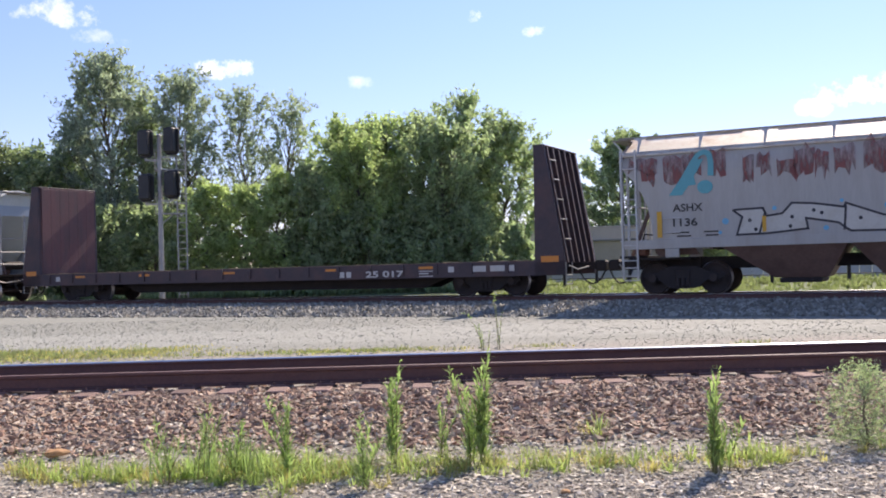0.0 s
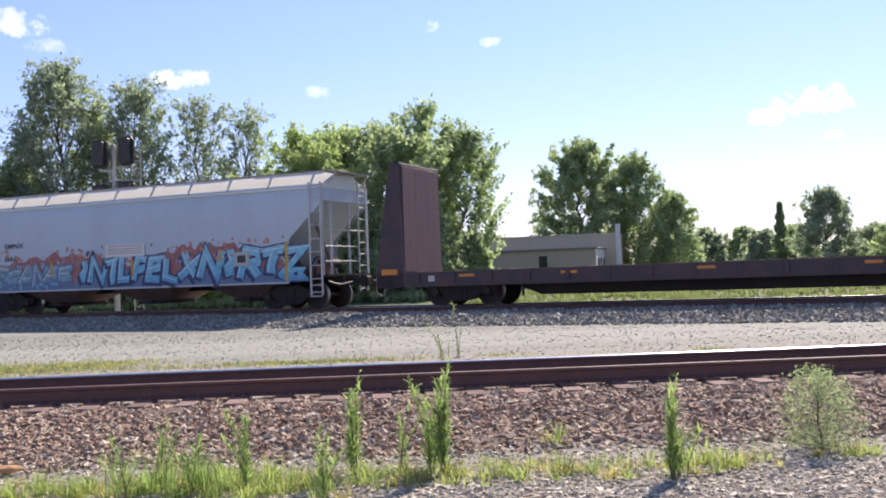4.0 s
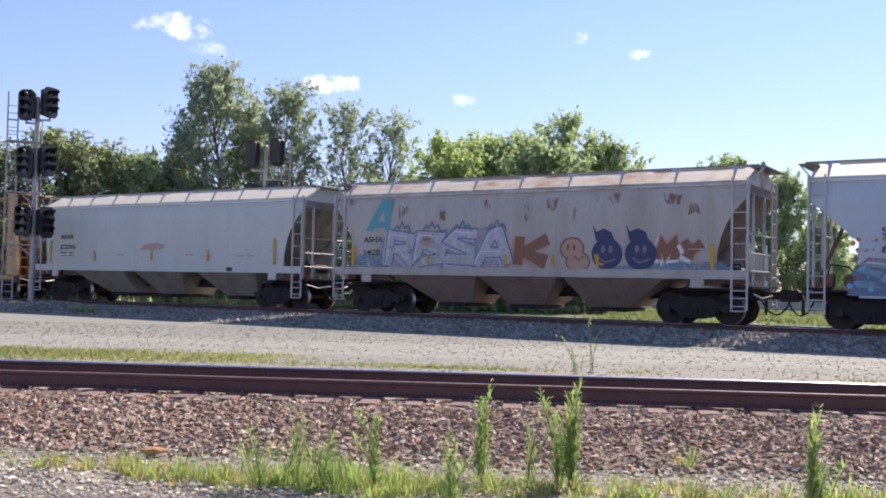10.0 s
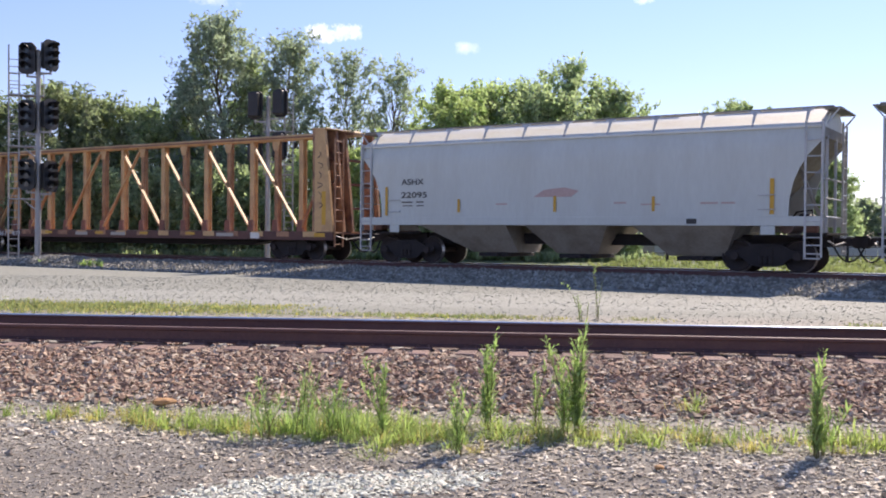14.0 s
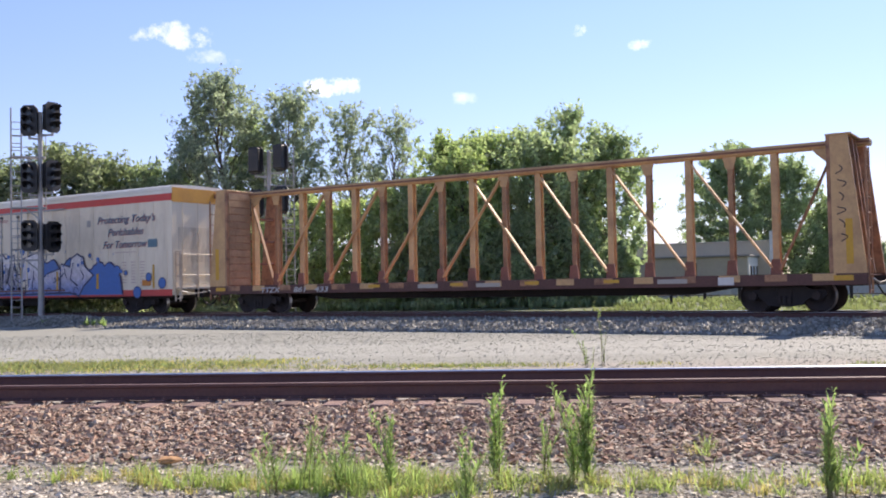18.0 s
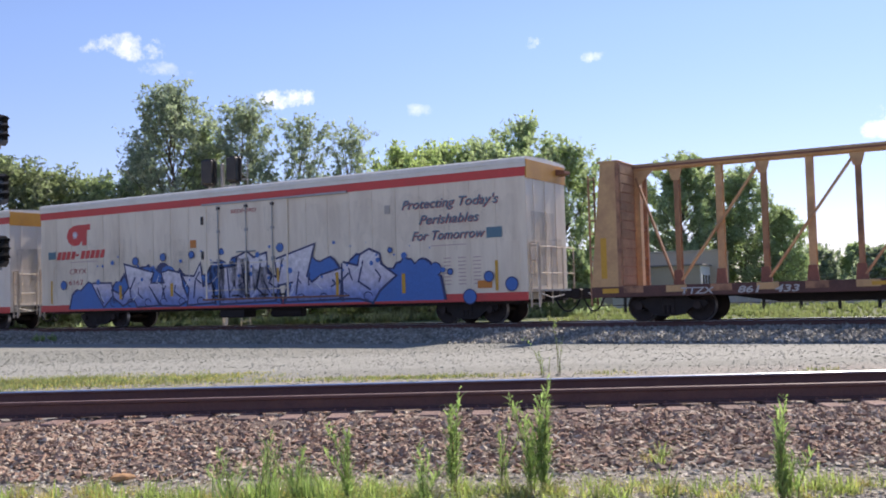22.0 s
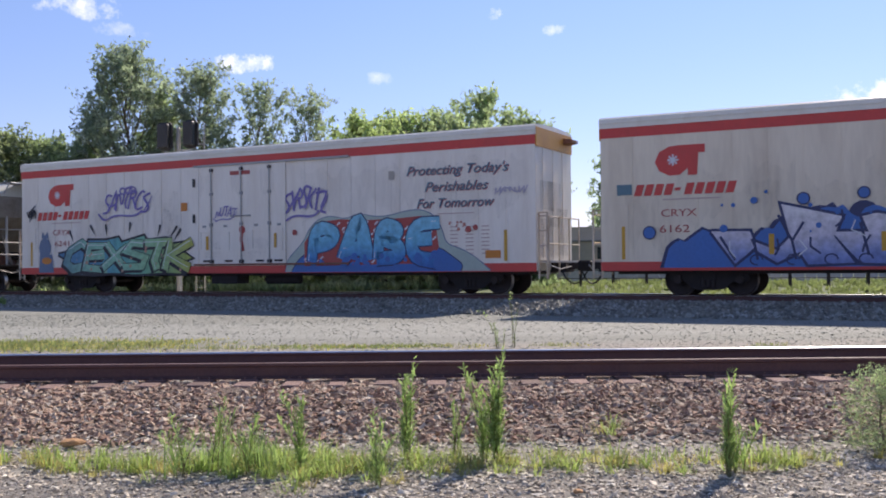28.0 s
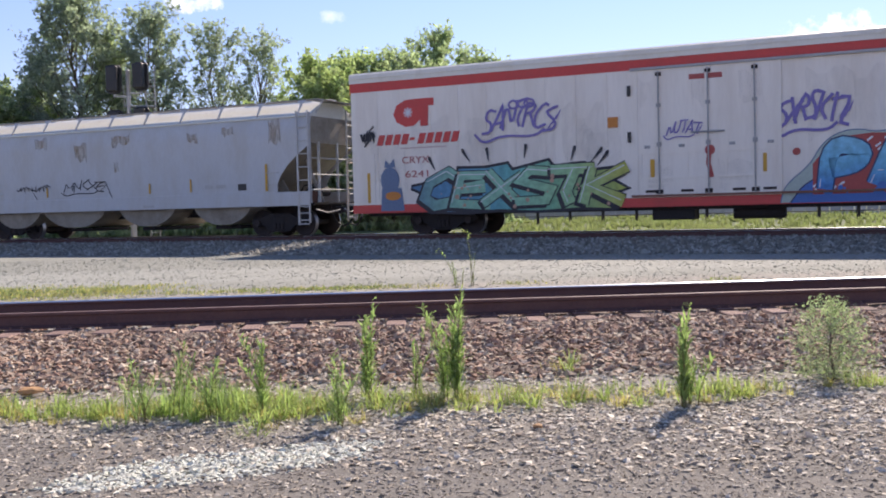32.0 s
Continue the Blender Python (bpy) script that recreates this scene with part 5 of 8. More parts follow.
def flat_car(name, s0, s1, label):
    car, h = car_at(name, s0, s1, label)
    deck = part("deck", boxed(-h + 0.9, h - 0.9, -1.45, 1.45, 1.0, 1.06), "deck wood", car)
    rng = random.Random(8)
    x = -h + 1.0
    while x < h - 1.05:
        part("plank", boxed(x, x + 0.245, -1.46, 1.46, 1.06, 1.085 + rng.uniform(0, 0.012), bevel=0.006), "deck wood", deck)
        x += 0.25
    for y in (-1.5, 1.44):
        bm = bmesh.new()
        prism(bm, [(-h, 0.62), (-h, 1.06), (h, 1.06), (h, 0.62)], y, y + 0.06)
        part("side_sill", bm, "flat car black", car)
        k = -h + 1.4
        while k < h - 1:
            part("stake_pocket", boxed(k, k + 0.13, y - 0.05 if y < 0 else y + 0.06, y if y < 0 else y + 0.11, 0.72, 1.04, bevel=0.01), "flat car black", car)
            k += 1.22
    for y in (-0.55, 0.45):
        bm = bmesh.new()
        prism(bm, [(-h + 0.3, 0.7), (-h + 4.2, 0.68), (-h + 5.2, 0.28), (h - 5.2, 0.28), (h - 4.2, 0.68), (h - 0.3, 0.7), (h - 0.3, 0.98), (-h + 0.3, 0.98)], y, y + 0.1)
        part("fish_belly_sill", bm, "underframe", car)
    for sx in (-1, 1):
        out = [(sx * (h - 0.95), 0.62), (sx * (h - 0.95), 1.1), (sx * (h - 0.9), 4.5), (sx * (h - 0.58), 4.52), (sx * h, 1.1), (sx * h, 0.62)]
        bulk = tagged(part("bulkhead", prism(bmesh.new(), out, -1.5, -1.38), "flat car black", car), "")
        part("bulkhead_side", prism(bmesh.new(), out, 1.38, 1.5), "flat car black", bulk)
        part("bulkhead_face", boxed(min(sx * (h - 0.94), sx * (h - 0.86)), max(sx * (h - 0.94), sx * (h - 0.86)), -1.38, 1.38, 1.1, 4.5), "bulkhead maroon", bulk)
        for k in range(6):
            y = -1.36 + 0.455 * k
            part("face_plate", boxed(min(sx * (h - 0.965), sx * (h - 0.94)), max(sx * (h - 0.965), sx * (h - 0.94)), y, y + 0.451, 1.12, 4.46, bevel=0.004), "bulkhead maroon", bulk)
        part("back_plate", boxed(min(sx * (h - 0.856), sx * (h - 0.84)), max(sx * (h - 0.856), sx * (h - 0.84)), -1.37, 1.37, 1.1, 4.48), "flat car black", bulk)
        part("top_plate", boxed(min(sx * (h - 0.93), sx * (h - 0.55)), max(sx * (h - 0.93), sx * (h - 0.55)), -1.5, 1.5, 4.5, 4.55, bevel=0.01), "flat car black", bulk)
        for k in range(6):
            y = -1.28 + 2.56 * k / 5
            rib = bmesh.new()
            bar(rib, (sx * (h - 0.6), y, 4.48), (sx * (h - 0.02), y, 1.0), 0.09, 0.13)
            part("rib", rib, "flat car black", bulk)
            edge = bmesh.new()
            bar(edge, (sx * (h - 0.535), y - 0.045, 4.48), (sx * (h + 0.045), y - 0.045, 1.0), 0.018, 0.018)
            part("rib_edge", edge, "rail dull", bulk)
        for z in (1.7, 2.3, 2.9, 3.5, 4.1):
            xx = sx * (h - 0.0 - 0.58 * (z - 1.1) / 3.4)
            part("rung", rod(bmesh.new(), (xx + sx * 0.06, -1.28, z), (xx + sx * 0.06, -0.77, z), 0.02, 6), "galvanised", bulk)
        coupler(car, sx * h, sx)
        panel(car, "reflector_strip", sx * (h - 0.47) - 0.28, sx * (h - 0.47) + 0.28, 1.02, 1.2, "mark orange", y=-1.502)
        bm = bmesh.new()
        for z in (0.35, 0.62):
            rod(bm, (sx * (h + 0.02), -1.45, z), (sx * (h + 0.02), -0.9, z), 0.02, 6)
        for y in (-1.45, -0.9):
            rod(bm, (sx * (h + 0.02), y, 0.35), (sx * (h + 0.02), y, 1.0), 0.02, 6)
        part("step", bm, "galvanised", car)
    for x in (-8.55, -5.3, -1.35, 2.95, 6.5):
        panel(car, "reflector_strip", x, x + 0.5, 0.9, 0.98, "mark orange", y=-1.502)
    for x, w in ((-9.6, 0.22), (7.55, 0.2), (8.3, 0.55), (9.0, 0.8)):
        panel(car, "label_plate", x, x + w, 0.78, 0.96, "rail grey", y=-1.502)
    text_mesh("25 017", 0.27, "rail grey", 4.55, 0.68, 1.42, y=-1.554, bold=0.008, parent=car)
    panel(car, "owner_mark", 3.5, 3.7, 0.68, 0.87, "rail grey", y=-1.502, thick=0.004)
    panel(car, "owner_mark", 3.78, 3.96, 0.68, 0.87, "rail grey", y=-1.502, thick=0.004)
    bars(car, [(6.5, 0.66, 0.5, 0.03), (6.5, 0.74, 0.36, 0.04), (6.5, 0.82, 0.5, 0.03)], "rail grey", y=-1.503)
    trucks(car, (-h + 2.75, h - 2.75))
    return car


flat_car("bulkhead_flat_car", -32.62, -9.77, "empty black bulkhead flat car with maroon end walls and plank deck")


def centre_beam(name, s0, s1, label):
    car, h = car_at(name, s0, s1, label)
    deck = part("deck", boxed(-h + 0.1, h - 0.1, -1.4, 1.4, 0.96, 1.02), "beam rust", car)
    for y in (-1.5, 1.4):
        sill = part("side_sill", boxed(-h, h, y, y + 0.1, 0.74, 1.06, bevel=0.01), "sill dark", car)
        k = -h + 1.0
        n = 0
        while k < h - 1.0:
            part("winch_plate", boxed(k, k + 0.6, y - 0.012, y + 0.112, 0.86, 1.05), "beam yellow" if n % 2 else "beam patina", sill)
            n += 1
            k += 1.28
    bm = bmesh.new()
    prism(bm, [(-h + 0.3, 0.7), (-h + 4.0, 0.68), (-h + 5.2, 0.5), (h - 5.2, 0.5), (h - 4.0, 0.68), (h - 0.3, 0.7), (h - 0.3, 0.95), (-h + 0.3, 0.95)], -0.35, 0.35)
    part("centre_sill", bm, "underframe", car)
    part("top_chord", boxed(-h + 0.05, h - 0.05, -0.22, 0.22, 4.57, 4.77, bevel=0.03), "beam yellow", car)
    part("top_chord_lip", boxed(-h + 0.05, h - 0.05, -0.26, 0.26, 4.64, 4.69), "beam rust", car)
    posts = [-9.8 + 1.28 * k for k in range(16)]
    for k, x in enumerate(posts):
        bm = bmesh.new()
        w = 0.095 if k % 2 else 0.07
        box(bm, x - w, x + w, -0.13, -0.1, 1.0, 4.58)
        box(bm, x - w, x + w, 0.1, 0.13, 1.0, 4.58)
        box(bm, x - 0.03, x + 0.03, -0.1, 0.1, 1.0, 4.58)
        # every other post darker: the shade on it is put into the worn colour
        post = part("post", bm, "beam yellow" if k % 2 else "beam worn dark", car)
        bm = bmesh.new()
        prism(bm, [(x - 0.22, 4.57), (x + 0.22, 4.57), (x + 0.11, 4.2), (x - 0.11, 4.2)], -0.15, -0.132)
        if k % 2 == 0:
            part("gusset", bm, "beam yellow", post)
        else:
            bm.free()
        bm = bmesh.new()
        prism(bm, [(x - 0.17, 1.02), (x + 0.17, 1.02), (x + 0.12, 1.5), (x - 0.12, 1.5)], -0.2, -0.132)
        part("post_foot", bm, "beam rust", post)
    for k in (7, 9, 11, 13):
        part("diagonal", bar(bmesh.new(), (posts[k] + 0.12, -0.17, 4.42), (posts[k + 2] - 0.1, -0.17, 1.25), 0.14, 0.06), "beam yellow", car)
    for k in (0, 2, 4, 6):
        part("diagonal", bar(bmesh.new(), (posts[k] + 0.1, -0.17, 1.2), (posts[k + 2] - 0.12, -0.17, 4.42), 0.14, 0.06), "beam yellow", car)
    part("diagonal", bar(bmesh.new(), (posts[15] + 0.12, -0.17, 1.2), (h - 1.05, -0.17, 4.35), 0.13, 0.06), "beam worn dark", car)
    part("diagonal", bar(bmesh.new(), (posts[0] - 0.12, -0.17, 1.2), (-h + 1.05, -0.17, 4.35), 0.13, 0.06), "beam worn dark", car)
    for sx in (-1, 1):
        part("end_post", boxed(sx * (h - 1.06) - 0.08, sx * (h - 1.06) + 0.08, -0.14, 0.14, 1.0, 4.58), "beam yellow", car)
        part("corner_gusset", prism(bmesh.new(), [(sx * (h - 1.0), 4.57), (sx * (h - 1.6), 4.57), (sx * (h - 1.45), 4.4), (sx * (h - 1.0), 4.0)], -0.19, -0.16), "beam yellow", car)
    for sx in (-1, 1):
        a, b = sorted((sx * (h - 0.95), sx * (h - 0.85)))
        bulk = part("bulkhead", boxed(a, b, -1.5, -0.2, 1.05, 4.74), "beam patina", car)
        for k in range(13):
            z = 1.1 + 0.276 * k
            p, q = sorted((sx * (h - 0.975), sx * (h - 0.95)))
            part("face_board", boxed(p, q, -1.4, -0.2, z, z + 0.24, bevel=0.004), "board tan", bulk)
        for y in (-1.5, -0.85, -0.32, 1.38):
            p, q = sorted((sx * (h - 0.85), sx * h))
            bm = bmesh.new()
            prism(bm, [(sx * (h - 0.85), 1.05), (sx * (h - 0.85), 4.74), (sx * (h - 0.4), 4.74), (sx * h, 1.05)], y, y + 0.12)
            part("end_rib", bm, "beam yellow" if y == -1.5 else "beam patina", bulk)
        panel(car, "reflector_strip", sx * (h - 0.42) - 0.09, sx * (h - 0.42) + 0.09, 1.3, 2.5, "mark yellow", y=-1.503)
        p, q = sorted((sx * (h - 0.97), sx * (h - 0.3)))
        part("top_plate", boxed(p, q, -1.52, 1.52, 4.74, 4.79, bevel=0.01), "beam yellow", bulk)
        for z in (1.9, 2.8, 3.7):
            p, q = sorted((sx * (h - 0.8), sx * (h - 0.35 - 0.2 * (z - 1) / 3.5)))
            part("shelf_stiffener", boxed(p, q, -1.38, 1.38, z, z + 0.07), "beam rust", bulk)
        ladder(car, -1.42, -0.95, sx * (h + 0.03), 0.5, 4.4, "beam patina", along="y", name="end_ladder")
        coupler(car, sx * h, sx)
        panel(car, "reflector_strip", sx * (h - 0.6) - 0.25, sx * (h - 0.6) + 0.25, 0.86, 1.0, "mark yellow", y=-1.514)
    scrawl_x = h - 0.62
    sp = Spray(-1.515)
    for k in range(6):
        z = 1.9 + 0.36 * k
        sp.stroke(smooth([(scrawl_x + 0.1 * math.sin(k * 2.2), z), (scrawl_x + 0.16 + 0.05 * math.cos(k * 3.1), z + 0.12), (scrawl_x - 0.04 * k % 0.1, z + 0.2 + 0.03 * (k % 2))]), 0.028)
    sp.done("graffiti_tag", "spray black", car)
    text_mesh("TTZX", 0.26, "rail grey", -9.35, 0.79, 0.95, y=-1.516, shear=0.2, bold=0.006, parent=car)
    text_mesh("861", 0.26, "rail grey", -7.75, 0.79, 0.6, y=-1.516, shear=0.2, bold=0.006, parent=car)
    text_mesh("433", 0.26, "rail grey", -6.75, 0.79, 0.65, y=-1.516, shear=0.2, bold=0.006, parent=car)
    for x, w in ((-2.2, 0.8), (0.1, 0.9), (6.3, 0.9)):
        panel(car, "owner_mark", x, x + w, 0.85, 0.98, "patch tan", y=-1.516, thick=0.003)
    panel(car, "label_plate", 8.1, 8.55, 0.78, 1.0, "sign white", y=-1.516)
    for x in (-4.3, 1.9, 4.6, -0.9):
        panel(car, "reflector_strip", x, x + 0.5, 0.9, 1.0, "mark yellow", y=-1.516)
    trucks(car, (-h + 2.2, h - 2.25))
    return car


paint("beam worn dark", (0.38, 0.205, 0.10), 0.65, dirt=(0.10, 0.05, 0.035), amount=0.8, scale=1.6, grain=12, spread=0.15)
paint("board tan", (0.40, 0.255, 0.15), 0.8, dirt=(0.22, 0.13, 0.08), amount=0.6, scale=2, grain=12, spread=0.2, per_object=0.15)
centre_beam("centre_beam_car", -108.70, -84.55, "empty yellow centre-beam lumber car, rusty, with open truss")


def reefer(name, s0, s1, label, skin, framed):
    car, h = car_at(name, s0, s1, label)
    part("body", boxed(-h, h, -1.555, 1.555, 0.74, 5.0, bevel=0.02), skin, car)
    bm = bmesh.new()
    arc = [(-1.6, 4.86), (-1.6, 5.13), (-1.5, 5.19), (-0.8, 5.23), (0, 5.25), (0.8, 5.23), (1.5, 5.19), (1.6, 5.13), (1.6, 4.86)]
    rings = [[bm.verts.new((x, y, z)) for y, z in arc] for x in (-h - 0.02, h + 0.02)]
    for k in range(len(arc) - 1):
        bm.faces.new((rings[0][k], rings[0][k + 1], rings[1][k + 1], rings[1][k]))
    for r in rings:
        bm.faces.new(r)
    part("roof", bm, "reefer roof", car)
    part("roof_lip", boxed(-h - 0.02, h + 0.02, -1.625, -1.6, 4.99, 5.05, bevel=0.006), "reefer roof", car)
    seams = [-h + 0.95 + 0.94 * k for k in range(9)] + [2.75 + 0.94 * k for k in range(9)]
    for x in seams:
        if x < h - 0.2:
            part("seam", boxed(x - 0.02, x + 0.02, -1.572, -1.553, 1.0, 4.58), skin, car)
    panel(car, "red_band", -h, h, 4.58, 4.862, "reefer red", y=-1.556, thick=0.016)
    panel(car, "side_sill", -h, h, 0.72, 0.98, "reefer red", y=-1.556, thick=0.018)
    for sx in (-1, 1):
        p, q = sorted((sx * (h - 0.03), sx * (h + 0.035)))
        part("end_band", boxed(p, q, -1.55, 1.55, 4.52, 5.1), "reefer amber", car)
        part("corner_panel", boxed(sx * (h - 0.55) - 0.32, sx * (h - 0.55) + 0.28, -1.575, -1.55, 0.99, 2.6, bevel=0.004), skin, car)
        # end platform with its rails
        p, q = sorted((sx * h, sx * (h + 0.35)))
        part("end_platform", boxed(p, q, -1.35, 1.35, 0.98, 1.04), "galvanised", car)
        for z0, y in ((1.04, -1.35), (1.04, 1.35), (1.04, 0.45), (1.04, -0.45)):
            part("rail_post", bar(bmesh.new(), (sx * (h + 0.32), y, 0.6), (sx * (h + 0.32), y, 2.4), 0.04), "rail cream", car)
        for z in (1.55, 2.38):
            part("end_handrail", rod(bmesh.new(), (sx * (h + 0.32), -1.35, z), (sx * (h + 0.32), 1.35, z), 0.022, 6), "rail cream", car)
        part("end_handrail", rod(bmesh.new(), (sx * h, -1.35, 2.5), (sx * (h + 0.32), -1.35, 2.5), 0.022, 6), "rail cream", car)
        ladder(car, min(sx * (h + 0.03), sx * (h + 0.3)), max(sx * (h + 0.03), sx * (h + 0.3)), -1.4, 0.5, 2.5, "rail cream")
        part("draft_sill", boxed(min(sx * (h - 2), sx * (h + 0.5)), max(sx * (h - 2), sx * (h + 0.5)), -0.35, 0.35, 0.68, 0.98), "underframe", car)
        coupler(car, sx * (h + 0.3), sx)
        part("exhaust_hood", prism(bmesh.new(), [(sx * (h + 0.03), 4.78), (sx * (h + 0.03), 4.98), (sx * (h + 0.34), 4.93), (sx * (h + 0.34), 4.84)], 0.75, 1.3), "beam rust", car)
        for y in (-1.0, -0.15, 0.7):
            part("end_rib", boxed(*sorted((sx * h, sx * (h + 0.018))), y, y + 0.05, 1.1, 4.54), skin, car)
        for y, z0, w, hh in ((-1.25, 2.6, 1.2, 0.9), (-0.6, 2.1, 1.1, 1.4), (0.2, 1.2, 0.9, 1.5), (-1.2, 1.15, 1.0, 1.2)):
            part("grime_wash", boxed(*sorted((sx * (h + 0.0195), sx * (h + 0.0205))), y, y + w, z0, z0 + hh), "stain grime", car)
    # plug doors
    door = part("door", boxed(-1.98, 1.98, -1.6, -1.56, 1.02, 4.55, bevel=0.008), skin, car)
    for x in (-1.98, -0.02, 1.9):
        part("door_post", boxed(x, x + 0.08, -1.625, -1.6, 1.02, 4.55), skin, door)
    for x in (-1.3, 0.06, 1.3):
        part("lock_rod", rod(bmesh.new(), (x, -1.64, 1.05), (x, -1.64, 4.5), 0.022, 8), "galvanised", door)
        part("rod_bracket", boxed(x - 0.06, x + 0.06, -1.66, -1.6, 2.4, 2.52), "galvanised", door)
        part("rod_bracket", boxed(x - 0.06, x + 0.06, -1.66, -1.6, 3.5, 3.6), "galvanised", door)
    part("door_handle", rod(bmesh.new(), (-0.4, -1.66, 2.75), (0.5, -1.66, 2.75), 0.025, 8), "galvanised", door)
    for z in (1.5, 2.2) if framed else ():
        part("lower_door_frame", boxed(-1.85, 1.85, -1.63, -1.6, z, z + 0.06), skin, door)
    for x in (-1.85, -0.55, 0.5, 1.79) if framed else ():
        part("lower_door_frame", boxed(x, x + 0.06, -1.628, -1.6, 1.56, 2.2), skin, door)
    for z in (1.35, 2.32, 3.05):
        part("door_bead", boxed(-1.9, 1.9, -1.612, -1.6, z, z + 0.035), skin, door)
    for x in (-1.72, -0.75, 0.62, 1.62):
        part("door_hinge", boxed(x, x + 0.16, -1.622, -1.6, 2.36, 2.44, bevel=0.006), "galvanised", door)
    for x, z in ((-1.7, 1.12), (-0.7, 1.12), (0.7, 1.12), (1.5, 1.12)):
        part("door_seal_plate", boxed(x, x + 0.34, -1.618, -1.6, z, z + 0.07), "wheel steel", door)
    for x in (-1.3, 0.06, 1.3):
        part("rod_guide", boxed(x - 0.1, x + 0.1, -1.655, -1.6, 1.08, 1.2, bevel=0.01), "wheel steel", door)
        part("rod_guide", boxed(x - 0.08, x + 0.08, -1.655, -1.6, 4.36, 4.46, bevel=0.01), "wheel steel", door)
    part("door_track", boxed(-2.1, 4.6, -1.66, -1.56, 1.0, 1.06), "beam rust", car)
    part("door_track", boxed(-2.1, 4.6, -1.66, -1.56, 4.55, 4.62), "galvanised", car)
    part("underframe", boxed(-h + 0.4, h - 0.4, -1.2, 1.2, 0.62, 0.74), "underframe", car)
    part("underfloor_box", boxed(-1.6, -0.4, -1.3, -0.6, 0.34, 0.64, bevel=0.03), "underframe", car)
    part("air_tank", rod(bmesh.new(), (0.6, -0.8, 0.5), (2.0, -0.8, 0.5), 0.17, 12), "underframe", car)
    # owner's mark as plain shapes
    sp = Spray(-1.575)
    sp.poly([(-9.0, 4.25), (-8.3, 4.25), (-8.3, 4.02), (-8.48, 4.02), (-8.52, 3.4), (-8.78, 3.4), (-8.78, 3.6), (-9.0, 3.42), (-9.3, 3.4), (-9.6, 3.55), (-9.72, 3.8), (-9.6, 4.08), (-9.3, 4.23)])
    sp.done("owner_mark", "reefer red", car)
    sp = Spray(-1.58)
    for k in range(4):
        a = k * math.pi / 4
        sp.stroke([(-9.2 + 0.16 * math.cos(a), 3.84 + 0.16 * math.sin(a)), (-9.2 - 0.16 * math.cos(a), 3.84 - 0.16 * math.sin(a))], 0.05)
    sp.done("owner_mark_star", "spray white", car)
    for k in range(10):
        x = -10.35 + 0.289 * k
        block = [(x + 0.02, 2.98), (x + 0.05, 3.06), (x + 0.22, 3.06), (x + 0.19, 2.98)] if k == 4 else [(x, 2.86), (x + 0.1, 3.18), (x + 0.32, 3.18), (x + 0.22, 2.86)]
        sprays(car, "owner_name_block", "reefer red", -1.575, lambda sp: sp.poly(block))
    bars(car, [(-9.5, 2.72, 1.6, 0.03), (7.9, 2.55, 1.3, 0.025)], "sign faded", y=-1.573)
    ink = "ink teal"
    for k in range(24):
        panel(car, "small_print", 8.35 + 0.55 * (k % 3), 8.62 + 0.55 * (k % 3), 1.28 + 0.12 * (k // 3), 1.31 + 0.12 * (k // 3), "sign faded", y=-1.573, thick=0.002)
    for paint_, dx, dz, dy in (("ink red", 0.022, -0.022, 0.0), (ink, 0.0, 0.0, 0.0015)):
        for words, x, z, w in (("Protecting Today's", 6.78, 3.82, 3.62), ("Perishables", 7.45, 3.29, 2.25), ("For Tomorrow", 7.15, 2.77, 2.75)):
            text_mesh(words, 0.42, paint_, x + dx, z + dz, w, shear=0.35, y=-1.5755 - dy, bold=0.005, parent=car)
    panel(car, "label_plate", -2.78, -2.48, 3.0, 3.3, "mark orange", y=-1.573)
    panel(car, "label_plate", 9.58, 10.1, 1.14, 1.38, "mark orange", y=-1.573)
    panel(car, "vent", 6.12, 6.32, 3.72, 4.0, "patch tan", y=-1.573, thick=0.02)
    for x in (10.22, -10.72):
        panel(car, "reflector_strip", x, x + 0.1, 1.05, 2.0, "mark yellow", y=-1.578)
    for z in (2.55, 3.85):
        panel(car, "door_stop", -2.2, -2.1, z, z + 0.3, "ink black", y=-1.573, thick=0.03)
    stains(car, [(-10.6 + 1.15 * k + 0.35 * (k % 3), 1.0 + 0.5 * (k % 2), 1.3, 2.4) for k in range(7)] + [(2.6 + 1.2 * k, 2.2, 1.2, 2.2) for k in range(7)], "stain grime", 6 if framed else 7, y=-1.5735)
    stains(car, [(-1.9, 3.4, 0.5, 1.0), (-0.4, 3.2, 0.5, 1.2), (0.9, 3.3, 0.6, 1.1), (-1.6, 1.1, 0.7, 0.9), (0.3, 1.1, 0.9, 1.0)], "stain grime", 8, y=-1.6015 if framed else -1.6001)
    trucks(car, (-h + 3.0, h - 2.45))
    return car


paint("rail cream", (0.62, 0.53, 0.42), 0.55, dirt=(0.3, 0.2, 0.13), amount=0.8, grain=20)


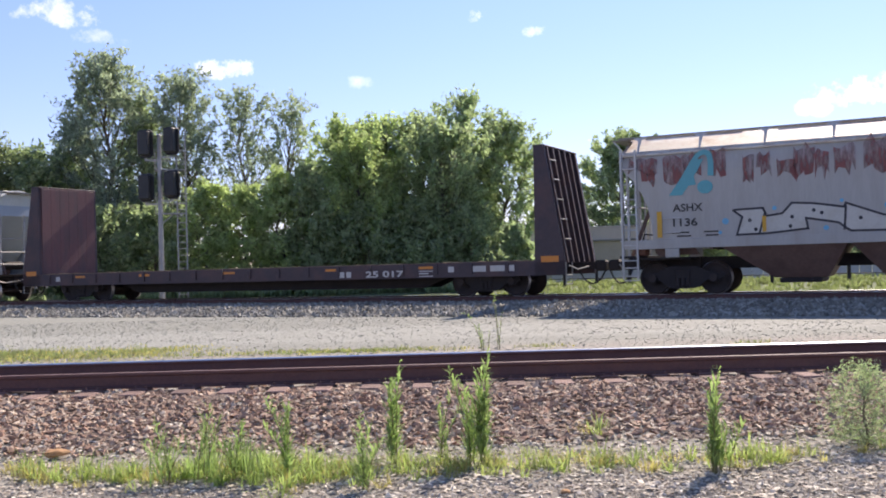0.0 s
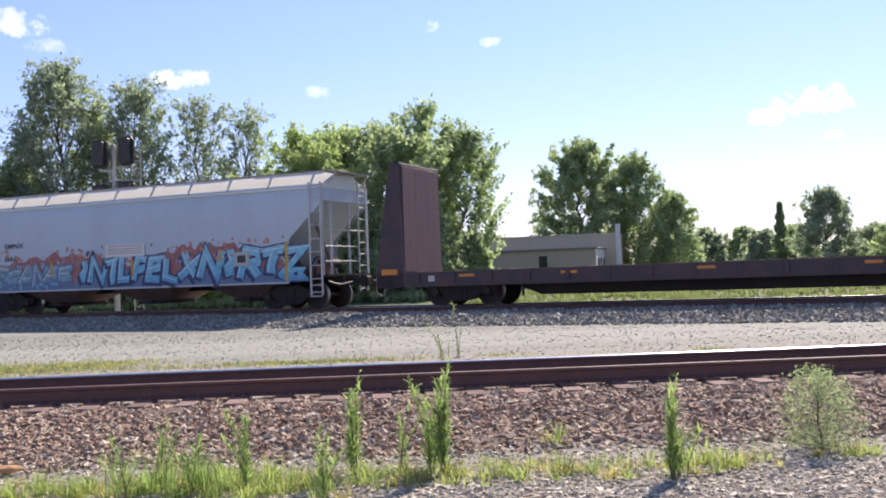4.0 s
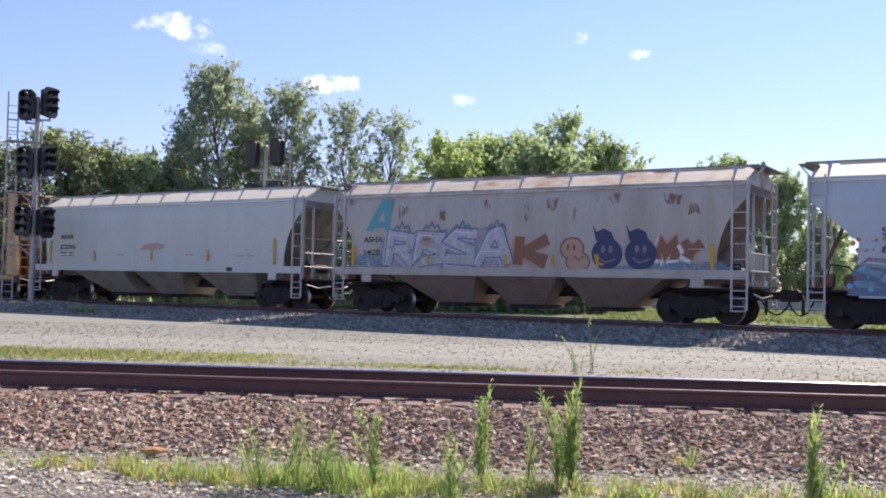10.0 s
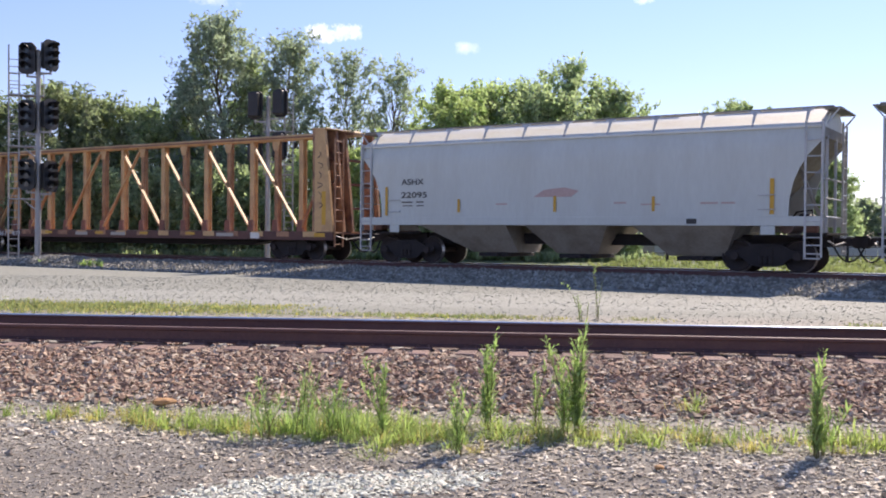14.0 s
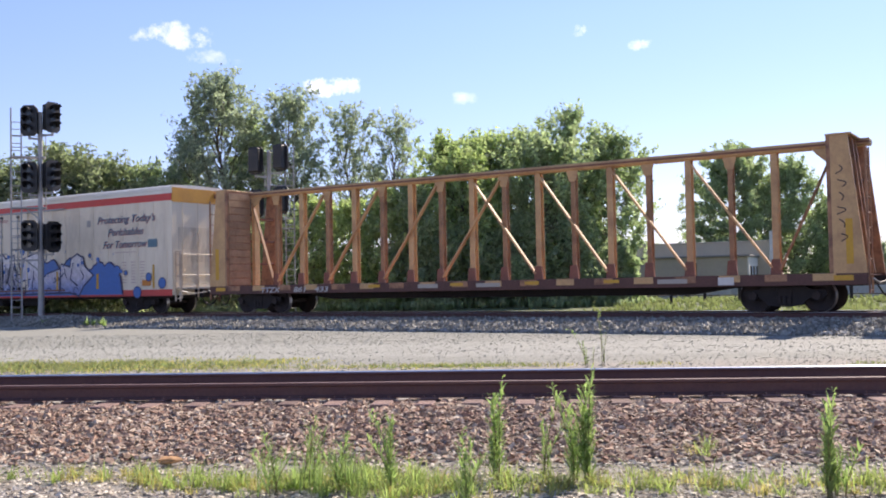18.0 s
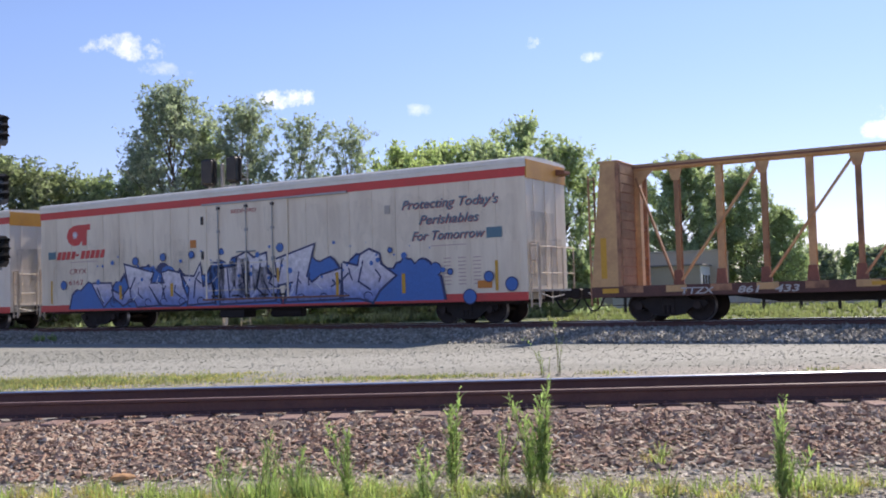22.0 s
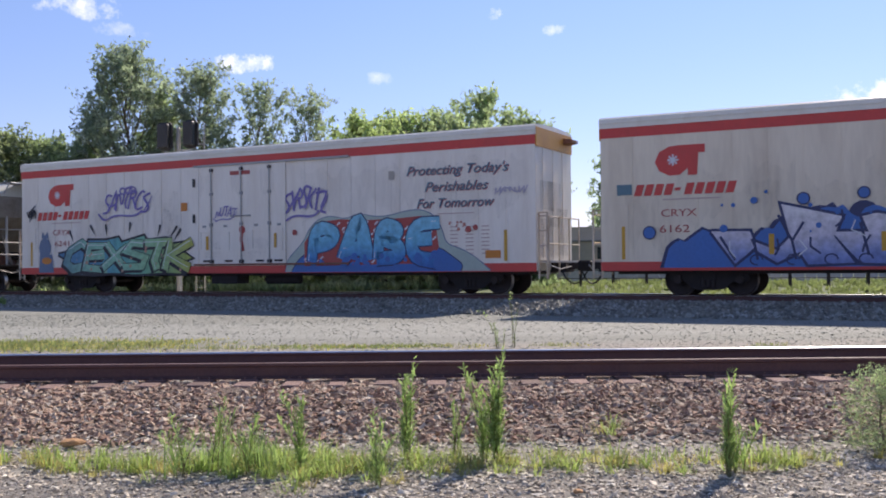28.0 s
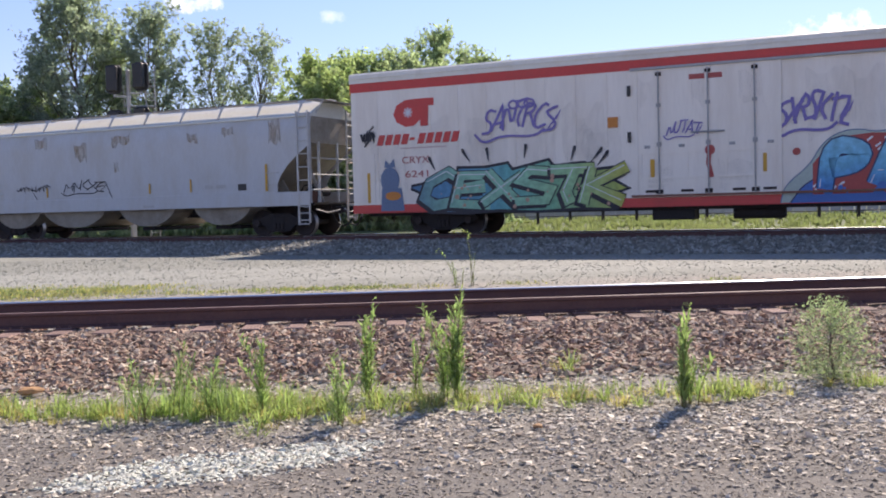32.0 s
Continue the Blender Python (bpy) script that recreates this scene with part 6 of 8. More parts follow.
def build_reefers():
    c7 = reefer("refrigerator_car", -133.28, -110.58, "cream-white refrigerator car with blue and lavender graffiti", "reefer white", False)
    text_mesh("CRYX", 0.3, "ink red", -9.55, 2.25, 1.0, y=-1.575, parent=c7)
    text_mesh("6162", 0.3, "ink red", -9.6, 1.8, 0.85, y=-1.575, parent=c7)
    text_mesh("BEDFORD", 0.2, "ink red", -0.65, 4.18, 1.2, y=-1.63, parent=c7)
    rng = random.Random(31)
    for k, (x0, x1, top) in enumerate(((-9.5, -6.6, 1.9), (-7.2, -2.4, 2.5), (-2.6, 1.6, 2.62), (1.8, 4.6, 2.55), (4.0, 6.4, 2.45), (5.9, 8.35, 2.28))):
        rng = random.Random(31 + k)
        sprays(c7, "graffiti_rim", "spray navy", -1.6003 - 0.0001 * k, lambda sp: sp.cloud(x0 - 0.1, x1 + 0.1, 0.8, top + 0.08, rng, 0.5))
        rng = random.Random(31 + k)
        sprays(c7, "graffiti_cloud", "spray blue", -1.6012 - 0.0001 * k, lambda sp: sp.cloud(x0, x1, 0.8, top, rng, 0.5))
    for x, z, r in ((8.05, 1.8, 0.2), (9.3, 0.88, 0.22), (10.8, 1.24, 0.2), (10.0, 1.5, 0.15), (-5.7, 2.62, 0.14), (-4.2, 2.72, 0.13), (-2.7, 2.75, 0.12), (-1.2, 2.8, 0.1), (1.6, 2.82, 0.14), (-9.9, 1.8, 0.16), (8.6, 1.7, 0.08), (6.3, 2.5, 0.07)):
        sprays(c7, "graffiti_rim", "spray navy", -1.6012, lambda sp: sp.disc(x, z, r + 0.035))
        sprays(c7, "graffiti_dot", "spray blue", -1.6018, lambda sp: sp.disc(x, z, r))
    shapes = [[(-8.15, 1.8), (-7.1, 1.78), (-7.0, 1.5), (-6.4, 1.25), (-6.05, 1.6), (-6.27, 2.49), (-4.74, 2.12), (-4.95, 1.6), (-4.45, 0.9), (-5.6, 0.86), (-5.8, 1.2), (-6.4, 0.92), (-7.0, 1.3), (-7.5, 0.9)],
              [(-5.0, 1.72), (-4.1, 1.7), (-4.25, 2.1), (-3.9, 2.18), (-3.25, 2.05), (-3.2, 1.6), (-2.9, 1.05), (-3.4, 0.86), (-4.3, 0.9), (-4.65, 1.3)],
              [(-3.15, 1.95), (-2.55, 1.9), (-2.26, 2.36), (-2.15, 1.5), (-1.7, 1.62), (-1.55, 0.95), (-2.9, 0.88), (-2.8, 1.5)],
              [(-1.3, 2.15), (-0.45, 2.22), (-0.4, 2.55), (0.05, 2.72), (0.35, 2.48), (0.94, 2.63), (1.0, 1.9), (1.5, 1.7), (1.35, 0.95), (-1.25, 0.88)],
              [(1.4, 2.38), (3.11, 2.83), (2.75, 1.75), (3.0, 1.5), (3.45, 1.75), (4.28, 1.95), (4.2, 0.95), (1.85, 0.9), (2.2, 1.6), (1.5, 1.5)],
              [(4.34, 2.15), (5.0, 2.0), (5.1, 2.38), (5.46, 2.55), (5.85, 2.38), (5.9, 2.05), (6.47, 1.65), (5.85, 1.2), (5.57, 0.8), (5.0, 0.95), (4.37, 0.95)]]
    for shape in shapes:
        sprays(c7, "graffiti_outline", "spray navy", -1.6025, lambda sp: sp.stroke(shape + shape[:1], 0.15))
        sprays(c7, "graffiti_fill", "fade lavender", -1.608, lambda sp: sp.poly(shape))
    for pts in ([(-7.9, 1.65), (-7.5, 1.0)], [(-6.35, 2.2), (-6.0, 1.5), (-5.9, 1.0)], [(-5.7, 2.0), (-6.0, 1.5)], [(-4.3, 1.95), (-4.1, 1.1)], [(-3.3, 2.2), (-3.1, 1.5)], [(-2.5, 1.8), (-2.6, 1.1)], [(-0.9, 2.2), (-0.8, 1.1)], [(-0.2, 2.3), (0.0, 1.2)], [(0.7, 2.3), (0.5, 1.4), (0.9, 1.1)], [(1.7, 2.4), (1.5, 1.6)], [(3.9, 1.6), (4.1, 1.4), (4.6, 1.8)], [(5.2, 2.2), (5.0, 1.5), (5.5, 1.2)], [(-7.0, 1.6), (-6.9, 1.0)], [(2.4, 1.7), (2.3, 1.1)]):
        sprays(c7, "graffiti_line", "spray navy", -1.615, lambda sp: sp.stroke(pts, 0.07))
    splatter(c7, -8.0, 8.4, 1.7, 2.95, 55, "spray blue", 17, y=-1.6195, big=0.1)
    for k in range(26):
        a, b = -7.6 + 0.53 * k + 0.2 * rng.uniform(-1, 1), rng.uniform(0.95, 1.9)
        sprays(c7, "graffiti_line", "spray navy" if k % 3 else "spray white", -1.6158, lambda sp: sp.stroke([(a, b + 0.45), (a + rng.uniform(-0.25, 0.25), b + 0.2), (a + rng.uniform(-0.3, 0.3), b)], 0.055 if k % 3 else 0.03))
    for k in range(14):
        a = -7.0 + 0.95 * k + rng.uniform(-0.2, 0.2)
        sprays(c7, "graffiti_curl", "spray navy", -1.6165, lambda sp: sp.stroke([(a + 0.17 * math.cos(q * 0.7), 1.0 + 0.14 * math.sin(q * 0.7)) for q in range(8)], 0.04))
    yellow_marks_y = [(-6.6, 1.15, 1.7, 0.14), (-3.8, 1.2, 1.7, 0.14), (4.05, 1.05, 1.85, 0.12), (6.75, 1.05, 1.7, 0.14), (1.45, 1.6, 2.1, 0.1)]
    for x, z0, z1, w in yellow_marks_y:
        panel(c7, "reflector_strip", x, x + w, z0, z1, "mark yellow", y=-1.617, thick=0.003)
    panel(c7, "label_plate", 9.95, 10.5, 2.72, 3.05, "ink teal", y=-1.573)
    panel(c7, "label_plate", -10.85, -10.4, 2.9, 3.2, "ink teal", y=-1.578)
    stains(c7, [(-1.8, 0.95, 0.8, 1.5), (-0.8, 0.95, 1.0, 1.7), (0.3, 0.95, 0.9, 1.4)], "stain smoke", 11, y=-1.622)

    c8 = reefer("refrigerator_car", -157.71, -135.16, "white refrigerator car with green and blue graffiti and violet tags", "reefer bright", True)
    text_mesh("CRYX", 0.3, "ink red", -9.45, 2.26, 0.95, y=-1.575, parent=c8)
    text_mesh("6241", 0.3, "ink red", -9.35, 1.82, 0.8, y=-1.575, parent=c8)
    bars(c8, [(-0.45, 4.2, 0.9, 0.14)], "ink red", y=-1.605)
    rng = random.Random(41)
    body = [(-9.15, 1.5), (-8.4, 1.62), (-8.25, 1.84), (-7.55, 1.72), (-7.5, 2.02), (-6.6, 2.0), (-5.9, 2.1), (-5.75, 1.9), (-4.6, 2.14), (-4.45, 1.95), (-3.5, 2.02), (-3.2, 1.8), (-2.75, 1.84), (-2.85, 1.6), (-2.25, 1.28), (-2.75, 1.15), (-2.6, 0.72), (-3.6, 0.76), (-5.0, 0.7), (-6.2, 0.76), (-7.2, 0.7), (-8.5, 0.74), (-8.15, 1.1), (-8.75, 1.32)]
    sprays(c8, "graffiti_rim", "spray black", -1.5767, lambda sp: sp.stroke(body + body[:1], 0.17))
    sprays(c8, "graffiti_underlay", "fade reef", -1.579, lambda sp: sp.poly(body))
    wild(c8, "CEXSTK", -8.7, -2.5, 0.74, 2.06, 0.29, "fade moss", "spray black", "spray white", 42, over=0.5, lean=0.2, y0=-1.5805, side="spray black", rim=0.03, drift=0.05)
    splatter(c8, -8.2, -2.7, 0.8, 1.9, 34, "spray peach", 18, y=-1.6022, big=0.07)
    for x, z, dx in ((-8.3, 2.0, -0.18), (-7.1, 2.2, -0.25), (-6.5, 2.2, -0.05), (-5.35, 2.25, 0.06), (-3.9, 2.12, 0.12), (-3.3, 2.05, 0.32), (-3.1, 1.95, 0.3)):
        sprays(c8, "graffiti_spikes", "spray black", -1.5925, lambda sp: [sp.stroke([(x, z), (x + dx, z + 0.36)], 0.02, 0.1), sp.disc(x + dx, z + 0.38, 0.05)])
    scribble(c8, -6.75, 2.72, 2.3, 1.25, "SANTRCS", "spray violet", 0.08, 3)
    sprays(c8, "graffiti_knot", "spray violet", -1.594, lambda sp: [sp.stroke([(-5.45 + o + 0.16 * math.cos(q * 0.8), 3.86 + 0.04 * o + 0.12 * math.sin(q * 0.8)) for q in range(9)], 0.06) for o in (-0.2, 0.1, 0.3)])
    scribble(c8, 1.8, 2.45, 1.75, 1.25, "SXRSKTZ", "spray violet", 0.085, 6)
    scrawl(c8, 9.9, 3.0, 1.1, 0.45, "spray lilac", 7, 0.04, 6)
    scrawl(c8, -10.9, 2.75, 0.5, 0.75, "spray black", 9, 0.07, 4)
    scribble(c8, -1.1, 2.55, 0.9, 0.55, "NUTAT", "spray violet", 0.04, 12, y=-1.663)
    scrawl(c8, -0.95, 1.7, 0.7, 0.35, "spray black", 12, 0.03, 4)
    scrawl(c8, 0.5, 1.62, 0.9, 0.55, "spray black", 13, 0.035, 6)
    sprays(c8, "graffiti_drip", "spray red", -1.63, lambda sp: [sp.disc(0.1, 2.25, 0.14), sp.stroke([(0.1, 2.3), (0.05, 1.9), (0.15, 1.5)], 0.12)])
    cloud = [(1.95, 0.75), (2.05, 1.2), (2.7, 1.72), (2.95, 2.2), (3.3, 2.5), (3.8, 2.62), (4.4, 2.48), (4.95, 2.66), (5.6, 2.52), (6.2, 2.56), (6.7, 2.68), (7.35, 2.72), (7.8, 2.5), (8.05, 2.1), (8.2, 1.58), (8.8, 1.42), (9.3, 1.12), (9.75, 0.75)]
    sprays(c8, "graffiti_rim", "spray slate", -1.5764, lambda sp: sp.stroke(smooth(cloud), 0.06))
    sprays(c8, "graffiti_halo", "spray mint", -1.5772, lambda sp: sp.poly(smooth(cloud)))
    swash = [(2.2, 0.74), (2.6, 1.3), (3.4, 1.5), (5.2, 1.35), (7.0, 1.45), (7.9, 1.55), (8.5, 1.15), (8.8, 0.95), (8.7, 0.74)]
    sprays(c8, "graffiti_rim", "spray navy", -1.5782, lambda sp: sp.stroke(smooth(swash), 0.07))
    sprays(c8, "graffiti_underlay", "spray blue", -1.579, lambda sp: sp.poly(smooth(swash)))
    sprays(c8, "graffiti_depth", "spray red", -1.5812, lambda sp: sp.poly([(2.75, 0.95), (2.75, 1.75), (3.3, 2.42), (4.2, 2.5), (5.2, 2.44), (6.4, 2.46), (7.3, 2.52), (7.85, 2.2), (7.95, 1.5), (7.6, 1.0)]))
    stripe = random.Random(47)
    for k in range(70):
        x, z = stripe.uniform(2.75, 7.8), stripe.uniform(0.98, 2.35)
        sprays(c8, "graffiti_stripe", "spray white", -1.5822, lambda sp: sp.stroke([(x, z), (x + 0.13, z + 0.1)], 0.05))
    wild(c8, "PABE", 2.85, 8.0, 0.86, 2.58, 0.42, "fade pool", "spray navy", "spray white", 45, over=0.16, lean=0.12, curl=2, y0=-1.583, rim=0.04, drift=0.08)
    splatter(c8, 3.0, 8.2, 0.97, 1.3, 34, "spray blue", 23, y=-1.604, big=0.16)
    splatter(c8, 8.2, 8.9, 2.0, 2.3, 12, "spray coral", 22, y=-1.578, big=0.05)
    yb = [(-1.55, 1.55, 2.05, 0.12), (1.5, 1.6, 2.1, 0.1)]
    for x, z0, z1, w in yb:
        panel(c8, "reflector_strip", x, x + w, z0, z1, "mark yellow", y=-1.632, thick=0.003)
    fig = Spray(-1.5805)
    fig.disc(-9.9, 1.75, 0.34, 0.42)
    fig.poly([(-10.25, 0.78), (-10.2, 1.5), (-9.5, 1.5), (-9.4, 0.78)])
    fig.poly([(-10.1, 2.15), (-10.05, 2.4), (-9.9, 2.25), (-9.75, 2.42), (-9.7, 2.15)])
    fig.done("graffiti_blot", "spray slate", c8)
    sprays(c8, "graffiti_blot", "mark orange", -1.587, lambda sp: sp.disc(-9.8, 1.25, 0.28, 0.14))
    for x, z, r in ((2.35, 2.1, 0.1), (9.0, 2.05, 0.1), (9.25, 2.1, 0.09)):
        sprays(c8, "graffiti_star", "spray red", -1.594, lambda sp: sp.disc(x, z, r))


build_reefers()

# ---- signals ----
def at_bearing(az, r):
    return spot(r * math.sin(radians(az)), r * math.cos(radians(az)))


HEAD_OUT = [(-0.36, -0.5), (-0.22, -0.66), (0.22, -0.66), (0.36, -0.5), (0.36, 0.5), (0.22, 0.64), (-0.22, 0.64), (-0.36, 0.5)]
HEAD = mesh_of("head", prism(bmesh.new(), HEAD_OUT, -0.06, 0.0), "signal black")
HOUSING = mesh_of("housing", boxed(-0.25, 0.25, 0.0, 0.34, -0.55, 0.55, bevel=0.04), "signal black")


def visor_mesh():
    bm = bmesh.new()
    n = 14
    outer, inner = [], []
    for ring, y in ((outer, -0.06), (inner, -0.42)):
        for k in range(n + 1):
            a = -0.35 + (math.pi + 0.7) * k / n
            ring.append(bm.verts.new((0.17 * math.cos(a), y + (0.16 if y < -0.1 and (k < 3 or k > n - 3) else 0), 0.17 * math.sin(a))))
    for k in range(n):
        bm.faces.new((outer[k], outer[k + 1], inner[k + 1], inner[k]))
    bmesh.ops.solidify(bm, geom=bm.faces[:], thickness=0.012)
    return mesh_of("visor", bm, "signal black")


VISOR = visor_mesh()
paint("lens dark", (0.03, 0.035, 0.04), 0.1, grain=20, bump=0)
LENS = mesh_of("lens", rod(bmesh.new(), (0, -0.075, 0), (0, -0.062, 0), 0.15, 18), "lens dark")


def signal(label, x, y, z, height, heads, platforms, ladder_side, turn):
    """A mast with pairs of heads, platforms and a ladder on its own post."""
    mast = tagged(new("railway_signal"), label, "railway signal", group="trackside signals")
    mast.matrix_basis = pose(x, y, z, 0, 0, turn)
    part("foundation", boxed(-0.35, 0.35, -0.35, 0.35, -0.5, 0.12, bevel=0.03), "foundation", mast)
    pole = part("pole", rod(bmesh.new(), (0, 0, 0.1), (0, 0, height), 0.13, 14, 0.09), "galvanised", mast)
    part("pole_cap", rod(bmesh.new(), (0, 0, height), (0, 0, height + 0.06), 0.11, 12, 0.04), "galvanised", pole)
    lx = ladder_side * 0.95
    for dx in (-0.2, 0.2):
        part("ladder_stile", bar(bmesh.new(), (lx + dx, 0.1, 0.0), (lx + dx, 0.1, height + 0.2), 0.06), "galvanised", mast)
    rung = mesh_of("rung", rod(bmesh.new(), (lx - 0.2, 0.1, 0), (lx + 0.2, 0.1, 0), 0.018, 5), "galvanised")
    for k in range(1, int(height / 0.3)):
        put("rung", rung, None, mast, m=pose(0, 0, 0.3 * k))
    for p in platforms:
        a, b = sorted((lx - 0.25 * ladder_side * 0, 0.15 * -ladder_side))
        plat = part("platform", boxed(min(lx - 0.2, -0.2), max(lx + 0.2, 0.2), -0.1, 0.55, p, p + 0.05), "galvanised", mast)
        bm = bmesh.new()
        for zz in (0.5, 1.0):
            rod(bm, (min(lx - 0.2, -0.2), 0.55, p + zz), (max(lx + 0.2, 0.2), 0.55, p + zz), 0.02, 6)
            rod(bm, (lx + 0.2 * ladder_side, -0.1, p + zz), (lx + 0.2 * ladder_side, 0.55, p + zz), 0.02, 6)
        for cx, cy in ((min(lx - 0.2, -0.2), 0.55), (max(lx + 0.2, 0.2), 0.55), (lx + 0.2 * ladder_side, -0.1)):
            rod(bm, (cx, cy, p), (cx, cy, p + 1.0), 0.02, 6)
        part("guard_rail", bm, "galvanised", plat)
        part("brace", bar(bmesh.new(), (0, 0, p - 0.5), (lx * 0.6, 0.2, p), 0.05), "galvanised", plat)
    for hx, hz, face in heads:
        h = put("head", HEAD, None, mast, m=pose(hx, -0.15, hz, 0, 0, face))
        put("housing", HOUSING, None, h)
        for dz in (0.36, 0.0, -0.36):
            put("lens", LENS, None, h, m=pose(0, 0, dz))
            put("visor", VISOR, None, h, m=pose(0, 0, dz))
        bm = bmesh.new()
        bar(bm, (0, 0, hz - 0.75), (hx, -0.05, hz - 0.75), 0.08)
        rod(bm, (hx, -0.05, hz - 0.78), (hx, -0.05, hz - 0.5), 0.05, 8)
        part("head_bracket", bm, "galvanised", mast)
    return mast


paint("foundation", (0.36, 0.35, 0.33), 0.9, dirt=(0.2, 0.19, 0.17), amount=0.5, scale=4, grain=30)
signal("tall grey signal mast with six black heads beside the gravel", *spot(-16.53, 42.93), -0.25, 8.8, [(0.48, 8.62, 40), (-0.42, 8.45, -25), (0.48, 6.15, 40), (-0.42, 6.05, -25), (0.48, 3.55, 40), (-0.42, 3.6, -25)], (6.9, 4.75, 2.55), -1, 20)
x_, y_ = at_bearing(-9.1, 48)
signal("grey signal mast with four black heads behind the train", x_, y_, -0.3, 7.6, [(0.55, 7.35, 150), (-0.6, 7.2, 160), (0.55, 5.35, 150), (-0.6, 5.2, 160)], (6.0, 4.0), 1, 9)


# ---- trees ----
def leaves_mesh(name, centres, sizes, rng, material, flat=0.0):
    """Many small leaf sprays, each a bent pair of blades."""
    n = len(centres)
    a = rng.normal(size=(n, 3))
    a[:, 2] *= 1 - flat
    a /= np.linalg.norm(a, axis=1)[:, None]
    b = np.cross(a, rng.normal(size=(n, 3)))
    b /= np.linalg.norm(b, axis=1)[:, None]
    c = np.cross(a, b)
    s = sizes[:, None]
    w = rng.uniform(0.28, 0.45, (n, 1)) * s
    v = np.stack([centres - a * s, centres + b * w - c * w * 0.25, centres + a * s, centres - b * w - c * w * 0.25], 1).reshape(-1, 3)
    i = np.arange(n)[:, None] * 4
    f = np.concatenate([i + [0, 1, 2], i + [0, 2, 3]], 1).reshape(-1, 3)
    me = bpy.data.meshes.new(name)
    me.vertices.add(len(v))
    me.vertices.foreach_set("co", v.astype(np.float32).ravel())
    me.loops.add(f.size)
    me.loops.foreach_set("vertex_index", f.astype(np.int32).ravel())
    me.polygons.add(len(f))
    me.polygons.foreach_set("loop_start", (np.arange(len(f)) * 3).astype(np.int32))
    me.update(calc_edges=True)
    me.materials.append(MATS[material])
    return me


def tree(label, az, r, height, width, leaf, seed, count=7000, low=0.15, lobes=9, size=0.26, airy=0.0, peak=0.75, category="tree", base=None, upright=0.0, spiky=0.0):
    """A tapered trunk with limbs; the crown is made of clumps round the limb ends, with gaps between."""
    rng = np.random.default_rng(seed)
    x, y = at_bearing(az, r)
    t = tagged(new("tree" if category == "tree" else "bush"), label, category)
    t.matrix_basis = pose(x, y, (ground_z(x, y) if base is None else base) - 0.05)
    bm = bmesh.new()
    tr = 0.012 * height + 0.01 * min(4.0, height * height)
    pts = [Vector((0, 0, 0))]
    for k in range(1, 6):
        pts.append(Vector((rng.normal() * 0.02 * height, rng.normal() * 0.02 * height, height * 0.85 * k / 5)))
    for k, (p, q) in enumerate(zip(pts, pts[1:])):
        rod(bm, p, q, tr * (1 - k / 5.5), 8, tr * (1 - (k + 1) / 5.5))
    twigs = []
    for k in range(lobes * 6):
        f = low + (1 - low) * (k + rng.uniform(0, 1)) / (lobes * 6)
        z0 = height * max(0.08, f * 0.82 - 0.1)
        shape = math.sin(math.pi * min(1, max(0.02, (f - low * 0.6) / (1 - low * 0.6))) ** peak) ** 0.6
        reach = width / 2 * shape * rng.uniform(0.4, 1.0)
        a = k * 2.39996 + rng.uniform(-0.5, 0.5)
        end = Vector((math.cos(a) * reach, math.sin(a) * reach, min(height * 0.93, height * f + rng.uniform(-0.03, 0.06) * height)))
        j = min(4, int(z0 / (height * 0.85) * 5))
        u = z0 / (height * 0.85) * 5 - j
        start = pts[j].lerp(pts[j + 1], u)
        mid = start.lerp(end, 0.5) + Vector((0, 0, -0.04 * height))
        lr = tr * 0.3 * (1 - f * 0.6)
        rod(bm, start, mid, lr, 5, lr * 0.65)
        rod(bm, mid, end, lr * 0.65, 5, lr * 0.2)
        for q in range(7):
            b = start.lerp(end, rng.uniform(0.35, 1.0) ** 0.7)
            d = Vector((math.cos(a), math.sin(a), 0)) * rng.uniform(0.1, 0.7) + Vector((0, 0, rng.uniform(0.1, 0.9) + upright)) + Vector(rng.normal(size=3)) * 0.55
            d.normalize()
            twigs.append((np.array(b), np.array(d), min(width, 6.0) * rng.uniform(0.09, 0.25 + 0.12 * spiky) * (1.0 - 0.25 * f)))
    for q in range(8):
        twigs.append((np.array(pts[-1]), np.array((rng.normal() * 0.3, rng.normal() * 0.3, 1.0)), height * rng.uniform(0.06, 0.14)))
    part("trunk", bm, "bark", t)
    share = count // len(twigs)
    cen = []
    for b, d, ln in twigs:
        m = max(3, int(share * rng.uniform(0.5, 1.5)))
        t_ = rng.uniform(0, 1, (m, 1)) ** (0.8 + airy)
        cen.append(b + d * ln * t_ + rng.normal(size=(m, 3)) * ln * (0.27 - 0.16 * t_) * (1 - 0.4 * airy) * (1 - 0.55 * spiky))
    cen = np.concatenate(cen)
    cen[:, 2] = np.clip(cen[:, 2], 0.1, height * 1.03)
    part("crown", leaves_mesh("crown", cen, rng.uniform(0.6, 1.25, len(cen)) * size, rng, leaf), None, t)
    return t


COTTON = "tall pale-leaved cottonwood with an airy uneven crown"
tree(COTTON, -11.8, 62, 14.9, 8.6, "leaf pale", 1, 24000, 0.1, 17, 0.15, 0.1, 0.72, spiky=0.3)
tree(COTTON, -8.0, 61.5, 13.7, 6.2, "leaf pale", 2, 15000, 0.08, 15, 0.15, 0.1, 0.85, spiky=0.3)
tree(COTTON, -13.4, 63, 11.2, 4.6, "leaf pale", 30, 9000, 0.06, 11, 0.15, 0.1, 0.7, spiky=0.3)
tree(COTTON, -10.1, 63, 12.4, 5.2, "leaf mid", 31, 12000, 0.06, 12, 0.15, 0.1, 0.85, spiky=0.3)
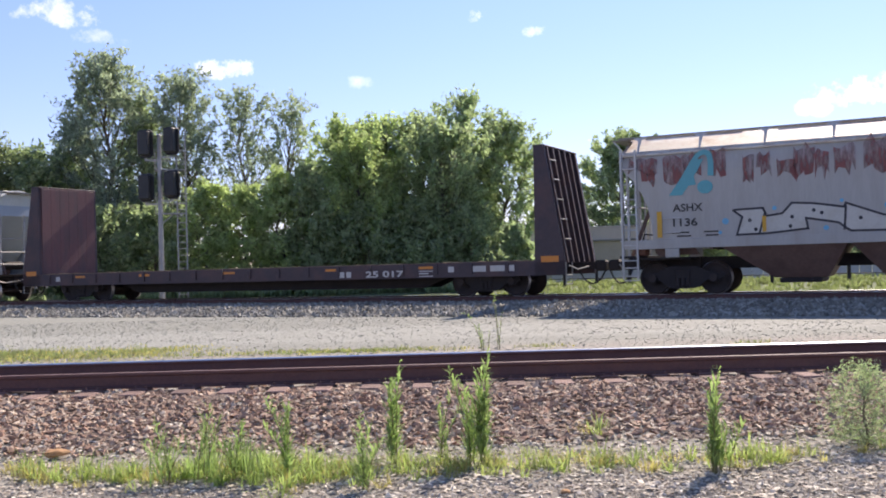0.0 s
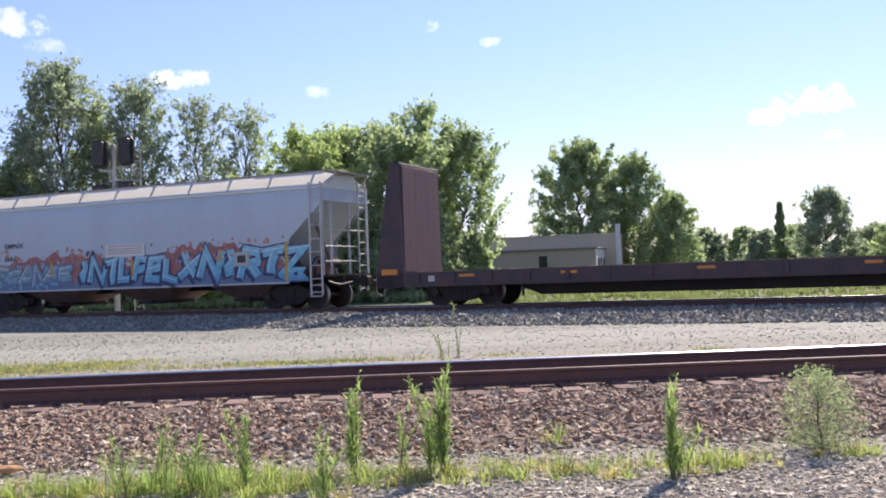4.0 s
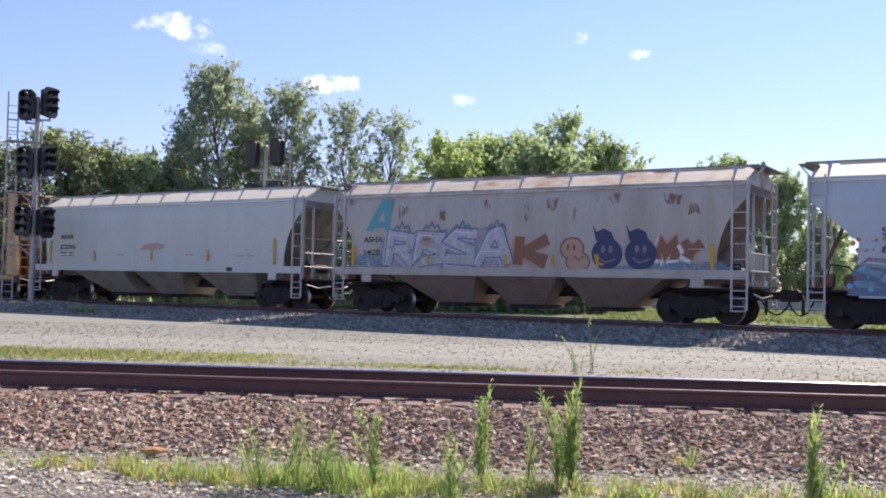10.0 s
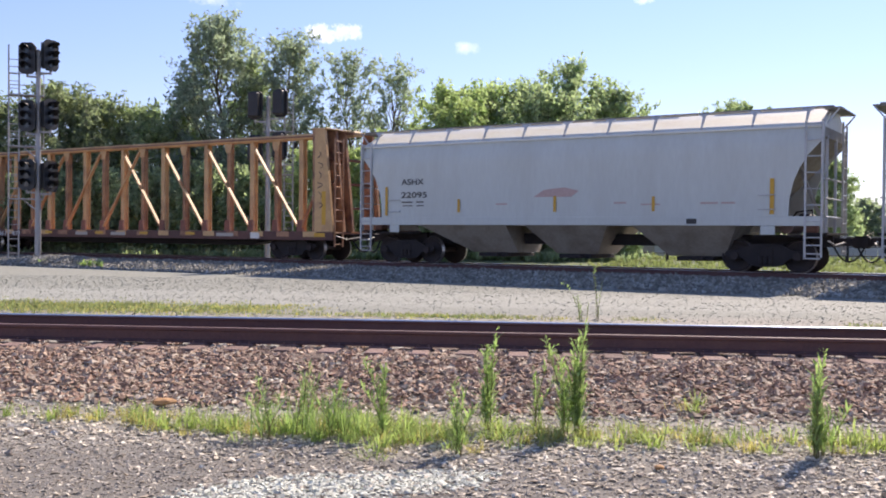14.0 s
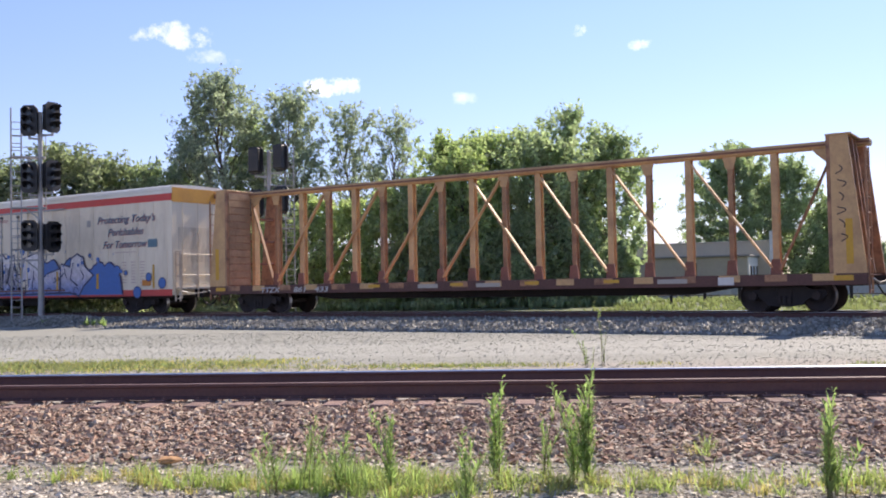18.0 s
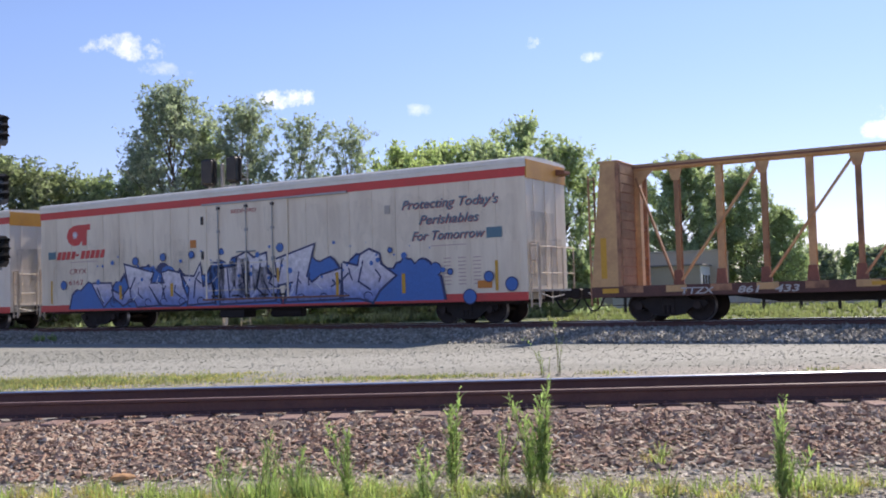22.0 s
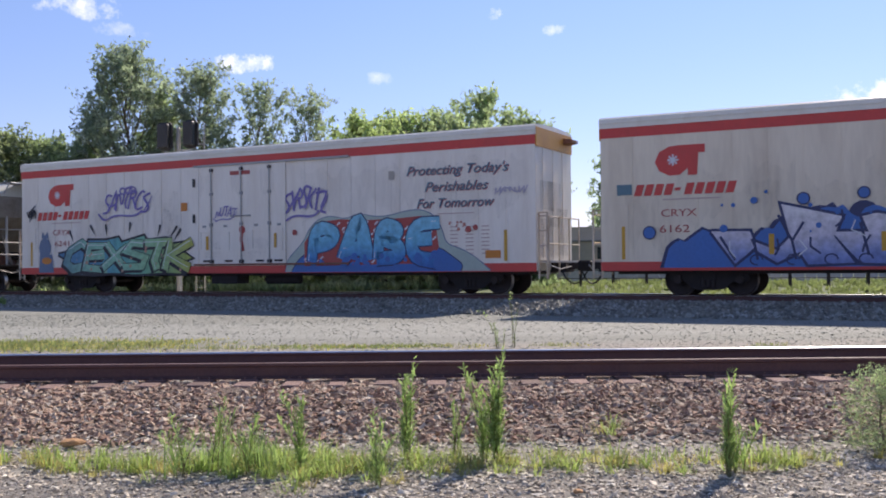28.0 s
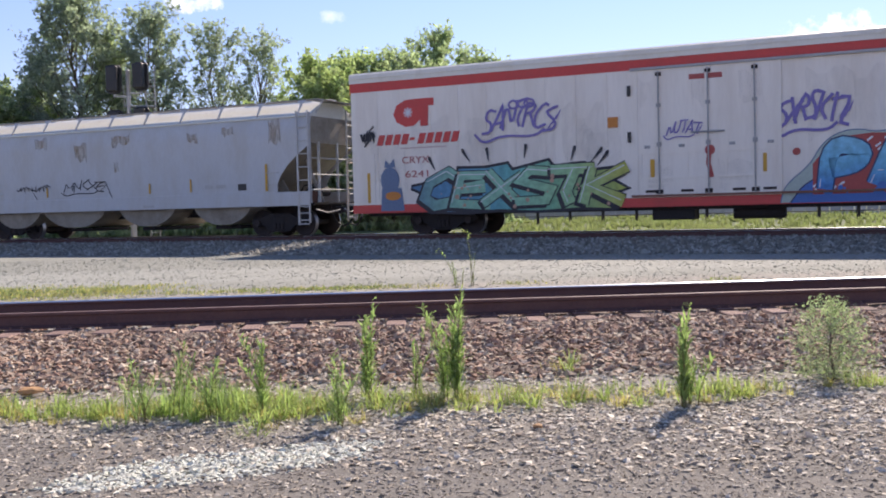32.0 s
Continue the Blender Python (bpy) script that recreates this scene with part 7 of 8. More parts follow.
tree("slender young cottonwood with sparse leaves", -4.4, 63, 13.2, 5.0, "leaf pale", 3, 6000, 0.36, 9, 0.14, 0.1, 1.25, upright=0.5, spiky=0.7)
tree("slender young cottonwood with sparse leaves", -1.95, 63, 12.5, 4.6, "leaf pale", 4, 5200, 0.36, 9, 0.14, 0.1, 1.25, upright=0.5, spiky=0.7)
for az, h, w, sd, leaf, sp_ in ((0.8, 10.2, 5.8, 5, "leaf bright", 0.3), (2.9, 10.4, 6.4, 6, "leaf bright", 0.4), (5.2, 10.5, 6.6, 7, "leaf mid", 0.9), (7.8, 11.7, 6.0, 8, "leaf mid", 1.0), (9.9, 10.2, 6.4, 9, "leaf mid", 1.0), (1.8, 9.2, 6.4, 20, "leaf bright", 0.4), (6.5, 9.6, 6.6, 21, "leaf mid", 1.0)):
    tree("broad green roadside tree with upswept feathery branches", az, 60 if sd < 20 else 57, h, w, leaf, sd, 17000, 0.04, 14, 0.16, 0.1, 1.1, upright=0.7, spiky=sp_)
for az, h, w, sd, leaf in ((-20.2, 10.2, 8.0, 10, "leaf deep"), (-18.2, 9.4, 7.0, 11, "leaf deep"), (-15.6, 9.0, 7.0, 12, "leaf dark"), (-23.6, 9.2, 8.0, 13, "leaf deep"), (-26.5, 8.7, 8.0, 14, "leaf deep"), (-29.5, 8.7, 8.0, 15, "leaf deep"), (-13.6, 7.8, 5.6, 16, "leaf bright")):
    tree("dense green tree beyond the railway", az, 63, h, w, leaf, sd, 17000, 0.06, 14, 0.165, 0, 1.0)
for az, h, w, sd, leaf in ((-6.6, 6.4, 4.4, 40, "leaf bright"), (-4.6, 6.0, 4.2, 41, "leaf bright"), (-2.6, 7.0, 4.4, 42, "leaf bright"), (-0.9, 7.4, 4.0, 43, "leaf mid"), (-9.5, 5.0, 4.6, 44, "leaf dark"), (-12.3, 5.0, 5.0, 45, "leaf dark"), (-15.0, 4.6, 5.0, 46, "leaf dark"), (-17.8, 4.6, 5.2, 47, "leaf dark"), (-20.8, 4.6, 5.2, 48, "leaf dark"),
                           (2.2, 4.8, 5.6, 49, "leaf dark"), (5.0, 4.8, 5.6, 50, "leaf dark"), (8.0, 4.6, 5.6, 51, "leaf dark"), (10.5, 3.6, 2.6, 52, "leaf mid"), (-0.2, 4.6, 5.0, 53, "leaf dark"), (-23.8, 4.6, 5.2, 54, "leaf dark"), (-26.8, 4.6, 5.2, 55, "leaf dark")):
    tree("leafy undergrowth bush at the foot of the trees", az, 55.5, h, w, leaf, sd, 8500, 0.02, 10, 0.16, category="bush", peak=0.6)
tree("large spreading tree behind the grey house", 16.6, 97, 14.2, 12.0, "leaf mid", 60, 46000, 0.1, 22, 0.2, 0.0, 0.62, spiky=0.2)
tree("large spreading tree behind the grey house", 19.6, 98, 12.6, 8.6, "leaf mid", 61, 22000, 0.1, 17, 0.2, 0.0, 0.65, spiky=0.2)
tree("lower tree at the edge of the large one", 21.7, 99, 8.8, 6.0, "leaf mid", 64, 11000, 0.08, 13, 0.2, 0.0, 0.7)
# the greyer leaf colour stands in for haze on these far trees
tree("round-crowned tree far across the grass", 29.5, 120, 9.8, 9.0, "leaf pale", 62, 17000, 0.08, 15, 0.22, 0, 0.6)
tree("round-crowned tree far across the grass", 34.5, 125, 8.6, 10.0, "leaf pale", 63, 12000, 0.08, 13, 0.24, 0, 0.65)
for k, (az, h, w) in enumerate(((21.6, 5.6, 9), (23.3, 6.3, 8), (25.2, 6.6, 8), (26.3, 5.6, 8), (27.9, 6.2, 8), (31.8, 6.2, 10), (33.2, 6.0, 10), (37.0, 7.0, 12), (12.6, 6.2, 9), (13.8, 5.8, 9), (11.6, 6.4, 9))):
    # every other hedge tree has the same haze put into its leaf colour
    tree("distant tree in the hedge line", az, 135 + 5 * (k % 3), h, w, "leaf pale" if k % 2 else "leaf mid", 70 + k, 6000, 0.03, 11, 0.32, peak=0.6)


def conifer(az, r, height):
    rng = np.random.default_rng(9)
    x, y = at_bearing(az, r)
    t = tagged(new("conifer"), "dark pointed conifer far across the grass", "tree")
    t.matrix_basis = pose(x, y, ground_z(x, y))
    part("trunk", rod(bmesh.new(), (0, 0, 0), (0, 0, height), 0.18, 8, 0.03), "bark", t)
    n = 2600
    f = rng.uniform(0.08, 1, n)
    rad = (1 - f) ** 0.8 * height * 0.22 * (0.65 + 0.35 * np.sin(f * 40)) * rng.uniform(0.5, 1, n)
    a = rng.uniform(0, math.tau, n)
    cen = np.stack([np.cos(a) * rad, np.sin(a) * rad, f * height - rad * 0.3], 1)
    part("crown", leaves_mesh("crown", cen, rng.uniform(0.25, 0.5, n), rng, "leaf dark", 0.5), None, t)


conifer(27.2, 128, 8.6)

# ---- house, fence and yard beyond ----
paint("house tan", (0.61, 0.517, 0.37), 0.8, dirt=(0.512, 0.425, 0.3), amount=0.5, scale=0.8, grain=10, spread=0.08)
paint("house wall", (0.408, 0.362, 0.28), 0.8, dirt=(0.324, 0.282, 0.22), amount=0.5, scale=0.8, grain=10, spread=0.08, bump=0.1)
paint("house white", (0.66, 0.65, 0.62), 0.7, dirt=(0.5, 0.48, 0.45), amount=0.4, scale=1, grain=12)
paint("house roof", (0.24, 0.225, 0.21), 0.85, dirt=(0.16, 0.15, 0.14), amount=0.5, scale=1, grain=12)
paint("window dark", (0.03, 0.035, 0.04), 0.12, grain=10, bump=0)


def house():
    x0, y0 = at_bearing(11.2, 86)
    x1, y1 = at_bearing(17.95, 84)
    length = math.hypot(x1 - x0, y1 - y0)
    turn = math.degrees(math.atan2(y1 - y0, x1 - x0))
    hs = tagged(new("house"), "long low tan-grey house with flat roofs beyond the grass", "house")
    hs.matrix_basis = pose(x0, y0, -0.35, 0, 0, turn)
    front = part("wall", boxed(0, length * 0.9, 0, 5.5, 0, 3.05), "house wall", hs)
    for k in range(8):
        part("siding_board", boxed(0, length * 0.9, -0.03, 0.0, 0.1 + 0.36 * k, 0.1 + 0.36 * k + 0.33), "house wall", front)
    part("roof", boxed(-0.25, length * 0.9 + 0.25, -0.3, 5.6, 3.05, 3.2, bevel=0.03), "house roof", hs)
    back = part("wall", boxed(-1.5, length, 5.6, 11.5, 0, 4.35), "house tan", hs)
    part("parapet", boxed(-1.6, length + 0.1, 5.5, 11.6, 4.35, 4.5, bevel=0.03), "house tan", hs)
    part("window", boxed(length * 0.44, length * 0.44 + 0.7, -0.07, -0.031, 1.3, 2.6), "window dark", hs)
    # whiter paint on this end puts the sun on it into the colour
    end = part("end_wall", boxed(length * 0.9 + 0.002, length * 0.9 + 0.1, 0, 5.5, 0, 3.04), "house white", hs)
    for y in (0.8, 2.4, 4.2):
        part("window", boxed(length * 0.9 + 0.1, length * 0.9 + 0.14, y, y + 0.9, 1.1, 2.3), "window dark", end)
    part("chimney", boxed(length + 0.15, length + 0.55, 4.6, 5.0, 0, 5.2, bevel=0.03), "house white", hs)


house()


def parked_car(az, r, colour, turn):
    x, y = at_bearing(az, r)
    c = tagged(new("parked_car"), "small parked car far across the yard", "car")
    c.matrix_basis = pose(x, y, -0.35, 0, 0, turn)
    part("body", prism(bmesh.new(), [(-2.1, 0.35), (-2.15, 0.8), (-1.9, 0.95), (1.0, 1.0), (2.0, 0.85), (2.1, 0.4)], -0.85, 0.85), colour, c)
    part("cabin", prism(bmesh.new(), [(-1.7, 0.95), (-1.2, 1.45), (0.3, 1.48), (1.0, 0.98)], -0.75, 0.75), "window dark", c)
    part("roof", boxed(-1.2, 0.35, -0.74, 0.74, 1.46, 1.5, bevel=0.02), colour, c)
    for wx in (-1.3, 1.3):
        for wy in (-0.85, 0.7):
            part("wheel", rod(bmesh.new(), (wx, wy, 0.32), (wx, wy + 0.15, 0.32), 0.32, 14), "rubber", c)


parked_car(22.3, 92, "house white", 12)
parked_car(24.0, 96, "rail grey", 8)


def fence():
    f = tagged(new("fence"), "low wire fence on dark posts in the grass", "fence")
    a, b = Vector((*at_bearing(8.0, 58), 0)), Vector((*at_bearing(34, 54), 0))
    n = 14
    tops = []
    for k in range(n + 1):
        p = a.lerp(b, k / n)
        z = ground_z(p.x, p.y)
        part("post", boxed(p.x - 0.07, p.x + 0.07, p.y - 0.07, p.y + 0.07, z - 0.2, z + 1.05, bevel=0.015), "underframe", f)
        tops.append(Vector((p.x, p.y, z)))
    for dz in (0.45, 0.9):
        part("wire", tube(bmesh.new(), [p + Vector((0, 0, dz)) for p in tops], 0.025, 5), "underframe", f)


fence()
paint("pale board", (0.46, 0.47, 0.47), 0.8, dirt=(0.36, 0.36, 0.35), amount=0.5, grain=12, per_object=0.1)


def yard_wall():
    """A low pale board fence across the end of the grass."""
    f = tagged(new("board_fence"), "low pale grey board fence at the end of the grass", "fence")
    a, b = Vector((*at_bearing(12.5, 72), 0)), Vector((*at_bearing(36, 68), 0))
    n = 40
    d = (b - a) / n
    ang = math.degrees(math.atan2(d.y, d.x))
    me = mesh_of("board", boxed(0, d.length - 0.03, -0.02, 0.02, 0, 1.0), "pale board")
    for k in range(n):
        p = a + d * k
        put("board", me, None, f, m=pose(p.x, p.y, ground_z(p.x, p.y) - 0.05, 0, 0, ang))


yard_wall()


# ---- grass, weeds ----
def blades_mesh(name, roots, heights, widths, leans, rng, material):
    """Grass blades: each a bent strip that narrows to a tip."""
    n = len(roots)
    a = rng.uniform(0, math.tau, n)
    side = np.stack([np.cos(a), np.sin(a), np.zeros(n)], 1)
    out = np.stack([-np.sin(a), np.cos(a), np.zeros(n)], 1) * (leans * heights)[:, None]
    up = np.array([0, 0, 1.0])
    w = widths[:, None] / 2
    h = heights[:, None]
    v = np.stack([roots - side * w, roots + side * w, roots + out * 0.35 - side * w * 0.8 + up * h * 0.6, roots + out * 0.35 + side * w * 0.8 + up * h * 0.6, roots + out + up * h * (1 - 0.35 * np.clip(leans, 0, 1))[:, None]], 1).reshape(-1, 3)
    i = np.arange(n)[:, None] * 5
    f = np.concatenate([i + [0, 1, 3], i + [0, 3, 2], i + [2, 3, 4]], 1).reshape(-1, 3)
    me = bpy.data.meshes.new(name)
    me.vertices.add(len(v))
    me.vertices.foreach_set("co", v.astype(np.float32).ravel())
    me.loops.add(f.size)
    me.loops.foreach_set("vertex_index", f.astype(np.int32).ravel())
    me.polygons.add(len(f))
    me.polygons.foreach_set("loop_start", (np.arange(len(f)) * 3).astype(np.int32))
    me.update(calc_edges=True)
    me.materials.append(MATS[material])
    return me


def grass_strip(name, patches, density, hmin, hmax, width, material, seed, label, lean=0.5, clump=24, tuft=0.04):
    """patches: x, y, half length, half depth of each tuft."""
    rng = np.random.default_rng(seed)
    roots = []
    for x, y, a, b in patches:
        n = max(1, int(density * rng.uniform(0.3, 1.5) * a * b * 4 / clump))
        for c in rng.normal(size=(n, 2)) * (a * 0.5, b * 0.5) + (x, y):
            k = int(rng.uniform(0.4, 1.7) * clump) + 1
            roots.append(c + rng.normal(size=(k, 2)) * rng.uniform(0.3, 1.0) * tuft)
    roots = np.concatenate(roots)
    z = ground_z(roots[:, 0], roots[:, 1])
    nv = near_v(roots[:, 0], roots[:, 1])
    z = np.where((nv > -3.3) & (nv < -1.45), np.maximum(z, NEAR_Z - 0.5 + (nv + 3.3) / 1.85 * 0.285), z)
    roots = np.concatenate([roots, z[:, None] - 0.01], 1)
    n = len(roots)
    h = rng.uniform(hmin, hmax, n) * rng.uniform(0.5, 1.0, n)
    me = blades_mesh(name, roots, h, rng.uniform(0.6, 1.3, n) * width, rng.uniform(0.1, lean * 2, n), rng, material)
    return tagged(put(name, me, None), label, "grass", kind="stuff")


front = [(-3.2, 8.85, 0.3, 0.12), (-2.75, 8.75, 0.35, 0.16), (-2.3, 8.55, 0.4, 0.16), (-1.9, 8.4, 0.35, 0.16), (-1.5, 8.3, 0.35, 0.14), (-1.0, 8.25, 0.4, 0.3), (-0.6, 8.2, 0.4, 0.34), (-0.2, 8.2, 0.35, 0.3),
         (0.1, 8.1, 0.25, 0.16), (0.45, 8.15, 0.3, 0.16), (0.9, 8.1, 0.35, 0.16), (1.2, 8.0, 0.3, 0.18), (1.6, 8.15, 0.35, 0.2), (2.0, 7.95, 0.4, 0.16), (2.35, 7.9, 0.35, 0.18), (2.65, 7.75, 0.25, 0.14), (3.2, 7.75, 0.3, 0.2), (3.5, 7.8, 0.25, 0.14), (2.42, 9.1, 0.14, 0.08), (-4.1, 8.7, 0.4, 0.12), (-4.9, 8.9, 0.4, 0.14), (-5.6, 9.0, 0.4, 0.12), (4.6, 7.9, 0.3, 0.1)]
front = [(*spot(x, y + 0.04), a * 1.0, b * 1.9) for x, y, a, b in front]
grass_strip("grass_front", front, 700, 0.03, 0.28, 0.0085, "grass", 3, "yellow-green grass growing in tufts along the gravel edge", 0.95, 22, 0.06)
grass_strip("grass_front_dry", front, 400, 0.03, 0.19, 0.008, "grass dry", 4, "dry orange-yellow grass among the green along the gravel edge", 0.9, 24, 0.06)
mid = [(-12.0 + 0.7 * k, 17.9 - 0.14 * (k % 3) - 0.1 * k * 0.7 + 0.6, 0.9, 1.3) for k in range(14)] + [(-2.0 + 0.6 * k, 16.6 - 0.07 * k, 0.6, 0.35) for k in range(7)] + [(3.4, 16.0, 0.35, 0.2), (6.6, 15.3, 0.25, 0.15), (2.1, 16.0, 0.3, 0.2)]
mid = [(*spot(x, y), a, b) for x, y, a, b in mid]
grass_strip("grass_between", mid, 330, 0.03, 0.11, 0.014, "meadow", 5, "thin dry grass strip between the two tracks", 0.6, 6, 0.16)
grass_strip("grass_between_green", mid, 90, 0.03, 0.10, 0.014, "grass dry", 6, "thin green grass strip between the two tracks", 0.6, 6, 0.16)
rng = np.random.default_rng(8)
far = []
for k in range(420):
    az = rng.uniform(9, 36)
    r = rng.uniform(33, 75)
    x, y = at_bearing(az, r)
    if x * N.x + y * N.y > 33.8:
        far.append((x, y, 1.2, 1.0))
grass_strip("grass_beyond", far, 42, 0.10, 0.42, 0.03, "meadow", 9, "long grass beyond the train's track")
under = []
for k in range(260):
    az = rng.uniform(-30, 12)
    x, y = at_bearing(az, 51 + rng.uniform(0, 6))
    under.append((x, y, 1.3, 1.0))
# leaf dark is used here to put the trees' shade into the growth
grass_strip("grass_under_trees", under, 20, 0.2, 0.8, 0.08, "leaf dark", 10, "rough growth at the foot of the trees")
grass_strip("weeds_by_ballast", [(*spot(x, y), a, b) for x, y, a, b in ((-13.7, 39.6, 0.35, 0.3), (-12.4, 37.6, 0.5, 0.3), (-13.2, 38.8, 0.3, 0.2), (-15.2, 39.5, 0.3, 0.3))], 160, 0.2, 0.5, 0.05, "weed", 11, "small green weeds on the ballast shoulder")


def weed(x, y, height, stems, spread, seed, label, leaf_len=0.16, leaf_w=0.022, per_stem=16, plume=True, z=None):
    """A tall weed: a few stems, each with long narrow leaves and a thin seed head."""
    rng = np.random.default_rng(seed)
    w = tagged(new("weed"), label, "weed", group="tall weeds")
    x, y = spot(x, y)
    w.matrix_basis = pose(x, y, (ground_z(x, y) if z is None else z) - 0.02)
    tri, faces = [], []
    for s in range(stems):
        bx, by = rng.normal(size=2) * 0.03 * spread / 0.1
        hx, hy = rng.normal(size=2) * spread
        h = height * (1.0 if s == 0 else rng.uniform(0.55, 0.95))
        st = bmesh.new()
        pts = [Vector((bx + hx * t * t, by + hy * t * t, h * t)) for t in (0, 0.35, 0.7, 1.0)]
        for k, (p, q) in enumerate(zip(pts, pts[1:])):
            rod(st, p, q, 0.006 * (1 - 0.25 * k), 5, 0.006 * (1 - 0.25 * (k + 1)))
        part("stem", st, "stem", w)
        for k in range(int(per_stem * 2.5)):
            t = 0.08 + 0.92 * (k + rng.uniform(0, 1)) / (per_stem * 2.5)
            c = np.array((bx + hx * t * t, by + hy * t * t, h * t))
            a = rng.uniform(0, math.tau)
            o = np.array((math.cos(a), math.sin(a), 0))
            sd = np.array((-math.sin(a), math.cos(a), 0)) * leaf_w * 0.46 * rng.uniform(0.7, 1.3)
            ln = leaf_len * rng.uniform(0.6, 1.25) * (1 - 0.3 * t)
            m = c + o * ln * 0.3 + np.array((0, 0, ln * rng.uniform(0.4, 0.8)))
            e = c + o * ln * rng.uniform(0.45, 0.9) + np.array((0, 0, ln * rng.uniform(0.4, 1.15)))
            i = len(tri)
            tri += [tuple(c), tuple(m - sd), tuple(m + sd), tuple(e)]
            faces += [(i, i + 1, i + 2), (i + 1, i + 3, i + 2)]
        if plume and s == 0:
            for k in range(14):
                t = rng.uniform(0.9, 1.12)
                c = np.array((bx + hx * t * t, by + hy * t * t, h * t))
                d = rng.normal(size=3) * 0.018
                i = len(tri)
                tri += [tuple(c), tuple(c + d + (0.004, 0, 0.02)), tuple(c + d + (-0.004, 0, 0.03))]
                faces += [(i, i + 1, i + 2)]
    part("leaves", raw("leaves", tri, faces), "weed", w)
    return w


paint("stem", (0.16, 0.15, 0.06), 0.7, dirt=(0.2, 0.10, 0.06), amount=0.7, scale=5, grain=30)
TALL = "tall green weed with long narrow leaves growing from the gravel"
weed(1.21, 8.2, 0.84, 6, 0.07, 1, TALL, 0.17, 0.02, 22)
weed(1.1, 8.25, 0.7, 4, 0.07, 21, TALL, 0.16, 0.02, 18)
weed(2.85, 7.42, 0.74, 5, 0.06, 2, TALL, 0.15, 0.019, 20)
weed(2.95, 7.5, 0.55, 4, 0.07, 22, TALL, 0.14, 0.018, 16)
weed(0.47, 8.35, 0.78, 5, 0.06, 3, TALL, 0.16, 0.022, 18)
weed(0.92, 8.6, 0.62, 4, 0.08, 4, "spindly tall weed with few leaves in the gravel", 0.11, 0.012, 12)
weed(0.23, 7.45, 0.5, 5, 0.08, 5, "medium green weed with narrow leaves in the gravel", 0.13, 0.016, 16)
weed(-0.37, 8.0, 0.6, 4, 0.06, 6, "medium green weed with narrow leaves in the gravel", 0.14, 0.018, 16)
for k, (x, y, h) in enumerate(((-1.3, 8.0, 0.44), (-1.0, 8.1, 0.58), (-0.75, 8.05, 0.42))):
    weed(x, y, h, 4, 0.1, 30 + k, "clump of tall bright green grass weeds", 0.18, 0.012, 12, plume=k % 2 == 0)
grass_strip("tall_grass_clump", [(*spot(x, 8.07), a, 0.15) for x, a in ((-1.25, 0.3), (-0.95, 0.3), (-0.65, 0.22))], 520, 0.16, 0.55, 0.009, "weed", 12, "clump of long leaning green grass on the gravel edge", 0.28, 16, 0.06)
tree("airy grey-green bushy weed beside the ballast", 28.7, 9.35, 0.76, 0.84, "leaf dark", 90, 6200, 0.05, 14, 0.0135, 0.0, 0.8, category="bush")
weed(2.35, 15.6, 0.55, 5, 0.12, 9, "thin dry weed in the gravel between the tracks", 0.08, 0.01, 8)
weed(2.6, 15.7, 0.85, 3, 0.05, 10, "thin dry weed in the gravel between the tracks", 0.07, 0.01, 8)


# ---- loose stones ----
def stone_mat(name, colours, rough=0.85):
    m = paint(name, (1, 1, 1), rough, spec=0.3, grain=60, spread=0.25, bump=0.25, depth=0.005)
    nt = m.node_tree
    bsdf = nt.nodes["Principled BSDF"]
    geo = nt.nodes.new("ShaderNodeNewGeometry")
    ramp = nt.nodes.new("ShaderNodeValToRGB")
    ramp.color_ramp.interpolation = "CONSTANT"
    nt.links.new(geo.outputs["Random Per Island"], ramp.inputs[0])
    els = ramp.color_ramp.elements
    while len(els) < len(colours):
        els.new(0.5)
    for k, (e_, c) in enumerate(zip(els, colours)):
        e_.position = k / len(colours)
        e_.color = (*c, 1)
    for l in list(nt.links):
        if l.to_socket == bsdf.inputs["Base Color"]:
            src = l.from_socket
    mul = node(nt, "ShaderNodeVectorMath", {0: src, 1: ramp.outputs[0]}, op="MULTIPLY")
    nt.links.new(mul.outputs[0], bsdf.inputs["Base Color"])


stone_mat("stone brown", [(0.300, 0.185, 0.129), (0.351, 0.235, 0.170), (0.214, 0.142, 0.101), (0.420, 0.311, 0.227), (0.335, 0.264, 0.198), (0.549, 0.456, 0.350), (0.248, 0.176, 0.129), (0.386, 0.274, 0.198)])
stone_mat("stone mixed", [(0.564, 0.507, 0.407), (0.451, 0.390, 0.303), (0.655, 0.594, 0.491), (0.349, 0.292, 0.230), (0.520, 0.454, 0.355), (0.723, 0.670, 0.553), (0.474, 0.411, 0.324)])
stone_mat("stone cinder", [(0.242, 0.215, 0.175), (0.304, 0.269, 0.220), (0.425, 0.378, 0.312), (0.264, 0.233, 0.188), (0.566, 0.514, 0.425), (0.222, 0.194, 0.160)])
stone_mat("stone white", [(0.626, 0.641, 0.549), (0.55, 0.56, 0.474), (0.692, 0.707, 0.614), (0.455, 0.459, 0.391)])
stone_mat("stone grey", [(0.248, 0.244, 0.207), (0.313, 0.308, 0.267), (0.193, 0.184, 0.158), (0.386, 0.382, 0.336), (0.230, 0.216, 0.179), (0.156, 0.152, 0.131)])
stone_mat("stone road", [(0.240, 0.252, 0.215), (0.281, 0.296, 0.255), (0.207, 0.218, 0.183), (0.331, 0.352, 0.305), (0.182, 0.192, 0.161)])


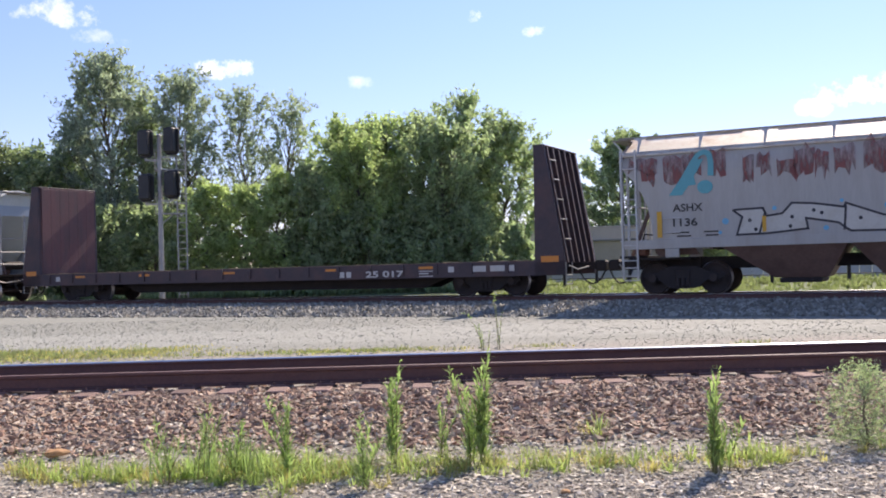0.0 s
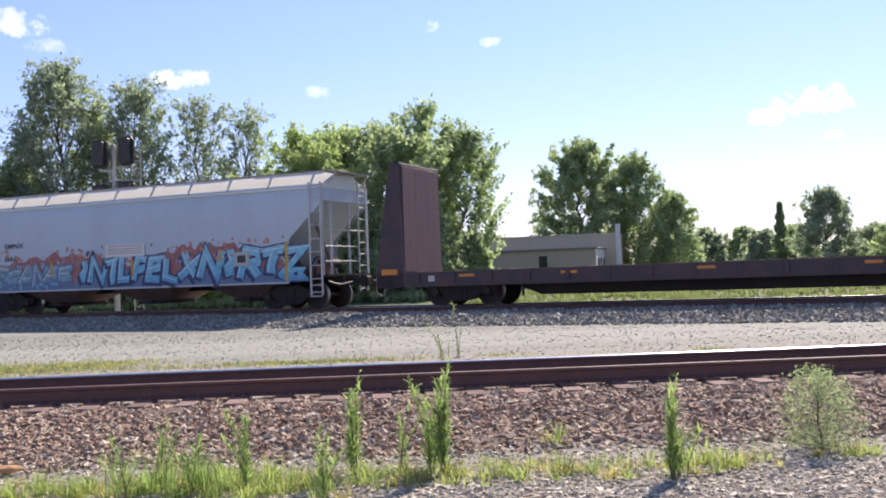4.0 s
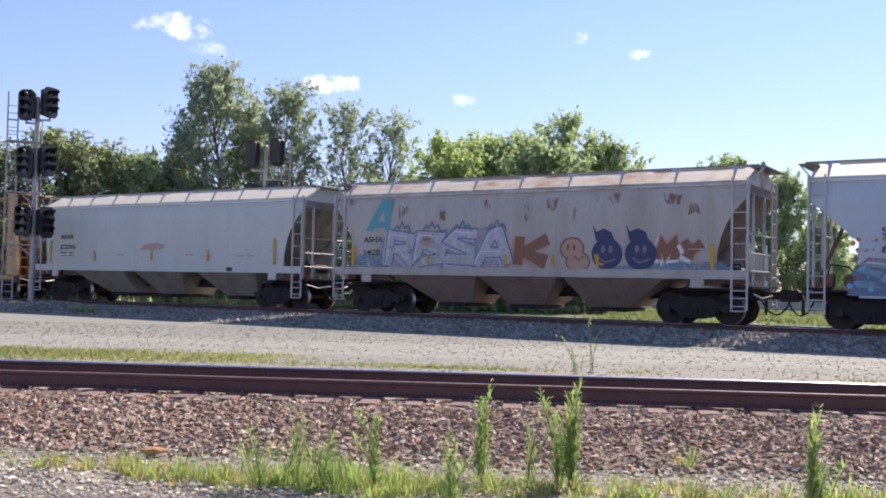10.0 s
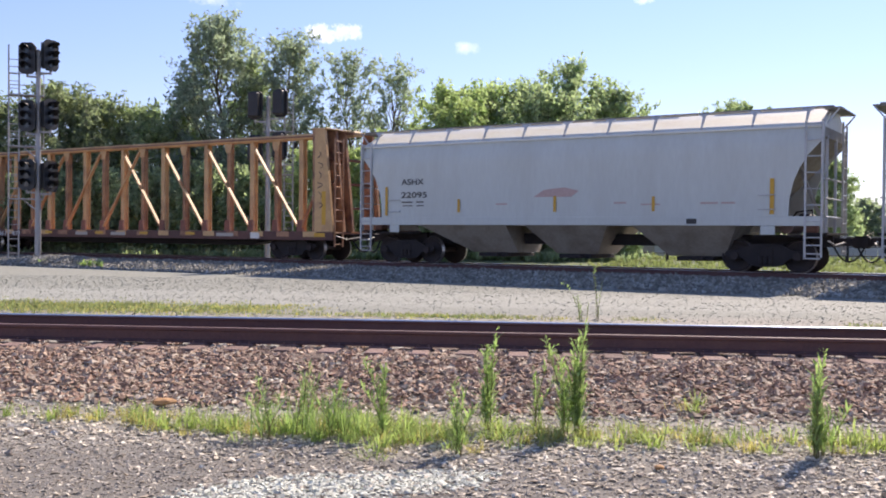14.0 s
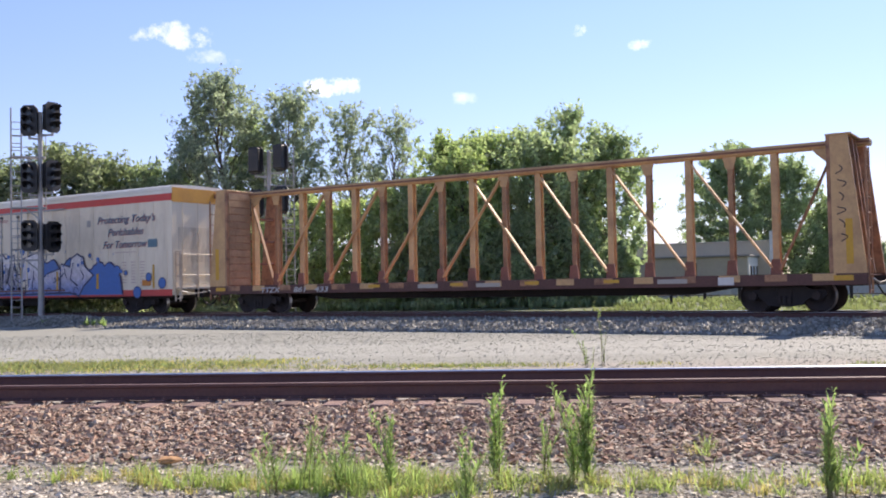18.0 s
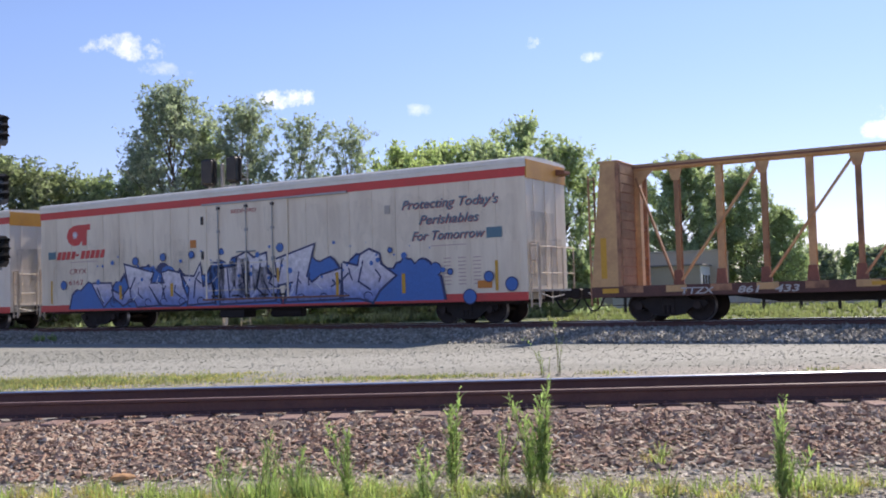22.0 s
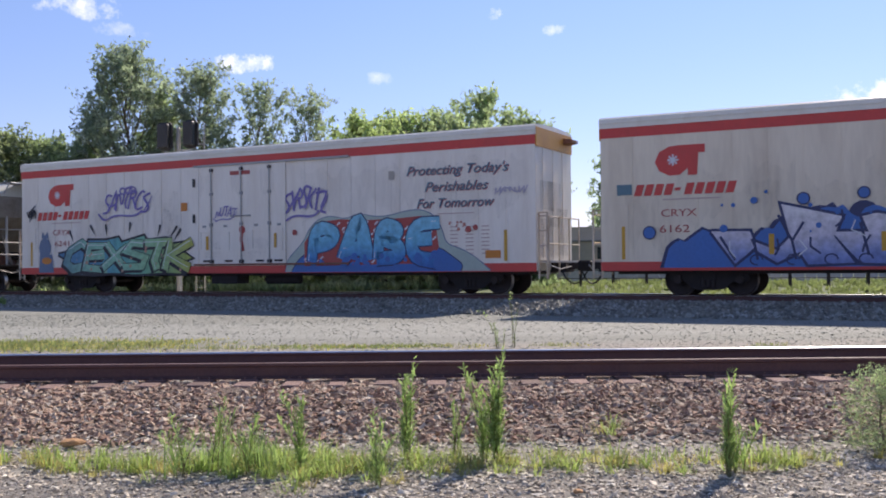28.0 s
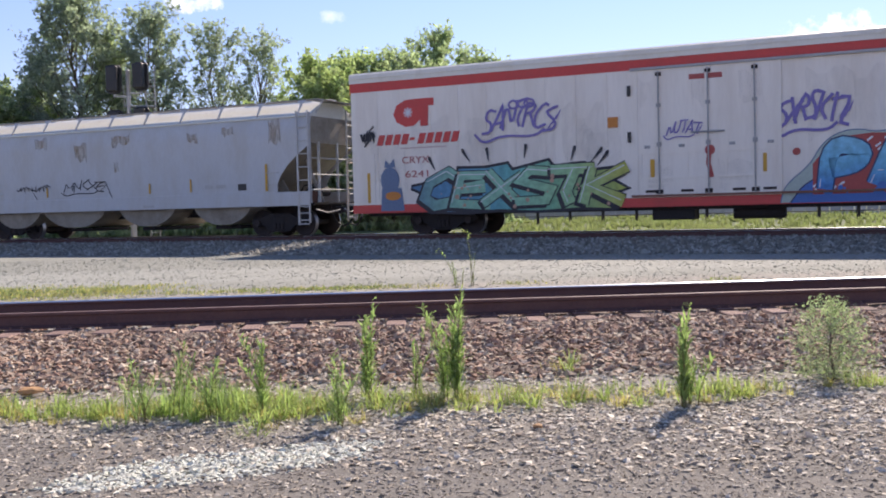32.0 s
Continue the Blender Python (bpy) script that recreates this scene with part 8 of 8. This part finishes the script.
def stones(name, pos, size, rng, material, label, flat=0.6):
    """Angular stones: irregular octahedra, turned at random."""
    n = len(pos)
    base = np.array([[1, 0, 0], [-1, 0, 0], [0, 1, 0], [0, -1, 0], [0, 0, 1], [0, 0, -1]], float)
    v = base[None] * rng.uniform(0.65, 1.3, (n, 6, 1)) + rng.normal(size=(n, 6, 3)) * 0.22
    v *= np.stack([rng.uniform(0.8, 1.5, n), rng.uniform(0.6, 1.0, n), rng.uniform(0.45, 0.9, n) * flat / 0.6], 1)[:, None, :]
    ang = rng.uniform(0, math.tau, n)
    tilt = rng.normal(size=n) * 0.45
    c, s, ct, s2 = np.cos(ang), np.sin(ang), np.cos(tilt), np.sin(tilt)
    x, y, z = v[..., 0].copy(), v[..., 1].copy(), v[..., 2].copy()
    y, z = y * ct[:, None] - z * s2[:, None], y * s2[:, None] + z * ct[:, None]
    x, y = x * c[:, None] - y * s[:, None], x * s[:, None] + y * c[:, None]
    v = np.stack([x, y, z], 2) * size[:, None, None] + pos[:, None, :]
    f = np.array([[0, 2, 4], [2, 1, 4], [1, 3, 4], [3, 0, 4], [2, 0, 5], [1, 2, 5], [3, 1, 5], [0, 3, 5]])
    faces = (np.arange(n)[:, None, None] * 6 + f[None]).reshape(-1, 3)
    me = bpy.data.meshes.new(name)
    me.vertices.add(n * 6)
    me.vertices.foreach_set("co", v.reshape(-1).astype(np.float32))
    me.loops.add(faces.size)
    me.loops.foreach_set("vertex_index", faces.astype(np.int32).ravel())
    me.polygons.add(len(faces))
    me.polygons.foreach_set("loop_start", (np.arange(len(faces)) * 3).astype(np.int32))
    me.update(calc_edges=True)
    me.shade_flat()
    me.materials.append(MATS[material])
    return tagged(put(name, me, None), label, "stones", kind="stuff")


def near_surface(u, v):
    """World places on the near ground and ballast: u along the near track, v across it."""
    z = np.where(v < -3.5, -0.65, np.where(v < -1.45, NEAR_Z - 0.56 + (v + 3.5) / 2.05 * 0.345, NEAR_Z - 0.215))
    z = np.maximum(z, -0.65 + 0.3 * step(-3.6, -1.2, v) * (v < -1.45))
    a = radians(NEAR_TURN)
    return np.stack([u * math.cos(a) - v * math.sin(a), NEAR_MID + u * math.sin(a) + v * math.cos(a), z], 1)


rng = np.random.default_rng(21)
n = 27000
u, v = rng.uniform(-9.5, 9.5, n), rng.uniform(-3.2, -0.85, n)
keep = rng.uniform(0, 1, n) < np.clip((v + 3.4) / 0.9, 0.2, 1)
crib = np.abs((u + 9.0 + 0.265) % 0.53 - 0.265) > 0.14
keep &= (v < -1.36) | crib
p = near_surface(u[keep], v[keep])
p[:, 2] -= 0.01 * step(-1.7, -1.45, v[keep])
stones("ballast_stones_near", p + [0, 0, 0.014], rng.uniform(0.022, 0.050, len(p)), rng, "stone brown", "rust-brown broken ballast stones beside the near rail", flat=0.5)
n = 4000
u, v = rng.uniform(-9.5, 9.5, n), rng.uniform(-0.68, 2.4, n)
p = near_surface(u, v)
stones("ballast_stones_between_rails", p, rng.uniform(0.02, 0.04, len(p)), rng, "stone brown", "rust-brown broken ballast stones between the rails")
n = 34000
u, v = rng.uniform(-7.5, 7.5, n), rng.uniform(-6.4, -2.0, n)
keep = rng.uniform(0, 1, n) < np.clip((v + 1.9) / -1.0, 0, 1) * np.where(v > -4.5, 1.0, np.clip(0.25 + 0.16 * u + 0.45 * (v + 5.6), 0.06, 1))
p = near_surface(u, v)[keep]
stones("gravel_chips", p + [0, 0, 0.009], 0.010 + 0.022 * rng.uniform(0, 1, len(p)) ** 1.6, rng, "stone mixed", "pale flat gravel chips at the foot of the ballast", flat=0.32)
n = 46000
u, v = rng.uniform(-5.4, 5.4, n), rng.uniform(-7.8, -4.2, n)
p = near_surface(u, v)
stones("cinder_grit", p + [0, 0, 0.002], 0.006 + 0.016 * rng.uniform(0, 1, n) ** 2.2, rng, "stone cinder", "dark cinder grit with scattered small stones", flat=0.35)
n = 2000
a = rng.uniform(0, math.tau, n)
rr = np.sqrt(rng.uniform(0, 1, n))
px = -0.55 + 0.98 * rr * np.cos(a) + rng.normal(size=n) * 0.12
py = 6.5 + (px + 0.55) * 0.27 + 0.32 * rr * np.sin(a) + rng.normal(size=n) * 0.06
stones("white_gravel", np.stack([*spot(px, py), np.full(n, -0.645)], 1), rng.uniform(0.010, 0.03, n), rng, "stone white", "patch of whitish crushed stone on the dark ground", flat=0.36)
n = 36000
u, v = rng.uniform(-46, 16, n), rng.uniform(-6.3, -1.05, n)
keep = rng.uniform(0, 1, n) < np.clip((v + 6.6) / 1.0, 0.1, 1)
u, v = u[keep], v[keep]
z = np.where(v < -5.5, -0.355, np.where(v < -2.3, -0.37 + (v + 5.5) / 3.2 * 0.18, -0.2)) + 0.012
loc = np.stack([u, v, z], 1)
m3 = np.array(TRAIN_M.to_3x3())
world_p = loc @ m3.T + np.array(TRAIN_M.translation)
stones("ballast_stones_far", world_p, rng.uniform(0.045, 0.095, len(u)), rng, "stone grey", "grey broken ballast stones along the train's track", flat=0.75)
n = 36000
u, v = rng.uniform(-20, 12, n), rng.uniform(2.5, 16.5, n)
keep = rng.uniform(0, 1, n) < np.where((v > 5.2) & (v < 7.0), 0.45, np.where((v > 8.0) & (v < 9.6), 0.5, 1.0))
a = radians(NEAR_TURN)
px, py = u * math.cos(a) - v * math.sin(a), NEAR_MID + u * math.sin(a) + v * math.cos(a)
keep &= px * N.x + py * N.y < 24.6
stones("road_gravel", np.stack([px, py, np.full(n, -0.346)], 1)[keep], 0.008 + 0.02 * rng.uniform(0, 1, keep.sum()) ** 2.2, rng, "stone road", "loose pale gravel on the track between the rails", flat=0.34)
# this added heap stands in for a sunlit patch of the ballast shoulder
n = 5000
a, rr = rng.uniform(0, math.tau, n), np.sqrt(rng.uniform(0, 1, n))
px, py = -14.6 + 2.6 * rr * np.cos(a), 39.9 + 1.1 * rr * np.sin(a) - 0.3 * rr * np.cos(a)
stones("gravel_heap", np.stack([*spot(px, py), -0.32 + 0.35 * (1 - rr ** 2)], 1), rng.uniform(0.03, 0.07, n), rng, "stone grey", "grey stones raised in place of the sunlit ballast shoulder")


def scrap(x, y, z, size, seed, label):
    rng_ = random.Random(seed)
    bm = bmesh.new()
    bmesh.ops.create_icosphere(bm, subdivisions=2, radius=1)
    for q in bm.verts:
        q.co = Vector((q.co.x * size[0], q.co.y * size[1], q.co.z * size[2])) * (1 + rng_.uniform(-0.18, 0.18))
    return tagged(put("stone", bm, "scrap orange", m=pose(*spot(x, y), z, 0, 0, 15)), label, "stone")


paint("scrap orange", (0.48, 0.27, 0.12), 0.8, dirt=(0.35, 0.2, 0.1), amount=0.5, scale=8, grain=40)
scrap(-2.43, 9.3, -0.58, (0.11, 0.05, 0.035), 1, "flat orange-brown stone lying among the gravel")
scrap(1.6, 7.0, -0.63, (0.04, 0.025, 0.018), 2, "small orange-brown stone lying among the gravel")


# ---- what moves ----
def travel(t):
    """Metres the train has rolled along its track since the start."""
    u = t / 32
    return 141.310 * u + 7.646 * u ** 2 - 13.670 * u ** 3 + 6.221 * u ** 4


def motions():
    turn = pose(0, 0, 0, 0, 0, TRAIN_TURN)
    times = [i * 0.5 for i in range(65)]
    for car, s in CARS:
        walk(car, [(t, Matrix.Translation(N * TRAIN_OFF + D * (s + travel(t))) @ turn) for t in times])
    ticks = [i * 0.1 for i in range(321)]
    for wheel, x in WHEELS:
        walk(wheel, [(t, pose(x, 0, WHEEL_R, 0, math.degrees(travel(t) / WHEEL_R) % 360, 0)) for t in ticks])


motions()
